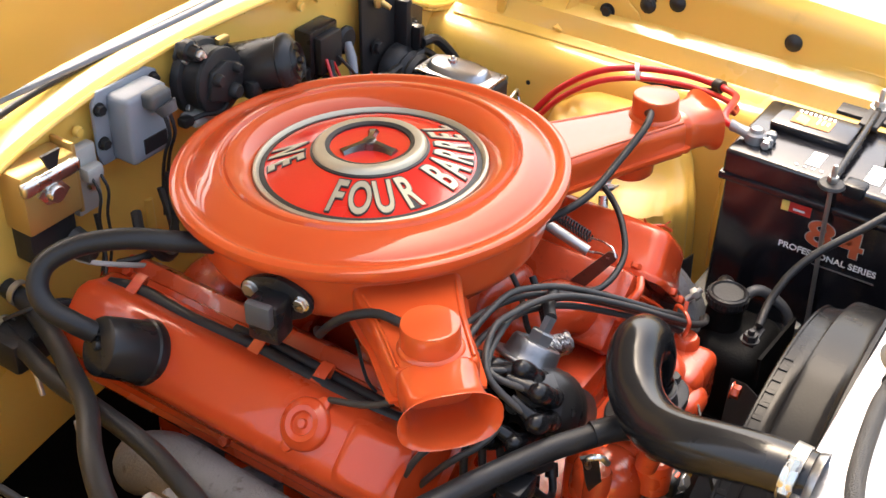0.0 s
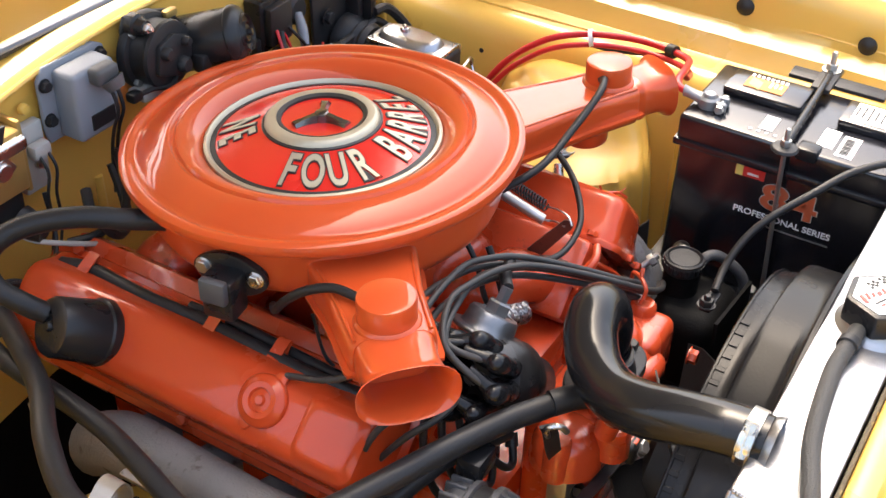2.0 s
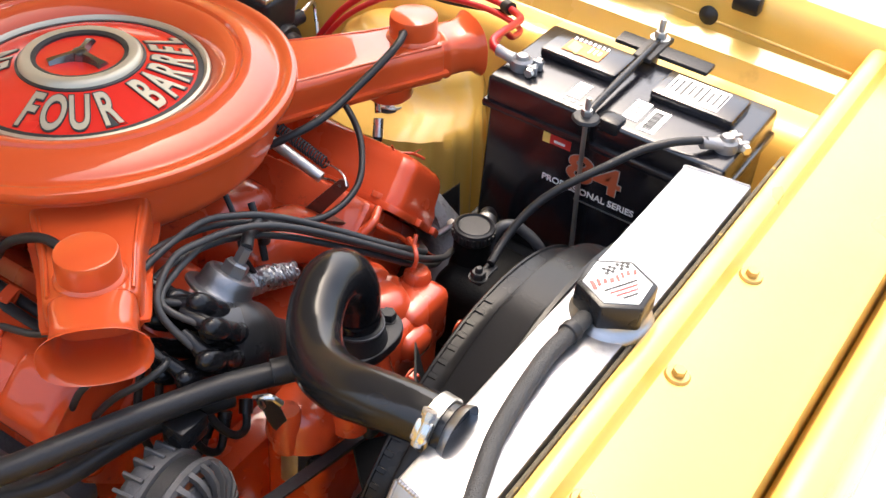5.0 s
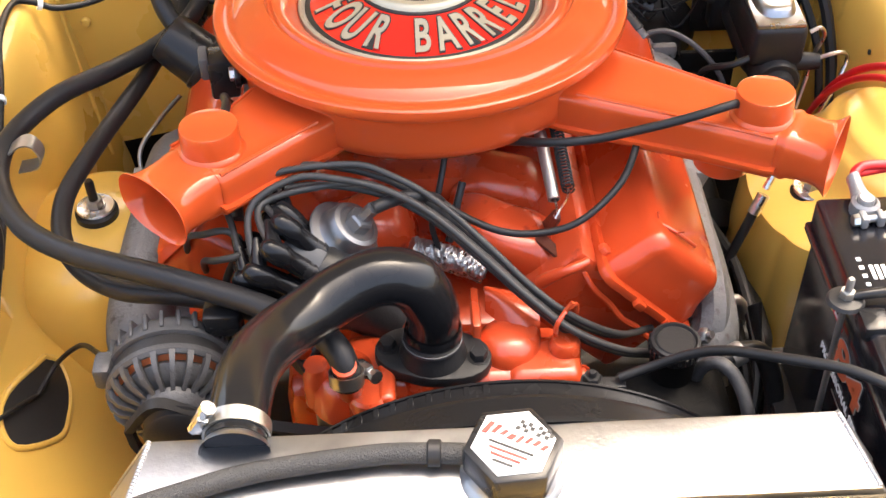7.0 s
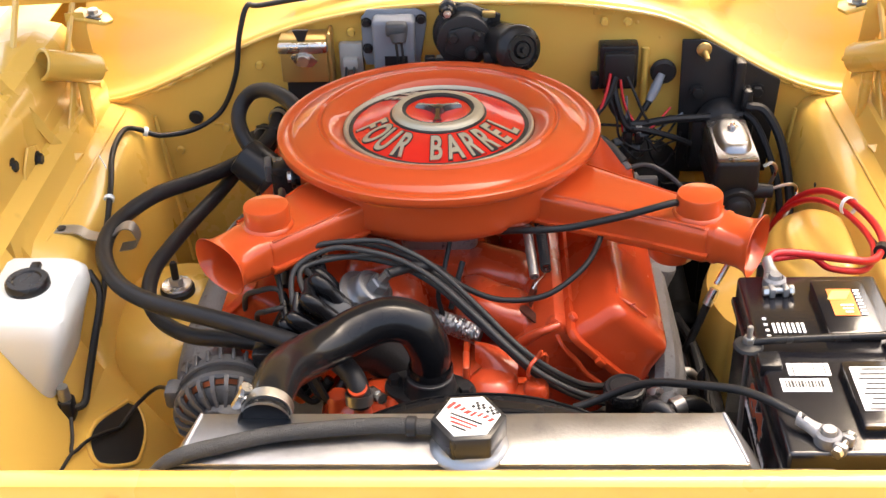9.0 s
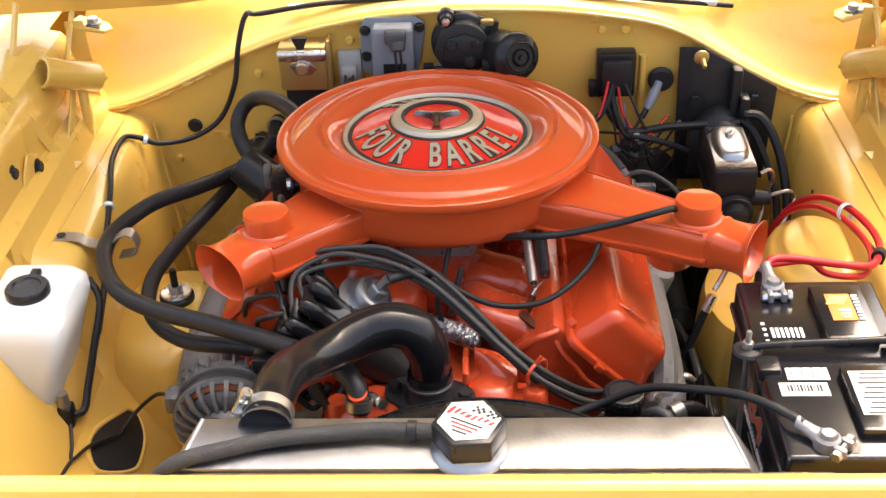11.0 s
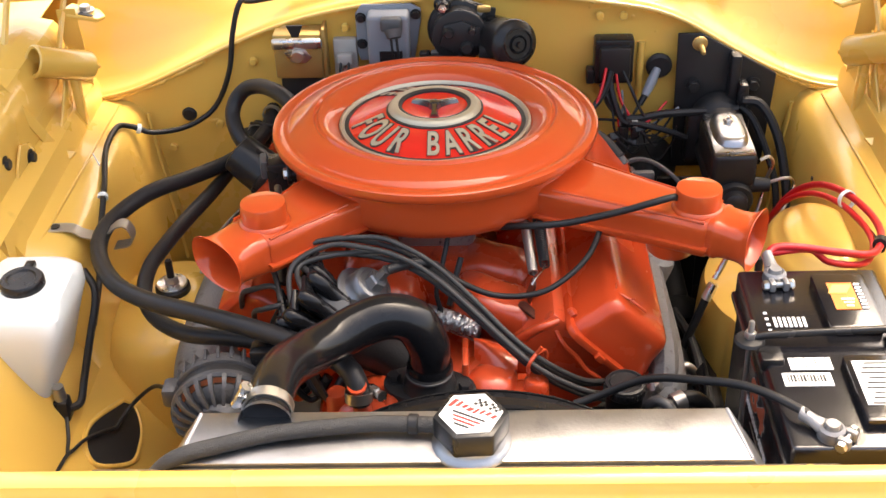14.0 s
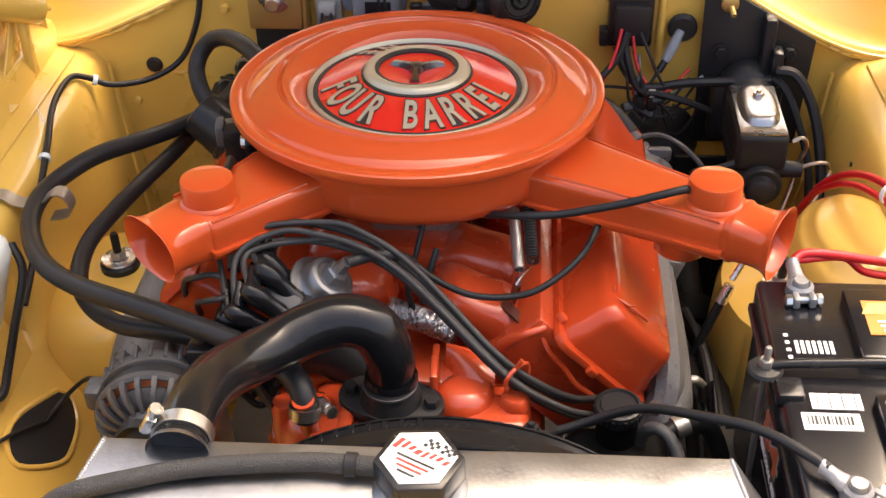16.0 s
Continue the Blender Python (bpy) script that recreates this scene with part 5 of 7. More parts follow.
for k in range(9):
    a = 2 * math.pi * k / 8
    r = 0.029 if k < 8 else 0.0
    p = DI @ Vector((r * math.cos(a), r * math.sin(a), 0.040))
    q = DI @ Vector((r * 1.10 * math.cos(a), r * 1.10 * math.sin(a), 0.066 if k < 8 else 0.074))
    part("tower", tube([p, p.lerp(q, 0.5), q], 0.0095, 14, 2, radii=[0.0095, 0.0088, 0.0080]), BLACK, dist)
    boots.append(q)
clip_box = box((-0.013, -0.020, -0.008), (0.013, 0.020, 0.008), 0.002)
clip_box.transform(axis((-0.156, -0.284, 0.838), (0.0, -0.55, 0.83), 62))
part("cap_clip", clip_box, DARK_GREY, dist, "grey spring clip block")

coil = thing("wire_connector", (-0.132, -0.30, 0.80), "black ribbed plug connector on the wiring", "connector")
cb = box((-0.020, -0.012, -0.009), (0.020, 0.012, 0.009), 0.003)
cb.transform(axis((-0.128, -0.292, 0.812), (0.3, -0.6, 0.7), 35))
part("shell", cb, BLACK, coil)

# vacuum diaphragm with its foil-wrapped pipe
can = thing("vacuum_diaphragm", (-0.115, -0.248, 0.81), "silver bell-shaped vacuum diaphragm", "vacuum valve")
VM = axis((-0.118, -0.252, 0.834), (0.60, -0.12, 0.79))
part("bell", lathe([(0, -0.005), (0.034, -0.005), (0.0370, -0.003), (0.0375, -0.001), (0.0365, 0.0002), (0.0290, 0.0012), (0.0270, 0.004), (0.0262, 0.010), (0.0255, 0.0165), (0.0235, 0.0195), (0.0190, 0.0205), (0.0175, 0.0190), (0.013, 0.0190), (0, 0.0190)], 40, VM), DULL_TIN, can)
part("hose_nut", lathe([(0.0125, 0.0185), (0.0125, 0.0300), (0.0105, 0.032), (0.0065, 0.032), (0.0065, 0.047), (0, 0.047)], 6, VM), DULL_TIN, can)
part("stem", tube([VM @ Vector((0, 0, 0.01)), (-0.115, -0.252, 0.80), (-0.112, -0.255, 0.74)], 0.012, 14, 4), IRON, can)
part("hose", tube([VM @ Vector((0, 0, 0.046)), (-0.068, -0.243, 0.868), (-0.050, -0.238, 0.866), (-0.030, -0.228, 0.850), (-0.015, -0.215, 0.81)], 0.0062, 10, 6), RUBBER, can, "black vacuum hose")
foil = thing("foil_wrapped_pipe", (-0.02, -0.25, 0.77), "pipe wrapped in crinkled aluminium foil", "pipe")
rng = random.Random(4)
fp = [(-0.058, -0.213, 0.774), (-0.034, -0.213, 0.765), (-0.008, -0.218, 0.759), (0.016, -0.227, 0.754)]
fb = tube(fp, 0.0135, 26, 26)
for v in fb.verts:
    v.co += Vector((rng.uniform(-1, 1), rng.uniform(-1, 1), rng.uniform(-1, 1))) * 0.0013
part("wrap", fb, FOIL, foil, "", 15)

# plug wires: five strands fan out over the hose, held by an orange clip
def boot_mesh(start, out, away):
    """A thick moulded elbow: a sleeve over the tower that turns towards its wire."""
    bm = lathe([(0, -0.026), (0.0100, -0.026), (0.0108, -0.024), (0.0108, -0.020), (0.0094, -0.018), (0.0094, 0.004), (0.0104, 0.006), (0.0108, 0.014), (0.0104, 0.022), (0.0086, 0.029), (0.0050, 0.033), (0, 0.034)], 18, axis(start, out))
    side = (away - out * away.dot(out) * 0.6).normalized()
    q = start + out * 0.019
    spout = tube([q, q + side * 0.012 + out * 0.002, q + side * 0.022 + out * 0.004, q + side * 0.032 + out * 0.005], 0.008, 14, 2, radii=[0.0088, 0.0080, 0.0062, 0.0046])
    shape = bpy.data.meshes.new("spout")
    spout.to_mesh(shape)
    bm.from_mesh(shape)
    bpy.data.meshes.remove(shape)
    return bm


MAIN = [(-0.200, -0.214, 0.870), (-0.160, -0.217, 0.882), (-0.118, -0.222, 0.882), (-0.076, -0.234, 0.876), (-0.036, -0.252, 0.860), (0.007, -0.284, 0.836), (0.050, -0.316, 0.808), (0.086, -0.330, 0.782), (0.132, -0.328, 0.752), (0.170, -0.316, 0.732)]
for k in range(5):
    w = thing("plug_wire", MAIN[3], "black silicone spark plug wire", "wire", "spark plug wires")
    off = Vector((0.004 * (k % 2), 0.0045 * (k - 2), -0.0065 * (k % 3) + 0.004))
    spread = [Vector(p) + off * (1 + 0.9 * abs(i - 6) / 6) for i, p in enumerate(MAIN)]
    start = boots[k]
    out = (start - DI @ Vector((0, 0, -0.12))).normalized()
    pts = [start, start + out * 0.019, start.lerp(spread[0], 0.6) + Vector((-0.010, 0.004, 0.016))] + spread[1 + k % 2:]
    if k > 2:
        pts = pts[:-2] + [spread[-2] + Vector((0.0, 0.01, -0.01)), spread[-1] + Vector((0.0, 0.03, -0.02))]
    pts_dir = (Vector(pts[2]) - Vector(pts[1])).normalized()
    part("lead", tube(pts, 0.0034, 10, 6), WIRE_GREY, w)
    part("boot", boot_mesh(start, out, pts_dir), GLOSS_BLACK, w)
for k, bends in enumerate(([(-0.215, -0.275, 0.835), (-0.238, -0.27, 0.825), (-0.255, -0.245, 0.80), (-0.262, -0.21, 0.745)],
                           [(-0.222, -0.255, 0.845), (-0.250, -0.25, 0.84), (-0.272, -0.225, 0.81), (-0.278, -0.20, 0.74)],
                           [(-0.225, -0.24, 0.855), (-0.245, -0.21, 0.86), (-0.262, -0.17, 0.84), (-0.262, -0.12, 0.82)])):
    w = thing("plug_wire", bends[0], "black silicone spark plug wire looping to the near bank", "wire", "spark plug wires")
    start = boots[5 + k]
    out = (start - DI @ Vector((0, 0, -0.12))).normalized()
    pts_dir = (Vector(bends[0]) - start).normalized()
    part("lead", tube([start, start + out * 0.019] + bends, 0.0034, 10, 6), WIRE_GREY, w)
    part("boot", boot_mesh(start, out, pts_dir), GLOSS_BLACK, w)
clip = thing("wire_separator", (0.085, -0.335, 0.785), "small orange painted wire clip", "clip")
part("clip_strap", tube([(0.072, -0.338, 0.778), (0.072, -0.342, 0.796), (0.082, -0.330, 0.803), (0.092, -0.318, 0.797), (0.093, -0.318, 0.782)], 0.0024, 8, 4), ORANGE_CAST, clip)
part("clip_tab", tube([(0.080, -0.332, 0.802), (0.087, -0.330, 0.812)], 0.0024, 8, 2), ORANGE_CAST, clip)

# wiring loom along the passenger side cover
loom = thing("wiring_loom", (-0.23, 0.0, 0.80), "black taped wiring loom along the valve cover", "wiring loom")
part("sheath", tube([(-0.235, 0.20, 0.80), (-0.228, 0.163, 0.803), (-0.232, 0.083, 0.803), (-0.229, 0.006, 0.803), (-0.232, -0.060, 0.803), (-0.235, -0.136, 0.803), (-0.228, -0.19, 0.80)], 0.0075, 12, 5), RUBBER, loom)
part("second_sheath", tube([(-0.214, 0.04, 0.798), (-0.214, -0.02, 0.802), (-0.216, -0.085, 0.80), (-0.218, -0.16, 0.798)], 0.006, 12, 5), RUBBER, loom)
for y in (0.165, -0.005, -0.085):
    part("loom_clip", sheet(lambda u, v, y=y: (-0.246 + 0.03 * math.sin(2.4 * u), y - 0.007 + 0.014 * v, 0.80 + 0.013 * math.sin(math.pi * u) + 0.004), span(0, 1, 8), span(0, 1, 3), 0.0015), ORANGE_CAST, loom, "orange painted loom clip")
for pts in ([(-0.20, -0.105, 0.845), (-0.205, -0.125, 0.80), (-0.195, -0.15, 0.79), (-0.18, -0.145, 0.82)], [(-0.19, -0.12, 0.84), (-0.215, -0.15, 0.81), (-0.215, -0.175, 0.83)]):
    part("thin_wire", tube(pts, 0.0018, 6, 6), RUBBER, loom)

# temperature sensor on the side of the pan
sen = thing("delay_valve", (-0.235, -0.032, 0.87), "black two-bolt vacuum switch on the air cleaner", "switch")
SF = Matrix.Translation((-0.2295, -0.034, 0.884)) @ Matrix.Rotation(radians(8.6), 4, "Z") @ Matrix(((0, 0, -1, 0), (-1, 0, 0, 0), (0, 1, 0, 0), (0, 0, 0, 1)))
fl = []
for k in range(32):
    t = 2 * math.pi * k / 32
    fl.append((math.copysign(abs(math.cos(t)) ** 0.7, math.cos(t)) * 0.040, math.sin(t) * (0.024 - 0.008 * abs(math.cos(t)))))
part("flange", prism(fl, 0.006, SF @ Matrix.Translation((0, 0, 0.004)), 0.0015), BLACK, sen)
part("backing", prism([(x * 0.9, y * 0.9) for x, y in fl], 0.03, SF @ Matrix.Translation((0, 0, -0.001))), BLACK, sen)
bx = box((-0.017, -0.036, 0.0), (0.017, 0.010, 0.030), 0.004, 2)
bx.transform(SF)
part("switch_body", bx, BLACK, sen)
bx = box((-0.014, -0.012, 0.028), (0.014, 0.014, 0.038), 0.003, 2)
bx.transform(SF)
part("grey_top", bx, DARK_GREY, sen, "grey moulded connector top")
for sx in (-1, 1):
    part("screw", hexnut(SF @ Vector((sx * 0.028, 0.003, 0.004)), SF.to_3x3() @ Vector((0, 0, 1)), 0.0075, 0.005, 0, 0.009), STEEL, sen)

lv = thing("snorkel_vacuum_hose", (-0.21, -0.13, 0.87), "short black vacuum hose to the snorkel motor", "hose")
part("hose_wall", tube([(-0.215, -0.070, 0.850), (-0.230, -0.085, 0.862), (-0.235, -0.100, 0.882), (-0.232, -0.122, 0.902), (-0.226, -0.150, 0.914), (-0.227, -0.180, 0.916)], 0.0046, 10, 6), RUBBER, lv)
rv = thing("snorkel_vacuum_hose", (0.15, -0.17, 0.88), "long black vacuum hose under the snorkel motor", "hose")
part("hose_wall", tube([(0.251, -0.190, 0.921), (0.243, -0.197, 0.926), (0.220, -0.203, 0.923), (0.188, -0.202, 0.912), (0.155, -0.200, 0.902), (0.122, -0.199, 0.894), (0.090, -0.196, 0.889), (0.060, -0.180, 0.878), (0.03, -0.14, 0.85)], 0.0044, 10, 6), RUBBER, rv)
vh = thing("vacuum_hose", (0.08, -0.22, 0.80), "thin black vacuum hose swagged across the intake", "hose")
part("hose_wall", tube([(0.172, -0.140, 0.880), (0.166, -0.171, 0.872), (0.146, -0.212, 0.853), (0.110, -0.242, 0.836), (0.077, -0.252, 0.828), (0.035, -0.253, 0.829), (-0.001, -0.242, 0.838), (-0.027, -0.227, 0.848), (-0.05, -0.21, 0.85)], 0.0036, 10, 6), RUBBER, vh)
part("branch", tube([(-0.005, -0.19, 0.84), (-0.012, -0.205, 0.82), (-0.02, -0.22, 0.79)], 0.004, 8, 4), RUBBER, vh)

# throttle linkage
tl = thing("throttle_linkage", (0.08, -0.2, 0.82), "throttle return spring and steel rod on the carburettor", "linkage")
part("rod", lathe([(0.0062, -0.075), (0.0062, 0.0), (0.0045, 0.0005), (0.0040, -0.010), (0, -0.010)], 18, axis((0.082, -0.211, 0.831), (0.10, -0.93, -0.35))), ZINC, tl, "hollow zinc-plated rod")
coilp = []
for i in range(160):
    t = i / 159
    a = 2 * math.pi * 20 * t
    c = Vector((0.090, -0.140, 0.864)).lerp(Vector((0.096, -0.206, 0.839)), t)
    coilp.append(c + Vector((0.0060 * math.cos(a), 0, 0.0060 * math.sin(a))))
part("spring", tube(coilp, 0.0011, 5, 1), BLACK_SATIN, tl, "dark coil spring")
part("link_wire", tube([(0.082, -0.212, 0.831), (0.083, -0.226, 0.833), (0.079, -0.238, 0.834)], 0.0013, 6, 4), STEEL, tl)
part("spring_hook", tube([(0.096, -0.206, 0.839), (0.093, -0.222, 0.842), (0.085, -0.238, 0.844), (0.079, -0.246, 0.838)], 0.0011, 6, 4), STEEL, tl)


def flat_lever(a, b, normal, wa, wb):
    """A rounded flat strap from a to b, wa and wb wide at its ends."""
    a, b, n = Vector(a), Vector(b), Vector(normal).normalized()
    d = (b - a).normalized()
    w = n.cross(d).normalized()
    n = d.cross(w)
    ends = [(b, wb, 1), (a, wa, -1)]
    pts = []
    for p, r, sgn in ends:
        for k in range(9):
            t = math.pi * (k / 8 - 0.5)
            pts.append(p + d * (sgn * r * math.cos(t)) + w * (sgn * r * math.sin(t)))
    return loft([pts, [p + n * 0.003 for p in pts]])


part("lever", flat_lever((0.073, -0.193, 0.770), (0.080, -0.240, 0.836), (1, 0.15, 0), 0.0085, 0.0065), RUSTY, tl, "brown steel lever")
part("lever_pin", lathe([(0, 0.005), (0.004, 0.005), (0.005, 0.003), (0.005, -0.006), (0, -0.006)], 14, axis((0.070, -0.193, 0.770), (-1, -0.2, 0.2))), RUSTY, tl)
part("lower_lever", flat_lever((0.070, -0.222, 0.788), (0.099, -0.254, 0.779), (0.15, 0.1, 1), 0.0070, 0.0050), RUSTY, tl, "brown steel lever")
part("lever_clip", tube([(0.093, -0.250, 0.784), (0.096, -0.250, 0.790), (0.100, -0.256, 0.791), (0.101, -0.260, 0.784)], 0.0013, 6, 4), STEEL, tl)

hk = thing("wire_hook", VR_M @ Vector((-0.02, -0.215, 0.066)), "small orange painted wire clip on the valve cover", "clip")
part("wire", tube([(0.177, -0.238, 0.8215), (0.186, -0.246, 0.8215), (0.195, -0.251, 0.8180), (0.205, -0.253, 0.8100), (0.214, -0.254, 0.8020)], 0.0019, 8, 4), ORANGE_CAST, hk)
part("pin", tube([(0.180, -0.238, 0.820), (0.179, -0.233, 0.830)], 0.0012, 6, 2), ORANGE_CAST, hk)
part("pin", tube([(0.194, -0.251, 0.818), (0.200, -0.257, 0.824)], 0.0008, 6, 2), ORANGE_CAST, hk)

# dipstick tube, shock studs and steering rod
for c, tilt in (((-0.408, -0.055, 0.698), 0), ((0.384, -0.092, 0.7145), 1)):
    st = thing("shock_absorber_stud", c, "threaded shock absorber stud with washer and nut", "shock mount", "shock mounts")
    part("rubber_bush", lathe([(0, 0.010), (0.021, 0.010), (0.024, 0.007), (0.024, -0.008), (0, -0.008)], 28, Matrix.Translation(c)), RUBBER, st)
    part("washer", lathe([(0, 0.0135), (0.011, 0.0135), (0.0115, 0.0125), (0.018, 0.0125), (0.0205, 0.0135), (0.0215, 0.012), (0.0205, 0.010), (0, 0.010)], 36, Matrix.Translation(c)), STEEL, st)
    part("nut", hexnut(Vector(c) + Vector((0, 0, 0.014)), (0, 0, 1), 0.010, 0.009), ZINC, st)
    part("stud", lathe([(0, 0.050), (0.004, 0.050), (0.0052, 0.047), (0.0052, 0.014), (0, 0.014)], 16, Matrix.Translation(c)), BLACK_SATIN, st)
sr = thing("steering_rod", (0.30, -0.12, 0.66), "thin steel linkage rod with a clevis end", "rod")
part("upper_rod", tube([(0.340, -0.100, 0.775), (0.323, -0.115, 0.748)], 0.004, 8, 1), STEEL, sr)
part("clevis", tube([(0.322, -0.117, 0.742), (0.312, -0.124, 0.722)], 0.0068, 10, 2), STEEL, sr)
part("lower_rod", tube([(0.312, -0.124, 0.722), (0.282, -0.140, 0.640)], 0.0055, 10, 1), BLACK_SATIN, sr)
sc = thing("speedometer_cable", (0.29, -0.2, 0.6), "grey bent cable beside the steering gear", "cable")
part("sheath", tube([(0.295, -0.19, 0.60), (0.292, -0.205, 0.66), (0.275, -0.215, 0.685), (0.262, -0.22, 0.665), (0.268, -0.26, 0.60)], 0.006, 10, 6), ZINC, sc)
sg = thing("steering_gear", (0.30, -0.15, 0.45), "dirty black steering gear housing low in the bay", "steering gear")
part("housing", box((0.262, -0.22, 0.45), (0.335, -0.08, 0.625), 0.02, 3), BLACK_SATIN, sg)
for k, z in enumerate((0.64, 0.655, 0.63)):
    part("line", tube([(0.27 + 0.015 * k, -0.06, z), (0.285 + 0.012 * k, -0.15, z + 0.01), (0.29 + 0.01 * k, -0.26, z - 0.02), (0.28, -0.33, z - 0.06)], 0.006, 8, 5), RUBBER, sg)
# black shaft, coupling and valve bracket added where the bay lies in deep shade
shaft = thing("steering_column_shaft", (0.29, 0.1, 0.64), "added black steering shaft filling the deep shade from firewall to steering gear", "steering shaft")
part("shaft", tube([(0.278, 0.272, 0.690), (0.290, 0.10, 0.640), (0.302, -0.07, 0.590)], 0.024, 20, 3), BLACK_MATTE, shaft)
part("coupling", lathe([(0, -0.020), (0.036, -0.020), (0.040, -0.015), (0.040, 0.015), (0.036, 0.020), (0, 0.020)], 28, axis((0.298, -0.02, 0.605), (-0.07, 1, 0.29))), BLACK_MATTE, shaft)
valve = thing("brake_valve_block", (0.31, 0.13, 0.62), "added dark brake line valve block on its bracket, filling deep shade", "valve")
part("bracket", box((0.282, 0.150, 0.46), (0.352, 0.158, 0.742), 0.003), BLACK_MATTE, valve)
part("block", box((0.290, 0.118, 0.655), (0.312, 0.150, 0.715), 0.004), BLACK_SATIN, valve)
part("brake_line", tube([(0.301, 0.125, 0.712), (0.304, 0.110, 0.745), (0.330, 0.09, 0.765), (0.368, 0.10, 0.775)], 0.0045, 8, 6), BLACK_SATIN, valve)

# plug wires that hang in loops before the near cylinder head
for k, pts in enumerate(([(-0.205, -0.255, 0.812), (-0.222, -0.268, 0.775), (-0.222, -0.285, 0.735), (-0.200, -0.290, 0.712), (-0.180, -0.285, 0.735)],
                         [(-0.190, -0.262, 0.805), (-0.206, -0.282, 0.765), (-0.205, -0.298, 0.730), (-0.185, -0.302, 0.712), (-0.165, -0.292, 0.740)],
                         [(-0.215, -0.245, 0.822), (-0.236, -0.255, 0.780), (-0.238, -0.268, 0.735), (-0.218, -0.276, 0.705), (-0.190, -0.272, 0.718)],
                         [(-0.178, -0.270, 0.798), (-0.190, -0.296, 0.760), (-0.180, -0.312, 0.735), (-0.160, -0.312, 0.725), (-0.145, -0.300, 0.745)])):
    w = thing("plug_wire", pts[2], "black silicone spark plug wire looping to the near bank", "wire", "spark plug wires")
    part("lead", tube(pts, 0.0040, 10, 6), RUBBER, w)
    part("boot", tube([pts[-1], Vector(pts[-1]).lerp(Vector(pts[-2]), 0.5)], 0.0068, 10, 2), BLACK, w)


# ---- on the firewall ----
vr = thing("voltage_regulator", (-0.245, 0.28, 0.86), "gold plated voltage regulator box on a black bracket", "voltage regulator")
part("case", box((-0.281, 0.245, 0.858), (-0.209, 0.285, 0.930), 0.004, 2), GOLD, vr)
part("raised_band", box((-0.283, 0.238, 0.908), (-0.207, 0.250, 0.925), 0.005, 3), STEEL, vr, "bright chromed band")
part("lower_bracket", box((-0.276, 0.255, 0.815), (-0.214, 0.285, 0.859), 0.003, 2), BLACK_SATIN, vr)
part("top_tab", prism([(-0.012, 0.0), (0.012, 0.0), (0.005, -0.018), (-0.005, -0.018)], 0.004, Matrix.Translation((-0.245, 0.2365, 0.948)) @ Matrix.Rotation(radians(90), 4, "X")), BLACK_SATIN, vr)
part("side_strap", box((-0.209, 0.250, 0.850), (-0.203, 0.284, 0.936), 0.002), GOLD, vr)
DM2 = Matrix.Translation((-0.245, 0.244, 0.898)) @ Matrix.Rotation(radians(90), 4, "X")
part("transistor_plate", prism([(-0.021, 0.004), (-0.010, 0.013), (0.010, 0.011), (0.021, -0.004), (0.010, -0.013), (-0.010, -0.011)], 0.003, DM2 @ Matrix.Translation((0, 0, 0.002)), 0.001), STEEL, vr)
part("transistor", lathe([(0, 0.009), (0.0085, 0.009), (0.010, 0.007), (0.010, 0.0), (0, 0.0)], 28, DM2), STEEL, vr)
nudge(vr, -0.005, 0.004, 0.009)

ba = thing("ballast_resistor", (-0.178, 0.28, 0.86), "pale grey ceramic ballast resistor with wires", "resistor")
part("block", box((-0.196, 0.272, 0.832), (-0.160, 0.286, 0.914), 0.003, 2), GREY_LIGHT, ba)
part("connector", box((-0.190, 0.255, 0.878), (-0.166, 0.270, 0.896), 0.004, 2), GREY_LIGHT, ba)
part("screw", lathe([(0, 0.006), (0.005, 0.006), (0.006, 0.003), (0.006, 0), (0, 0)], 16, axis((-0.178, 0.268, 0.868), (0, -1, 0))), STEEL, ba)
for dx in (-0.006, 0.006):
    part("wire", tube([(-0.178 + dx, 0.258, 0.885), (-0.180 + dx, 0.245, 0.868), (-0.186 + dx, 0.245, 0.84), (-0.182 + dx, 0.25, 0.80), (-0.20 + dx, 0.24, 0.77)], 0.002, 6, 5), RUBBER, ba)
nudge(ba, -0.004, 0.004, 0.004)

ecu = thing("ignition_module", (-0.108, 0.28, 0.88), "slate grey ignition control module with a plug", "ignition module")
EM = Matrix.Translation((-0.108, 0.281, 0.924)) @ Matrix.Rotation(radians(90), 4, "X")
part("back_plate", prism([(-0.046, -0.046), (0.036, -0.046), (0.048, 0.020), (0.048, 0.036), (0.034, 0.044), (-0.040, 0.044), (-0.050, 0.030), (-0.050, -0.030)], 0.006, EM @ Matrix.Translation((0, 0, 0.008)), 0.002), GREY_PLATE, ecu)
part("housing", box((-0.139, 0.240, 0.880), (-0.077, 0.275, 0.962), 0.006, 3), GREY_PLATE, ecu)
part("dark_window", box((-0.122, 0.2385, 0.890), (-0.088, 0.2405, 0.908), 0), BLACK, ecu, "recessed dark resin panel")
part("plug", box((-0.118, 0.224, 0.944), (-0.086, 0.243, 0.964), 0.005, 3), DARK_GREY, ecu, "dark grey wiring plug")
part("plug_boot", lathe([(0, 0.012), (0.010, 0.012), (0.014, 0.0), (0, 0)], 16, axis((-0.099, 0.226, 0.948), (0.1, -0.5, -0.8))), DARK_GREY, ecu)
for dx in (-0.004, 0.004):
    part("wire", tube([(-0.099 + dx, 0.224, 0.940), (-0.097 + dx, 0.220, 0.912), (-0.098 + dx, 0.230, 0.885), (-0.096 + dx, 0.24, 0.85), (-0.10 + dx, 0.24, 0.80)], 0.0022, 6, 5), RUBBER, ecu)
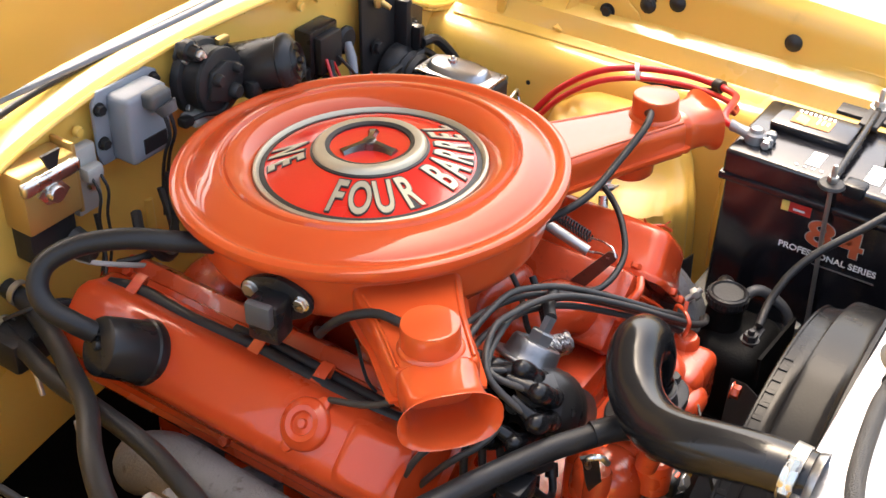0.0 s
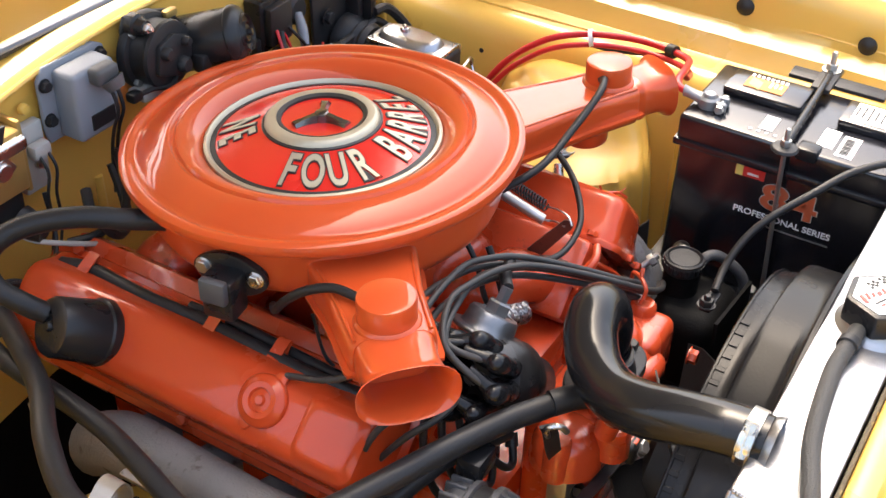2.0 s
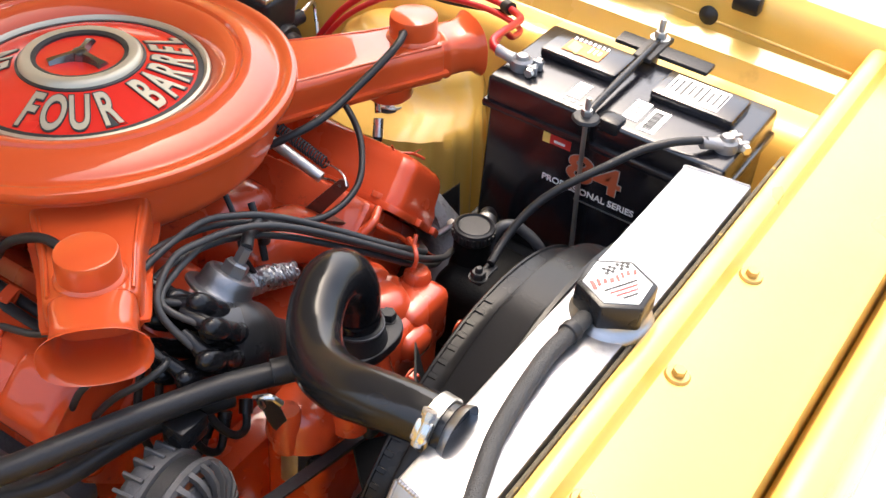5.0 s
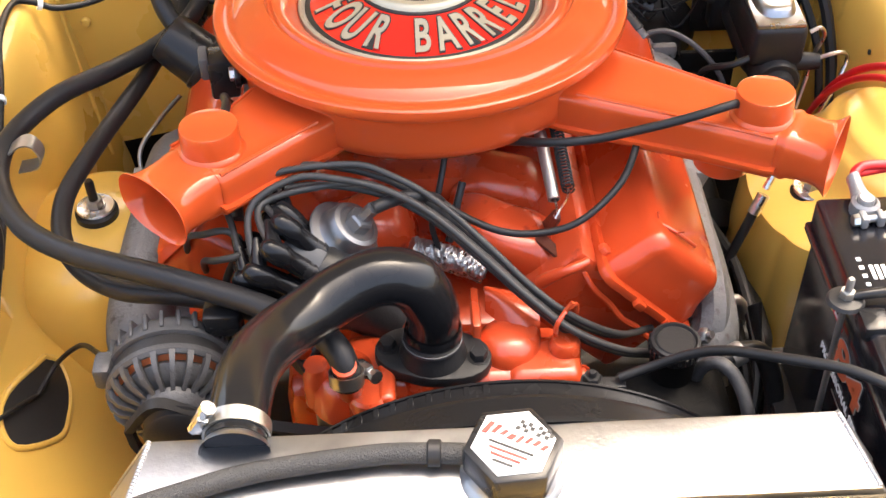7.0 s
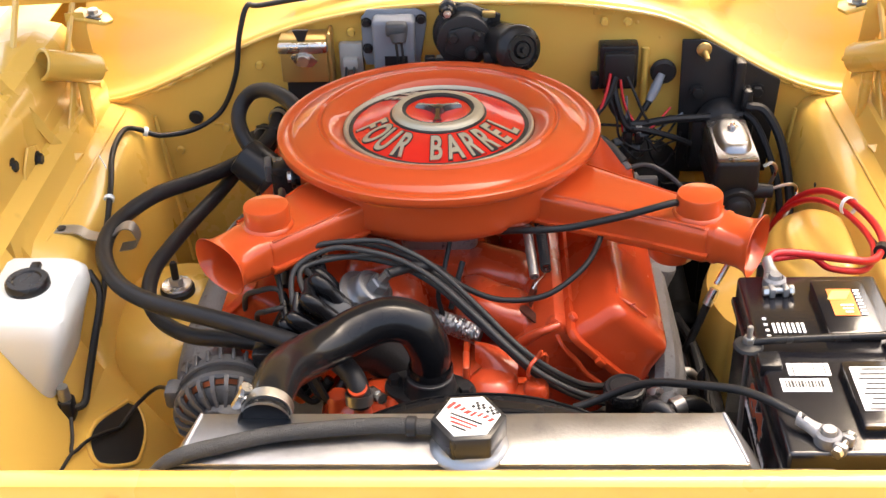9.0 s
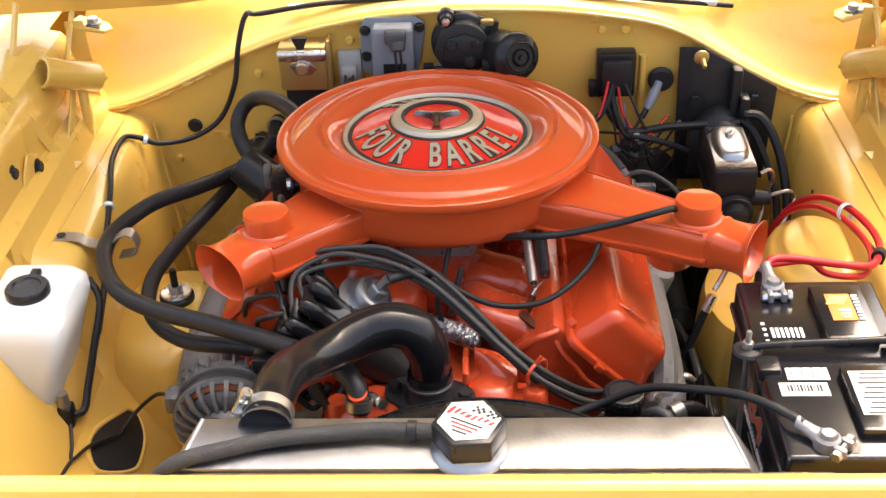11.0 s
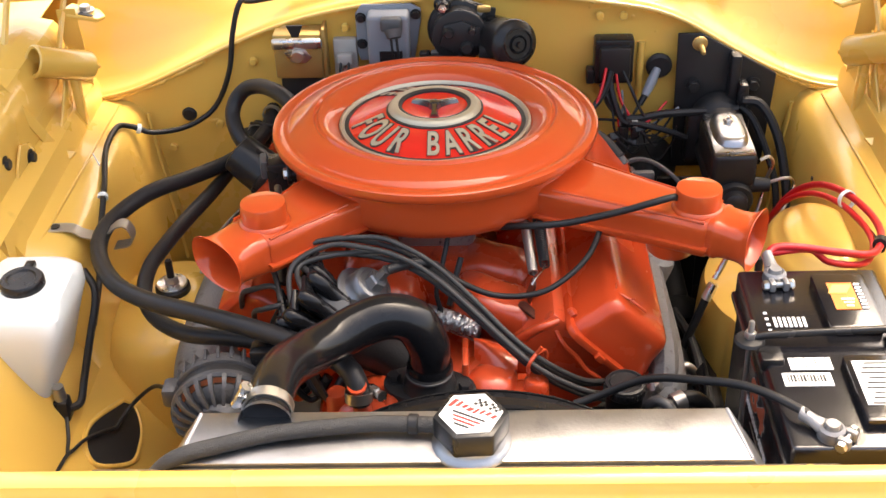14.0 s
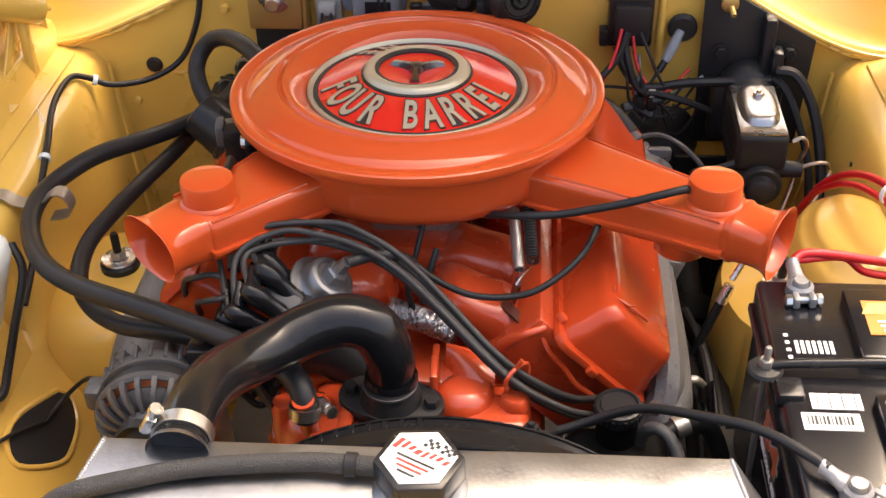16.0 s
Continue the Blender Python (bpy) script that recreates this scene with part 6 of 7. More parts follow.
for x, z in ((-0.068, 0.952), (-0.150, 0.906), (-0.150, 0.948)):
    part("bolt", hexnut((x, 0.272, z), (0, -1, 0), 0.0065, 0.006, 0, 0.008), BLACK_SATIN, ecu)
nudge(ecu, -0.005, 0.0, 0.006)

wm = thing("wiper_motor", (0.02, 0.27, 0.93), "black wiper motor with a round end cover", "wiper motor")
part("mount_plate", prism([(-0.036, -0.040), (0.018, -0.044), (0.040, -0.016), (0.046, 0.024), (0.0, 0.040), (-0.036, 0.046), (-0.044, 0.030)], 0.006, Matrix.Translation((0.010, 0.262, 0.930)) @ Matrix.Rotation(radians(90), 4, "X"), 0.002), BLACK_SATIN, wm)
WG = axis((0.000, 0.266, 0.925), (0.05, -1, 0.05))
part("gear_case", lathe([(0, 0.040), (0.036, 0.040), (0.0395, 0.0385), (0.0405, 0.034), (0.0385, 0.031), (0.0385, 0.012), (0.044, 0.010), (0.046, 0.006), (0.046, 0.0), (0, 0.0)], 44, WG), BLACK_SATIN, wm)
part("case_rib", prism([(-0.030, -0.012), (0.006, -0.028), (0.032, -0.010), (0.030, 0.014), (0.004, 0.026), (-0.022, 0.020)], 0.008, WG @ Matrix.Translation((0, 0, 0.046)), 0.0025), BLACK_SATIN, wm)
for x, y, r in ((-0.016, 0.010, 0.008), (0.010, -0.014, 0.010), (0.018, 0.012, 0.006)):
    part("case_boss", lathe([(0, 0.010), (r * 0.7, 0.010), (r, 0.006), (r, 0.0), (0, 0.0)], 20, WG @ Matrix.Translation((x, y, 0.045))), BLACK_SATIN, wm)
for k in range(4):
    a = radians(40 + 90 * k)
    part("case_screw", hexnut(WG @ Vector((0.041 * math.cos(a), 0.041 * math.sin(a), 0.010)), WG.to_3x3() @ Vector((0, 0, 1)), 0.005, 0.006), ZINC, wm)
WD = Vector((0.044, -0.088, 0.026)).normalized()
WA = axis((0.042, 0.272, 0.907), WD)
part("motor_can", lathe([(0, 0.103), (0.010, 0.103), (0.011, 0.101), (0.024, 0.101), (0.027, 0.098), (0.0325, 0.095), (0.0350, 0.090), (0.0350, 0.086), (0.033, 0.084), (0.033, 0.006), (0.030, 0.0), (0, 0.0)], 44, WA), BLACK, wm)
for r in (0.011, 0.020):
    part("end_ring", lathe([(r, 0.1005), (r + 0.0015, 0.1045), (r + 0.003, 0.1005)], 36, WA), BLACK, wm)
part("end_stub", lathe([(0, 0.109), (0.004, 0.109), (0.0045, 0.107), (0.0045, 0.100), (0, 0.100)], 16, WA), BLACK, wm)
part("brush_clip", box((0.030, 0.205, 0.895), (0.046, 0.222, 0.918), 0.003), BLACK_SATIN, wm)
part("gold_tab", box((0.028, 0.252, 0.952), (0.048, 0.262, 0.962), 0.003), GOLD, wm, "brass coloured bracket tab")
part("stud", lathe([(0, 0.022), (0.008, 0.022), (0.010, 0.012), (0.013, 0.010), (0.013, 0.0), (0, 0.0)], 24, axis((-0.022, 0.258, 0.968), (0, -1, 0))), BLACK, wm)
part("stud_nut", hexnut((-0.022, 0.237, 0.968), (0, -1, 0), 0.006, 0.006, 0.003), STEEL, wm)
part("terminal_strip", box((-0.042, 0.232, 0.882), (0.016, 0.258, 0.894), 0.003), GREY_LIGHT, wm, "pale terminal strip")
part("lead", tube([(-0.045, 0.240, 0.892), (-0.03, 0.228, 0.898), (-0.008, 0.222, 0.894), (0.01, 0.226, 0.905), (0.02, 0.235, 0.915)], 0.003, 8, 5), RUBBER, wm)
part("lead_plug", box((-0.058, 0.232, 0.888), (-0.042, 0.246, 0.900), 0.003), BLACK, wm)
nudge(wm, -0.010, 0.002, 0.013)

rl = thing("bulkhead_connector", (0.225, 0.28, 0.85), "square black bulkhead wiring connector", "connector")
part("frame", box((0.193, 0.262, 0.842), (0.252, 0.290, 0.914), 0.004, 2), BLACK, rl)
part("socket", box((0.200, 0.250, 0.852), (0.246, 0.264, 0.906), 0.004, 2), BLACK_SATIN, rl)
part("side_ear", box((0.182, 0.262, 0.842), (0.194, 0.282, 0.866), 0.003, 2), BLACK, rl)
gr = thing("firewall_grommet", (0.293, 0.285, 0.86), "round black rubber grommet with a grey plug", "grommet")
part("disc", lathe([(0, 0.008), (0.016, 0.008), (0.020, 0.004), (0.020, 0.0), (0, 0.0)], 32, axis((0.293, 0.284, 0.862), (0, -1, 0))), RUBBER, gr)
part("plug", tube([(0.290, 0.276, 0.860), (0.280, 0.262, 0.844), (0.270, 0.250, 0.828)], 0.007, 12, 3, radii=[0.006, 0.008, 0.006]), GREY_PLATE, gr)
part("plug_tip", tube([(0.270, 0.250, 0.828), (0.262, 0.244, 0.816)], 0.005, 10, 2), BLACK, gr)

bp = thing("brake_support_plate", (0.39, 0.28, 0.69), "black steel brake pedal support plate on the firewall", "plate")
part("plate", prism([(0.317, 0.918), (0.352, 0.918), (0.470, 0.850), (0.464, 0.690), (0.322, 0.690)], 0.006, Matrix(((1, 0, 0, 0), (0, 0, -1, 0.272), (0, 1, 0, 0), (0, 0, 0, 1))), 0.002), BLACK_SATIN, bp)
part("ridge", box((0.396, 0.250, 0.800), (0.412, 0.274, 0.890), 0.005, 2), BLACK_SATIN, bp)
part("ridge_cap", box((0.408, 0.235, 0.795), (0.424, 0.262, 0.850), 0.006, 2), BLACK, bp)
part("stud_washer", lathe([(0, 0.006), (0.006, 0.006), (0.011, 0.003), (0.0115, 0), (0, 0)], 28, axis((0.349, 0.266, 0.905), (0, -1, 0))), GOLD, bp)
part("stud", lathe([(0, 0.016), (0.0034, 0.016), (0.0038, 0.014), (0.0045, 0), (0, 0)], 14, axis((0.350, 0.262, 0.903), (0.15, -0.9, -0.4))), GOLD, bp)
for x, z in ((0.345, 0.835), (0.435, 0.835), (0.345, 0.72)):
    part("bolt", hexnut((x, 0.266, z), (0, -1, 0), 0.009, 0.007, 0, 0.012), BLACK_SATIN, bp)
part("boot", lathe([(0, 0.05), (0.03, 0.05), (0.034, 0.042), (0.030, 0.036), (0.036, 0.030), (0.031, 0.024), (0.038, 0.016), (0.040, 0.0), (0, 0.0)], 32, axis((0.385, 0.266, 0.785), (0, -1, 0))), RUBBER, bp)

mc = thing("master_cylinder", (0.38, 0.15, 0.75), "black brake master cylinder with a clipped silver lid", "master cylinder")
part("reservoir", box((0.348, 0.085, 0.762), (0.412, 0.208, 0.815), 0.008, 3), BLACK_SATIN, mc)
part("lid", box((0.350, 0.088, 0.812), (0.409, 0.206, 0.8195), 0.003, 2), LID_TIN, mc, "dull silver stamped lid")
dome = []
for zz, gr in ((0.8185, 0.003), (0.8215, 0.001), (0.8265, -0.0015), (0.8290, -0.005), (0.8295, -0.010)):
    dome.append([(0.380 + (0.023 + gr) * math.copysign(abs(math.cos(t)) ** 0.6, math.cos(t)), 0.150 + (0.046 + gr) * math.copysign(abs(math.sin(t)) ** 0.75, math.sin(t)), zz) for t in [2 * math.pi * k / 36 for k in range(36)]])
part("lid_dome", loft(dome), LID_TIN, mc)
part("lid_bolt", hexnut((0.380, 0.160, 0.829), (0, 0, 1), 0.007, 0.006, 0.002, 0.009), STEEL, mc)
part("bore", lathe([(0, 0.0), (0.026, 0.0), (0.028, 0.004), (0.028, 0.05), (0.032, 0.06), (0.032, 0.17), (0, 0.17)], 32, axis((0.382, 0.075, 0.745), (0, 1, 0))), BLACK_SATIN, mc)
part("end_plug", lathe([(0, 0.016), (0.013, 0.016), (0.018, 0.012), (0.020, 0.0), (0, 0.0)], 24, axis((0.382, 0.076, 0.745), (0, -1, 0))), BLACK_SATIN, mc)
part("outlet", lathe([(0, 0.03), (0.010, 0.03), (0.012, 0.0), (0, 0)], 12, axis((0.405, 0.10, 0.760), (1, -0.1, 0))), BLACK_SATIN, mc)
part("flange", box((0.335, 0.235, 0.715), (0.43, 0.262, 0.80), 0.008), BLACK_SATIN, mc)
bl = thing("brake_line", (0.44, 0.1, 0.70), "bent bare steel brake lines", "pipe")
part("line", tube([(0.418, 0.10, 0.800), (0.430, 0.102, 0.804), (0.438, 0.105, 0.790), (0.432, 0.11, 0.76), (0.428, 0.105, 0.735), (0.408, 0.075, 0.68), (0.395, 0.06, 0.62)], 0.0026, 8, 6), STEEL, bl)
part("line", tube([(0.430, 0.098, 0.762), (0.452, 0.098, 0.770), (0.468, 0.102, 0.766), (0.470, 0.10, 0.752), (0.450, 0.078, 0.72), (0.418, 0.05, 0.67), (0.40, 0.03, 0.60)], 0.0026, 8, 6), STEEL, bl)


def wire(points, r, label="thin black wire along the firewall", mat=None):
    w = thing("firewall_wire", points[len(points) // 2], label, "wire", "firewall wiring")
    part("lead", tube(points, r, 8, 6), mat or RUBBER, w)


wire([(0.205, 0.25, 0.85), (0.218, 0.238, 0.82), (0.245, 0.230, 0.80), (0.30, 0.232, 0.806), (0.36, 0.238, 0.806), (0.41, 0.232, 0.812)], 0.0062, "black wiring harness across the firewall")
wire([(0.215, 0.25, 0.86), (0.222, 0.235, 0.83), (0.236, 0.225, 0.80), (0.262, 0.222, 0.795), (0.30, 0.225, 0.782), (0.335, 0.23, 0.765)], 0.005, "black wiring harness across the firewall")
wire([(0.235, 0.25, 0.87), (0.248, 0.235, 0.845), (0.262, 0.228, 0.815), (0.275, 0.228, 0.80), (0.30, 0.235, 0.80)], 0.0022)
wire([(0.210, 0.25, 0.875), (0.203, 0.235, 0.85), (0.19, 0.22, 0.82), (0.165, 0.20, 0.79)], 0.0024, "thin red firewall wire", RED_WIRE)
wire([(0.225, 0.25, 0.865), (0.232, 0.236, 0.83), (0.245, 0.226, 0.808)], 0.0022, "thin red firewall wire", RED_WIRE)
wire([(0.218, 0.25, 0.87), (0.206, 0.236, 0.84), (0.178, 0.215, 0.812), (0.15, 0.2, 0.785)], 0.005, "black wiring harness dropping behind the engine")
wire([(0.270, 0.24, 0.77), (0.278, 0.236, 0.74), (0.295, 0.234, 0.725), (0.315, 0.236, 0.755), (0.32, 0.24, 0.78)], 0.0018)
wire([(0.262, 0.244, 0.816), (0.25, 0.235, 0.80), (0.235, 0.228, 0.79)], 0.0025)
wire([(0.15, 0.23, 0.79), (0.19, 0.235, 0.797), (0.25, 0.23, 0.795)], 0.0022)
wire([(0.415, 0.235, 0.825), (0.440, 0.228, 0.822), (0.462, 0.21, 0.79), (0.476, 0.185, 0.74), (0.480, 0.15, 0.68), (0.46, 0.10, 0.62)], 0.0075, "thick black harness running down the fender")
wire([(0.412, 0.235, 0.815), (0.430, 0.225, 0.80), (0.448, 0.20, 0.765), (0.462, 0.17, 0.72), (0.466, 0.14, 0.66)], 0.0055, "black harness running down the fender")
cn = thing("wire_junction", (0.25, 0.235, 0.78), "cluster of small black wire connectors", "connector")
for k, (x, z, w, h) in enumerate(((0.238, 0.778, 0.016, 0.022), (0.255, 0.780, 0.014, 0.018), (0.268, 0.790, 0.022, 0.012), (0.247, 0.795, 0.012, 0.010))):
    part("plug", box((x - w / 2, 0.222 - 0.004 * (k % 2), z - h / 2), (x + w / 2, 0.24, z + h / 2), 0.003), BLACK, cn)
part("pale_tag", box((0.249, 0.219, 0.790), (0.258, 0.2225, 0.802), 0.001), GREY_LIGHT, cn)
tr = thing("transmission_hose", (0.20, 0.15, 0.80), "ribbed black hose end behind the air cleaner", "hose")
part("hose_wall", tube([(0.150, 0.16, 0.80), (0.178, 0.165, 0.81), (0.200, 0.160, 0.80), (0.222, 0.140, 0.782)], 0.0115, 14, 5), RUBBER, tr)
part("end_ring", tube([(0.222, 0.140, 0.782), (0.229, 0.133, 0.775)], 0.0095, 14, 2), DARK_CAST, tr)
kd = thing("kickdown_rod", (0.27, 0.12, 0.76), "bent grey rod behind the snorkel", "rod")
part("rod", tube([(0.22, 0.15, 0.765), (0.26, 0.155, 0.772), (0.30, 0.14, 0.755), (0.33, 0.115, 0.72), (0.335, 0.10, 0.66)], 0.0036, 8, 6), DARK_CAST, kd)
bo = thing("steering_column_boot", (0.27, 0.24, 0.66), "black rubber boot low on the firewall", "boot")
part("boot_cone", lathe([(0, 0.07), (0.022, 0.07), (0.030, 0.055), (0.034, 0.03), (0.050, 0.012), (0.058, 0.0), (0, 0.0)], 32, axis((0.275, 0.285, 0.685), (0, -1, 0.1))), RUBBER, bo)

# small plugs and pressed dimples on the firewall
pl = thing("rubber_plug", (-0.437, 0.288, 0.79), "black rubber body plug in the firewall", "plug")
part("plug_disc", lathe([(0, 0.006), (0.009, 0.006), (0.0115, 0.003), (0.012, 0.0), (0, 0.0)], 24, axis((-0.437, 0.287, 0.792), (0, -1, 0))), RUBBER, pl)
for x, z in ((-0.325, 0.882), (-0.180, 0.935), (-0.47, 0.735), (0.20, 0.945), (0.235, 0.945), (-0.39, 0.775)):
    part("firewall_stud", lathe([(0, 0.007), (0.005, 0.0065), (0.0065, 0.004), (0.0065, 0), (0, 0)], 16, axis((x, 0.284, z), (0, -1, 0))), YELLOW, car)
for x, z0, z1 in ((0.265, 0.80, 0.90), (0.285, 0.64, 0.76), (-0.09, 0.66, 0.80)):
    part("firewall_bead", tube([(x, 0.288, z0), (x, 0.286, (z0 + z1) / 2), (x, 0.288, z1)], 0.006, 10, 4), YELLOW, car)
part("cowl_seam", tube([(x, 0.279, smooth_arch(x) + 0.006) for x in span(-0.59, 0.59, 28)], 0.0035, 8, 2), YELLOW, car)

# ---- fender shelves ----
fc = thing("fender_cable", (-0.51, 0.05, 0.80), "thin black cable running from the cowl along the fender", "cable")
part("sheath", tube([(0.40, 0.330, 0.960), (0.34, 0.315, 0.972), (0.2, 0.309, 0.988), (0.0, 0.309, 0.992), (-0.2, 0.309, 0.985), (-0.315, 0.302, 0.972), (-0.335, 0.290, 0.975), (-0.350, 0.278, 0.93), (-0.362, 0.272, 0.87), (-0.392, 0.272, 0.81),
                     (-0.432, 0.243, 0.793), (-0.479, 0.218, 0.797), (-0.507, 0.210, 0.812), (-0.524, 0.190, 0.822), (-0.524, 0.123, 0.821), (-0.508, 0.045, 0.812), (-0.503, 0.0, 0.795), (-0.497, -0.05, 0.78), (-0.49, -0.10, 0.75), (-0.488, -0.16, 0.72)],
                    0.0042, 10, 6), RUBBER, fc)
for p, d in (((-0.499, 0.214, 0.806), (-1, -0.3, 0.4)), ((-0.506, 0.022, 0.804), (0.1, -1, -0.3))):
    part("zip_tie", lathe([(0.005, -0.003), (0.0075, -0.003), (0.0075, 0.003), (0.005, 0.003), (0.005, -0.003)], 18, axis(p, d)), WHITE_PLASTIC, fc, "white zip tie")
for p in ((-0.06, 0.309, 0.993), (0.215, 0.309, 0.989), (-0.26, 0.309, 0.980), (0.36, 0.318, 0.972)):
    part("cable_clip", box((p[0] - 0.014, p[1] - 0.004, p[2] - 0.006), (p[0] + 0.014, p[1] + 0.005, p[2] + 0.003), 0.002), WHITE_PLASTIC, fc, "white cable clip")
part("zip_tail", sheet(lambda u, v: (-0.520 - 0.014 * u, 0.072 + 0.022 * u, 0.824 + 0.003 * v + 0.006 * u), span(0, 1, 4), span(0, 1, 2), 0.001), WHITE_PLASTIC, fc, "clear zip tie tail")

sp = thing("hose_strap", (-0.50, -0.077, 0.81), "bent dull metal hose strap on the fender shelf", "bracket")
path = spline([(-0.556, -0.080, 0.8205), (-0.520, -0.080, 0.8205), (-0.506, -0.080, 0.812), (-0.490, -0.080, 0.809), (-0.472, -0.080, 0.815), (-0.456, -0.080, 0.826), (-0.444, -0.080, 0.824), (-0.438, -0.080, 0.808), (-0.444, -0.080, 0.795), (-0.465, -0.080, 0.790)], 5)
part("strap", sheet(lambda u, v: path[int(round(u))] + Vector((0, 0.020 * (v - 0.5), 0)), list(range(len(path))), span(0, 1, 3), 0.0018), ZINC, sp)
part("strap_hole", lathe([(0, 0.0006), (0.006, 0.0006), (0.006, 0), (0, 0)], 20, Matrix.Translation((-0.540, -0.080, 0.8222))), INK, sp)

wb = thing("washer_bottle", (-0.56, -0.27, 0.60), "white translucent plastic washer fluid bottle", "bottle")
secs = []
for z, x1, ya, yb, sq in ((0.656, -0.536, -0.272, -0.165, 5), (0.661, -0.524, -0.286, -0.160, 5), (0.69, -0.516, -0.296, -0.158, 6), (0.76, -0.493, -0.304, -0.158, 7), (0.806, -0.476, -0.306, -0.160, 7), (0.826, -0.474, -0.303, -0.164, 6), (0.836, -0.480, -0.297, -0.170, 5), (0.841, -0.496, -0.282, -0.186, 4)):
    x0 = -0.60
    secs.append([((x0 + x1) / 2 + (x1 - x0) / 2 * math.copysign(abs(math.cos(t)) ** (2 / sq), math.cos(t)), (ya + yb) / 2 + (yb - ya) / 2 * math.copysign(abs(math.sin(t)) ** (2 / sq), math.sin(t)), z) for t in [2 * math.pi * (k + 0.5) / 40 for k in range(40)]])
part("bottle", loft(secs), WHITE_PLASTIC, wb)
wc = Matrix.Translation((-0.530, -0.238, 0.8405))
part("cap", lathe([(0, 0.010), (0.016, 0.010), (0.018, 0.012), (0.024, 0.012), (0.0265, 0.009), (0.0265, 0.0), (0, 0.0)], 40, wc), BLACK, wb, "dark blue-black snap cap")
part("cap_tab", box((-0.536, -0.215, 0.843), (-0.524, -0.198, 0.851), 0.002), BLACK, wb)
part("pump", box((-0.512, -0.292, 0.668), (-0.492, -0.270, 0.700), 0.005), BLACK, wb, "small black pump at the foot")
part("pump_fitting", lathe([(0, 0.02), (0.007, 0.02), (0.008, 0), (0, 0)], 12, Matrix.Translation((-0.502, -0.281, 0.699))), ZINC, wb)
wt = thing("washer_tube", (-0.46, -0.3, 0.72), "thin black washer tubing and wire", "tube")
part("hose_wall", tube([(-0.494, -0.28, 0.682), (-0.484, -0.268, 0.682), (-0.482, -0.245, 0.700), (-0.474, -0.22, 0.74), (-0.468, -0.18, 0.785), (-0.488, -0.15, 0.80)], 0.005, 8, 5), RUBBER, wt)
part("wire", tube([(-0.498, -0.285, 0.680), (-0.491, -0.312, 0.664), (-0.486, -0.334, 0.658), (-0.476, -0.306, 0.652), (-0.466, -0.280, 0.640), (-0.455, -0.250, 0.622)], 0.0024, 8, 5), RUBBER, wt)
part("wire", tube([(-0.492, -0.400, 0.664), (-0.488, -0.352, 0.660), (-0.486, -0.334, 0.658)], 0.0024, 8, 5), RUBBER, wt)
part("wire", tube([(-0.455, -0.250, 0.622), (-0.440, -0.215, 0.630), (-0.405, -0.225, 0.668), (-0.372, -0.270, 0.705), (-0.345, -0.315, 0.735)], 0.0028, 8, 5), RUBBER, wt)

# the opening in the apron beside the alternator
SLOPE = Matrix(((0, 0.625, 0.781, -0.490), (-1, 0, 0, 0), (0, -0.781, 0.625, 0.655), (0, 0, 0, 1)))
ho = [(0.194, 0.047), (0.190, 0.066), (0.215, 0.086), (0.250, 0.092), (0.282, 0.086), (0.319, 0.042), (0.300, 0.017), (0.261, 0.017)]
part("apron_opening", prism(ho, 0.006, SLOPE @ Matrix.Translation((0, 0, 0.002))), INK, car, "dark opening through the apron")
part("opening_flange", tube([SLOPE @ Vector((y, d, 0.001)) for y, d in ho + ho[:1]], 0.0035, 8, 4), YELLOW, car)

# ---- hood hinges ----


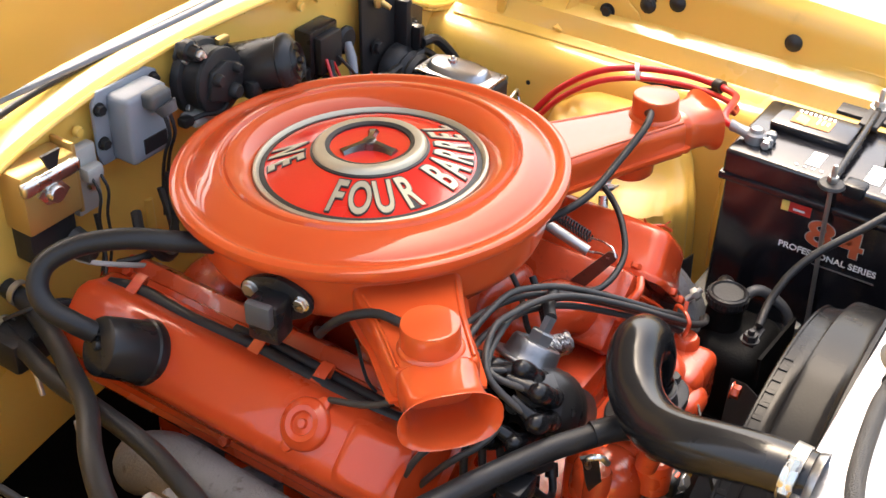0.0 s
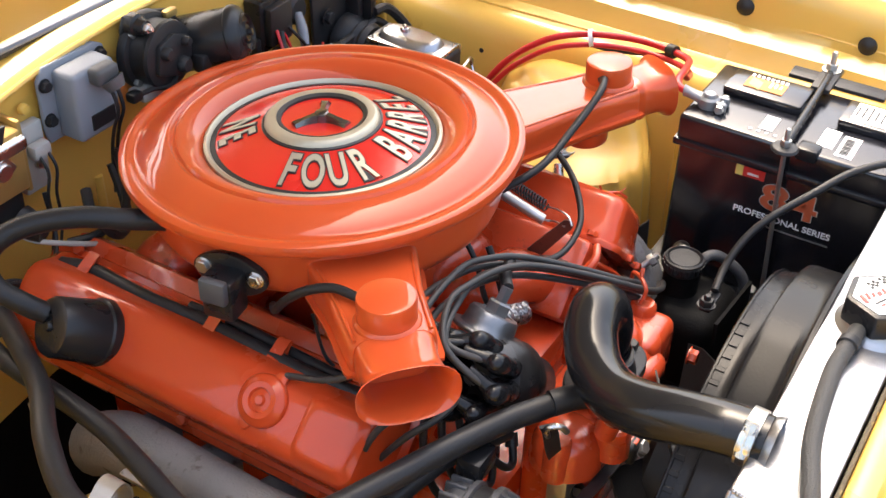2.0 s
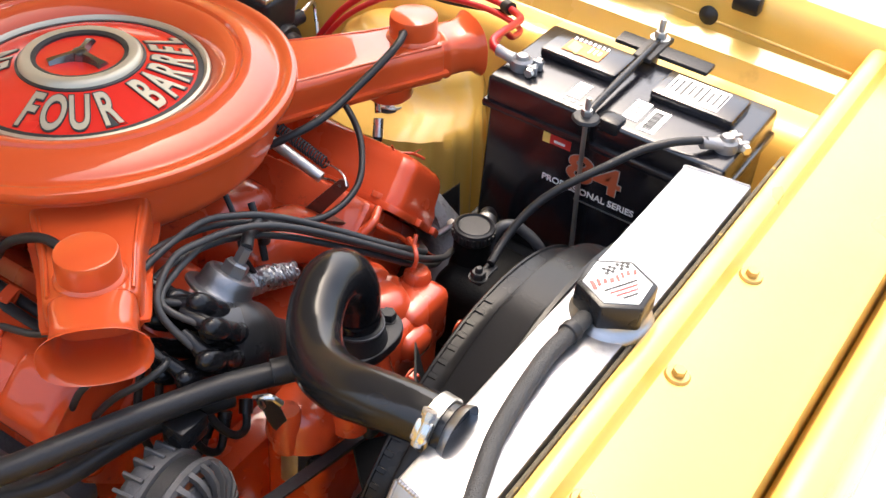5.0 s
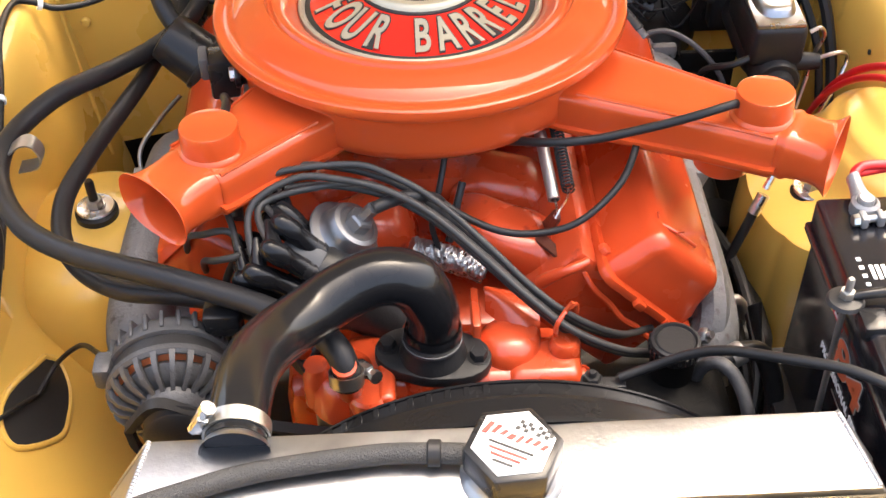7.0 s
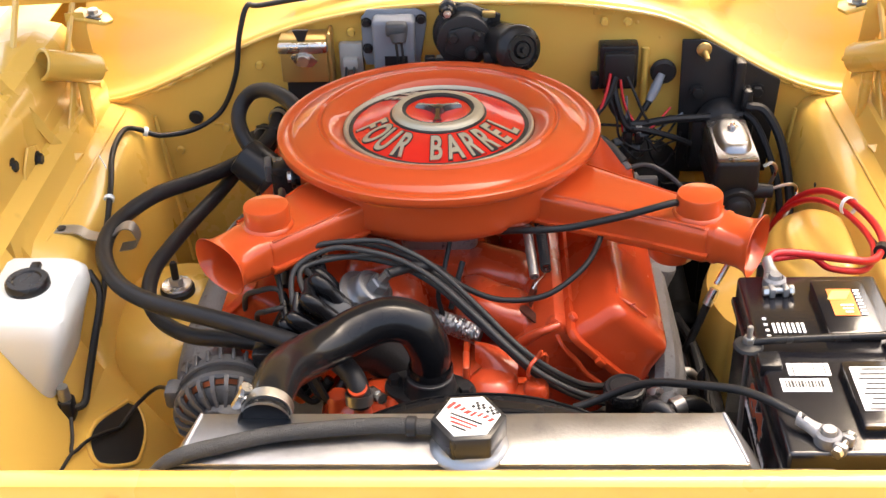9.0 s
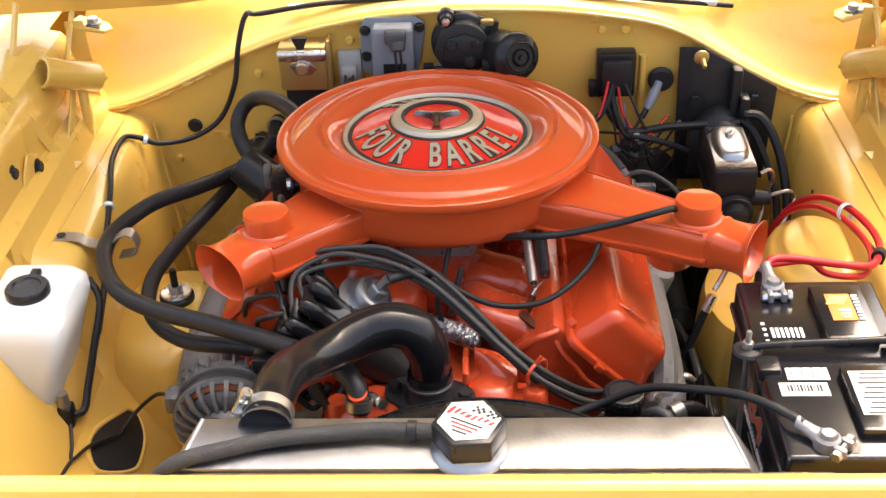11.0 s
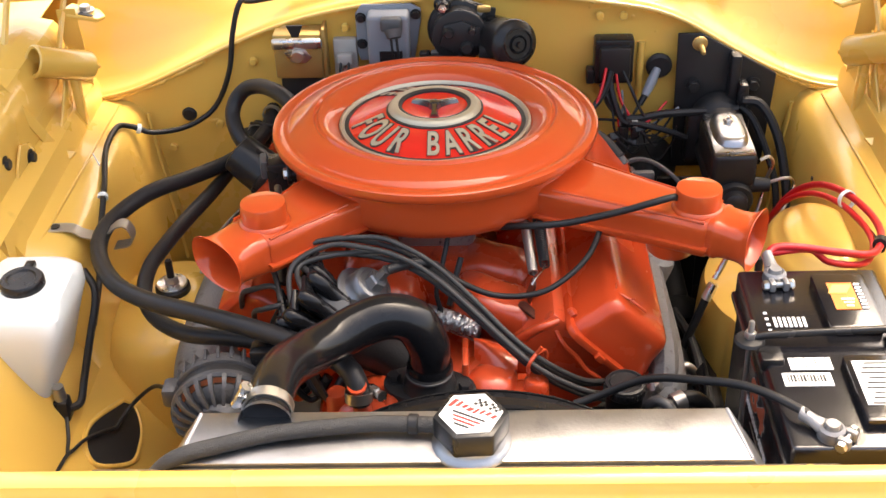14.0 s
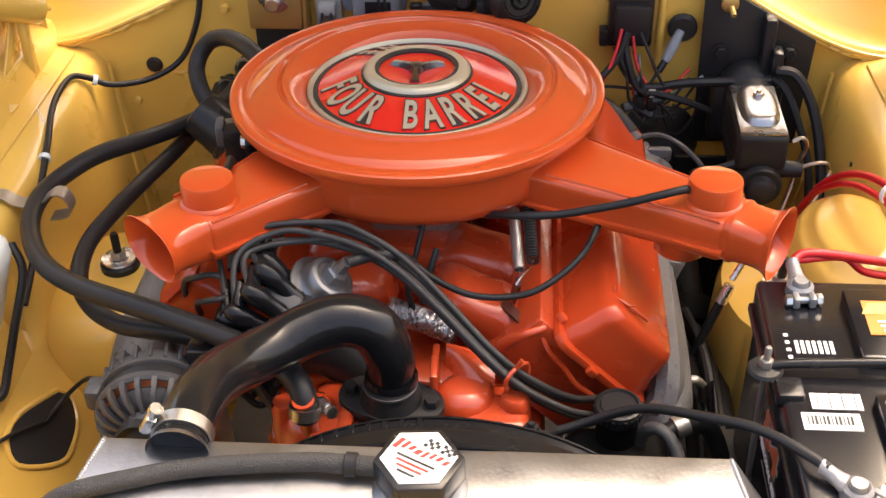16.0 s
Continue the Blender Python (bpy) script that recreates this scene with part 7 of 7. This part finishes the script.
def hinge(s):
    X = lambda x: s * x
    YZ = Matrix(((0, 0, s, X(0.600)), (1, 0, 0, 0), (0, 1, 0, 0), (0, 0, 0, 1)))
    h = part("hood_hinge", prism([(0.045, 0.842), (0.060, 0.880), (0.150, 0.915), (0.190, 0.885), (0.176, 0.826), (0.075, 0.822)], 0.004, YZ @ Matrix.Translation((0, 0, 0.018)), 0.001), YELLOW, car, "yellow painted steel hood hinge")
    part("bolt_plate", prism([(0.045, 0.880), (0.012, 0.893), (-0.014, 0.872), (-0.034, 0.836), (0.010, 0.826), (0.040, 0.829), (0.064, 0.846)], 0.004, YZ @ Matrix.Translation((0, 0, 0.002)), 0.001), YELLOW, h)
    part("side_plate", prism([(0.130, 0.828), (0.165, 0.836), (0.190, 0.850), (0.205, 0.876), (0.222, 0.884), (0.236, 0.905), (0.226, 0.940), (0.200, 0.930), (0.178, 0.895), (0.150, 0.868), (0.124, 0.846)], 0.004, YZ @ Matrix.Translation((0, 0, -0.012)), 0.0015), YELLOW, h)
    for y, z in ((0.178, 0.872), (0.190, 0.892), (0.160, 0.852)):
        part("rivet", lathe([(0, 0.003), (0.003, 0.0025), (0.0045, 0.0), (0, 0)], 14, axis((X(0.588), y, z), (-s, 0, 0))), YELLOW, h)
    m = axis((X(0.612), 0.155, 0.9485), (-s * 0.059, 0.060, -0.0365))
    part("roller", lathe([(0.018, 0.0), (0.0215, -0.002), (0.0240, 0.000), (0.0240, 0.004), (0.0225, 0.010), (0.0225, 0.086), (0.0205, 0.092), (0.012, 0.094), (0.0, 0.094), (0.0, 0.080), (0.018, 0.078), (0.018, 0.0)], 36, m), YELLOW, h)
    part("roller_pin", lathe([(0, 0.108), (0.0035, 0.107), (0.005, 0.100), (0.008, 0.093), (0, 0.093)], 14, m), YELLOW, h)
    part("roller_bracket", box((min(X(0.566), X(0.580)), 0.188, 0.824), (max(X(0.566), X(0.580)), 0.204, 0.905), 0.005), YELLOW, h)
    strap = spline([(X(0.655), 0.052, 0.990), (X(0.640), 0.060, 0.966), (X(0.612), 0.078, 0.906), (X(0.588), 0.092, 0.846), (X(0.581), 0.096, 0.832), (X(0.572), 0.096, 0.828), (X(0.562), 0.096, 0.8275)], 5)
    part("lower_arm", sheet(lambda u, v: strap[int(round(u))] + Vector((X(0.007) * (0.5 - v), 0.010 * (v - 0.5), 0.006 * (v - 0.5))), list(range(len(strap))), span(0, 1, 3), 0.004), YELLOW, h)
    part("upper_arm", sheet(lambda u, v: (X(0.613 - 0.015 * u + 0.006 * (v - 0.5)), 0.200 + 0.080 * u + 0.008 * v, 0.8755 + 0.1145 * u), span(0, 1, 6), span(0, 1, 3), 0.005), YELLOW, h)
    part("rear_arm", sheet(lambda u, v: (X(0.672 - 0.004 * u + 0.008 * (v - 0.5)), 0.16 + 0.09 * u + 0.008 * v, 0.905 + 0.110 * u), span(0, 1, 6), span(0, 1, 3), 0.005), YELLOW, h)
    part("arm_eye", lathe([(0, 0.006), (0.012, 0.006), (0.020, 0.004), (0.022, 0.0), (0.022, -0.006), (0, -0.006)], 28, axis((X(0.650), 0.140, 0.925), (-s * 0.6, -0.8, 0.2))), YELLOW, h)
    foot = Matrix.Translation((X(0.572), 0.292, 0.965)) @ Matrix.Rotation(radians(-s * 14), 4, "Y")
    part("hood_foot", prism([(-0.022, -0.022), (0.024, -0.018), (0.032, 0.0), (0.020, 0.018), (-0.024, 0.020), (-0.030, 0.0)], 0.006, foot, 0.002), YELLOW, h)
    part("foot_slot", prism([(-0.010, -0.005), (0.010, -0.004), (0.012, 0.002), (-0.008, 0.004)], 0.002, foot @ Matrix.Translation((0.004, -0.010, 0.0012))), INK, h, "dark adjusting slot")
    part("foot_bolt", hexnut((X(0.572), 0.296, 0.966), (0, 0, 1), 0.009, 0.007, 0, 0.014), ZINC, h)
    for x, y, z in ((0.597, 0.033, 0.863), (0.607, -0.028, 0.887)):
        part("bolt", hexnut((X(x), y, z), (-s, 0, 0), 0.008, 0.006, 0.0, 0.012), BLACK_SATIN, h)


hinge(-1)
hinge(1)
for y, z in ((-0.070, 0.899), (-0.026, 0.885), (-0.243, 0.888), (-0.412, 0.878)):
    fbt = thing("fender_bolt", (0.606, y, z), "dark round-headed bolt in the fender lip", "bolt", "fender bolts")
    part("head", lathe([(0, 0.007), (0.006, 0.0065), (0.010, 0.003), (0.0125, 0.0015), (0.0125, 0), (0, 0)], 20, axis((0.606, y, z), (-1, 0, 0.05))), BLACK_SATIN, fbt)
fbm = thing("hood_bumper", (0.60, -0.452, 0.912), "square black rubber hood bumper", "bumper")
part("block", box((0.592, -0.475, 0.902), (0.612, -0.440, 0.926), 0.004), RUBBER, fbm)
for y, z in ((0.10, 0.768),):
    part("fender_hole", lathe([(0, 0.0012), (0.0035, 0.0012), (0.0035, 0), (0, 0)], 14, axis((0.4955, y, z), (-1, 0, 0.1))), INK, car, "small dark hole")


# ---- seams, extra wires and brackets ----
for s in (-1, 1):
    part("corner_seam", tube([(s * 0.500, 0.276, 0.80), (s * 0.490, 0.262, 0.72), (s * 0.478, 0.245, 0.65), (s * 0.462, 0.225, 0.56)], 0.003, 8, 4), YELLOW, car)
    part("shelf_crease", tube([(s * 0.540, 0.262, 0.8205), (s * 0.544, 0.10, 0.8205), (s * 0.548, -0.06, 0.8200), (s * 0.552, -0.11, 0.8195)], 0.0022, 8, 4), YELLOW, car)
    part("riser_seam", tube([(s * 0.607, 0.25, 0.883), (s * 0.608, 0.0, 0.883), (s * 0.608, -0.30, 0.876), (s * 0.606, -0.60, 0.868)], 0.0022, 8, 4), YELLOW, car)
part("apron_bead", tube([(0.472, -0.225, 0.76), (0.468, -0.232, 0.68), (0.462, -0.238, 0.60)], 0.010, 16, 6, radii=[0.002, 0.012, 0.014]), YELLOW, car)

for pts, r, label in (
        ([(-0.190, 0.262, 0.842), (-0.200, 0.245, 0.80), (-0.225, 0.225, 0.785), (-0.262, 0.215, 0.79), (-0.295, 0.22, 0.80)], 0.0028, "thin black wire behind the breather hose"),
        ([(-0.105, 0.245, 0.84), (-0.112, 0.225, 0.80), (-0.138, 0.20, 0.79), (-0.165, 0.19, 0.80), (-0.178, 0.205, 0.83), (-0.165, 0.225, 0.845)], 0.0062, "black harness looped behind the air cleaner"),
        ([(-0.10, 0.24, 0.86), (-0.108, 0.225, 0.82), (-0.135, 0.205, 0.805), (-0.175, 0.205, 0.80), (-0.205, 0.22, 0.80)], 0.005, "black harness looped behind the air cleaner"),
        ([(-0.245, 0.258, 0.826), (-0.235, 0.235, 0.815), (-0.205, 0.205, 0.805), (-0.17, 0.19, 0.79)], 0.003, "pale grey wire from the regulator"),
        ([(-0.335, 0.255, 0.79), (-0.315, 0.235, 0.80), (-0.28, 0.225, 0.795), (-0.262, 0.22, 0.775), (-0.29, 0.21, 0.77), (-0.325, 0.225, 0.775)], 0.0024, "thin black wire loop by the heater hoses"),
        ([(-0.31, 0.245, 0.785), (-0.285, 0.225, 0.79), (-0.255, 0.195, 0.785), (-0.235, 0.175, 0.795)], 0.0035, "black wire joining the engine loom")):
    w = thing("bulkhead_wire", pts[len(pts) // 2], label, "wire", "wires behind the engine")
    part("lead", tube(pts, r, 8, 6), GREY_LIGHT if "pale" in label else RUBBER, w)
rg = thing("regulator_plug", (-0.262, 0.258, 0.83), "black rubber boot under the regulator", "connector")
part("boot", lathe([(0, 0.03), (0.012, 0.03), (0.015, 0.02), (0.018, 0.0), (0, 0.0)], 20, axis((-0.232, 0.256, 0.832), (0.2, -0.9, -0.3))), RUBBER, rg)

# heater valve hardware on the passenger side of the firewall
hv = thing("heater_valve", (-0.36, 0.20, 0.80), "black heater valve box on the inner firewall", "valve")
part("valve_body", box((-0.352, 0.225, 0.735), (-0.300, 0.275, 0.775), 0.006), BLACK_SATIN, hv)
part("valve_lever", tube([(-0.335, 0.225, 0.765), (-0.345, 0.205, 0.755), (-0.352, 0.19, 0.73)], 0.003, 8, 4), ZINC, hv)
vt = thing("vacuum_tube", (-0.37, 0.05, 0.66), "thin grey bent vacuum tube by the firewall", "tube")
part("line", tube([(-0.34, 0.16, 0.70), (-0.365, 0.12, 0.69), (-0.385, 0.08, 0.67), (-0.37, 0.04, 0.62), (-0.36, 0.02, 0.56)], 0.0028, 8, 6), ZINC, vt)

# small hardware between the driver side cover and the battery
sb = thing("side_bolt", (0.235, -0.285, 0.72), "rusty stud with a nut at the head", "bolt")
part("stud", tube([(0.214, -0.283, 0.708), (0.232, -0.298, 0.724)], 0.004, 10, 2), ZINC, sb)
part("nut", hexnut((0.224, -0.291, 0.716), (0.6, -0.55, 0.5), 0.008, 0.008), ZINC, sb)
tb = thing("throttle_bracket", (0.13, -0.2, 0.79), "short orange painted throttle cable bracket", "bracket")
part("arm", tube([(0.066, -0.262, 0.770), (0.078, -0.268, 0.785), (0.092, -0.273, 0.797), (0.110, -0.266, 0.800)], 0.0055, 10, 5, radii=[0.007, 0.006, 0.005, 0.0045]), ORANGE_CAST, tb)
wd = thing("choke_wire", (0.0, -0.2, 0.83), "thin dark wire dropping under the air cleaner", "wire")
part("lead", tube([(-0.02, -0.165, 0.858), (-0.028, -0.19, 0.83), (-0.036, -0.205, 0.80), (-0.03, -0.215, 0.775)], 0.0032, 8, 5), RUBBER, wd)

# pressed dimples, sealer and spot welds of the firewall
for x, z, r in ((-0.329, 0.879, 0.009), (-0.484, 0.721, 0.008), (0.205, 0.937, 0.006), (0.250, 0.939, 0.006), (0.286, 0.915, 0.006), (-0.19, 0.80, 0.008), (0.12, 0.83, 0.008)):
    y = firewall_point(x, (z - 0.30) / (smooth_arch(x) - 0.30))[1]
    part("dimple", lathe([(0, 0.003), (r * 0.4, 0.0028), (r * 0.75, 0.0016), (r, 0.0), (r, -0.003), (0, -0.003)], 20, axis((x, y, z), (0, -1, 0))), YELLOW, car)
for x, z, w, h in ((-0.401, 0.779, 0.022, 0.009), (0.20, 0.957, 0.034, 0.012), (0.265, 0.735, 0.026, 0.010)):
    y = firewall_point(x, (z - 0.30) / (smooth_arch(x) - 0.30))[1]
    part("pressed_slot", box((x - w / 2, y - 0.0035, z - h / 2), (x + w / 2, y + 0.004, z + h / 2), 0.0032, 3), YELLOW, car)
lump = random.Random(11)
for s in (-1, 1):
    xs = span(0.40, 0.575, 26)
    bead = tube([(s * x, BAY_Y - 0.010 + lump.uniform(-0.002, 0.002), smooth_arch(s * x) + lump.uniform(-0.001, 0.001)) for x in xs], 0.004, 8, 2,
                radii=[0.0030 + lump.uniform(-0.0008, 0.0012) for x in xs])
    part("seam_sealer", bead, YELLOW, car)
    for k in range(9):
        x = s * (0.09 + 0.05 * k)
        part("spot_weld", lathe([(0, 0.0012), (0.0025, 0.001), (0.004, -0.001), (0, -0.002)], 10, axis((x, BAY_Y - 0.013, smooth_arch(x) + 0.006), (0, -1, 0.3))), YELLOW, car)

# washer nozzle rod on the cowl
wr = thing("wiper_link", (0.25, 0.30, 1.0), "black rod with pale end fittings lying on the cowl", "rod")
part("rod", tube([(0.180, 0.330, 0.996), (0.250, 0.326, 0.998), (0.315, 0.322, 0.995)], 0.0035, 8, 3), BLACK, wr)
for x, z in ((0.176, 0.996), (0.319, 0.995)):
    part("end_fitting", box((x - 0.008, 0.320, z - 0.006), (x + 0.008, 0.334, z + 0.007), 0.003), WHITE_PLASTIC, wr)

# loose wires between the bulkhead connector and the brake plate
tangle = random.Random(23)
for k in range(5):
    a = Vector((0.205 + 0.008 * k, 0.262, 0.835 - 0.004 * (k % 3)))
    b = Vector((0.235 + 0.012 * tangle.uniform(-1, 1), 0.225 + 0.01 * tangle.uniform(-1, 1), 0.785 + 0.012 * tangle.uniform(-1, 1)))
    e = Vector((0.30 + 0.05 * tangle.uniform(0, 1), 0.245, 0.80 + 0.035 * tangle.uniform(-1, 1)))
    sag = Vector((tangle.uniform(-0.012, 0.012), -0.02 * tangle.random(), tangle.uniform(-0.03, 0.01)))
    mat = (RUBBER, RUBBER, RED_WIRE, RUBBER, GREY_PLATE)[k % 5]
    w = thing("harness_wire", b, {"red_cable_sheath": "thin red wire of the bulkhead harness", "slate_grey_enamel": "thin grey wire of the bulkhead harness"}.get(mat.name, "thin black wire of the bulkhead harness"), "wire", "bulkhead harness wires")
    part("lead", tube([a, a.lerp(b, 0.5) + Vector((0, -0.014, 0.006)), b, b.lerp(e, 0.5) + sag, e], 0.0019, 7, 6), mat, w)
for x, z, dx in ((0.225, 0.772, 0.014), (0.250, 0.762, -0.010), (0.262, 0.785, 0.012)):
    cn2 = thing("wire_plug", (x, 0.225, z), "small black wire plug in the harness", "connector", "harness plugs")
    pb = box((-0.010, -0.006, -0.006), (0.010, 0.006, 0.006), 0.002)
    pb.transform(axis((x, 0.226, z), (dx * 20, -0.6, 0.6)))
    part("shell", pb, BLACK, cn2)
    part("tail", tube([(x, 0.222, z), (x + dx, 0.216, z - 0.012), (x + 2 * dx, 0.225, z - 0.03), (x + 3 * dx, 0.24, z - 0.028)], 0.0018, 6, 5), RUBBER, cn2)

# bolts along the cross member
for x in (-0.172, -0.008, 0.152):
    sbm = thing("support_bolt", (x, -0.652, 0.887), "gold plated bolt with a washer in the cross member", "bolt", "cross member bolts")
    part("washer", lathe([(0, 0.002), (0.010, 0.002), (0.0115, 0.0), (0.0115, -0.003), (0, -0.003)], 24, axis((x, -0.652, 0.8875), (0, -0.12, 1))), GOLD, sbm)
    part("head", hexnut((x, -0.6523, 0.8895), (0, -0.12, 1), 0.0062, 0.0055), GOLD, sbm)
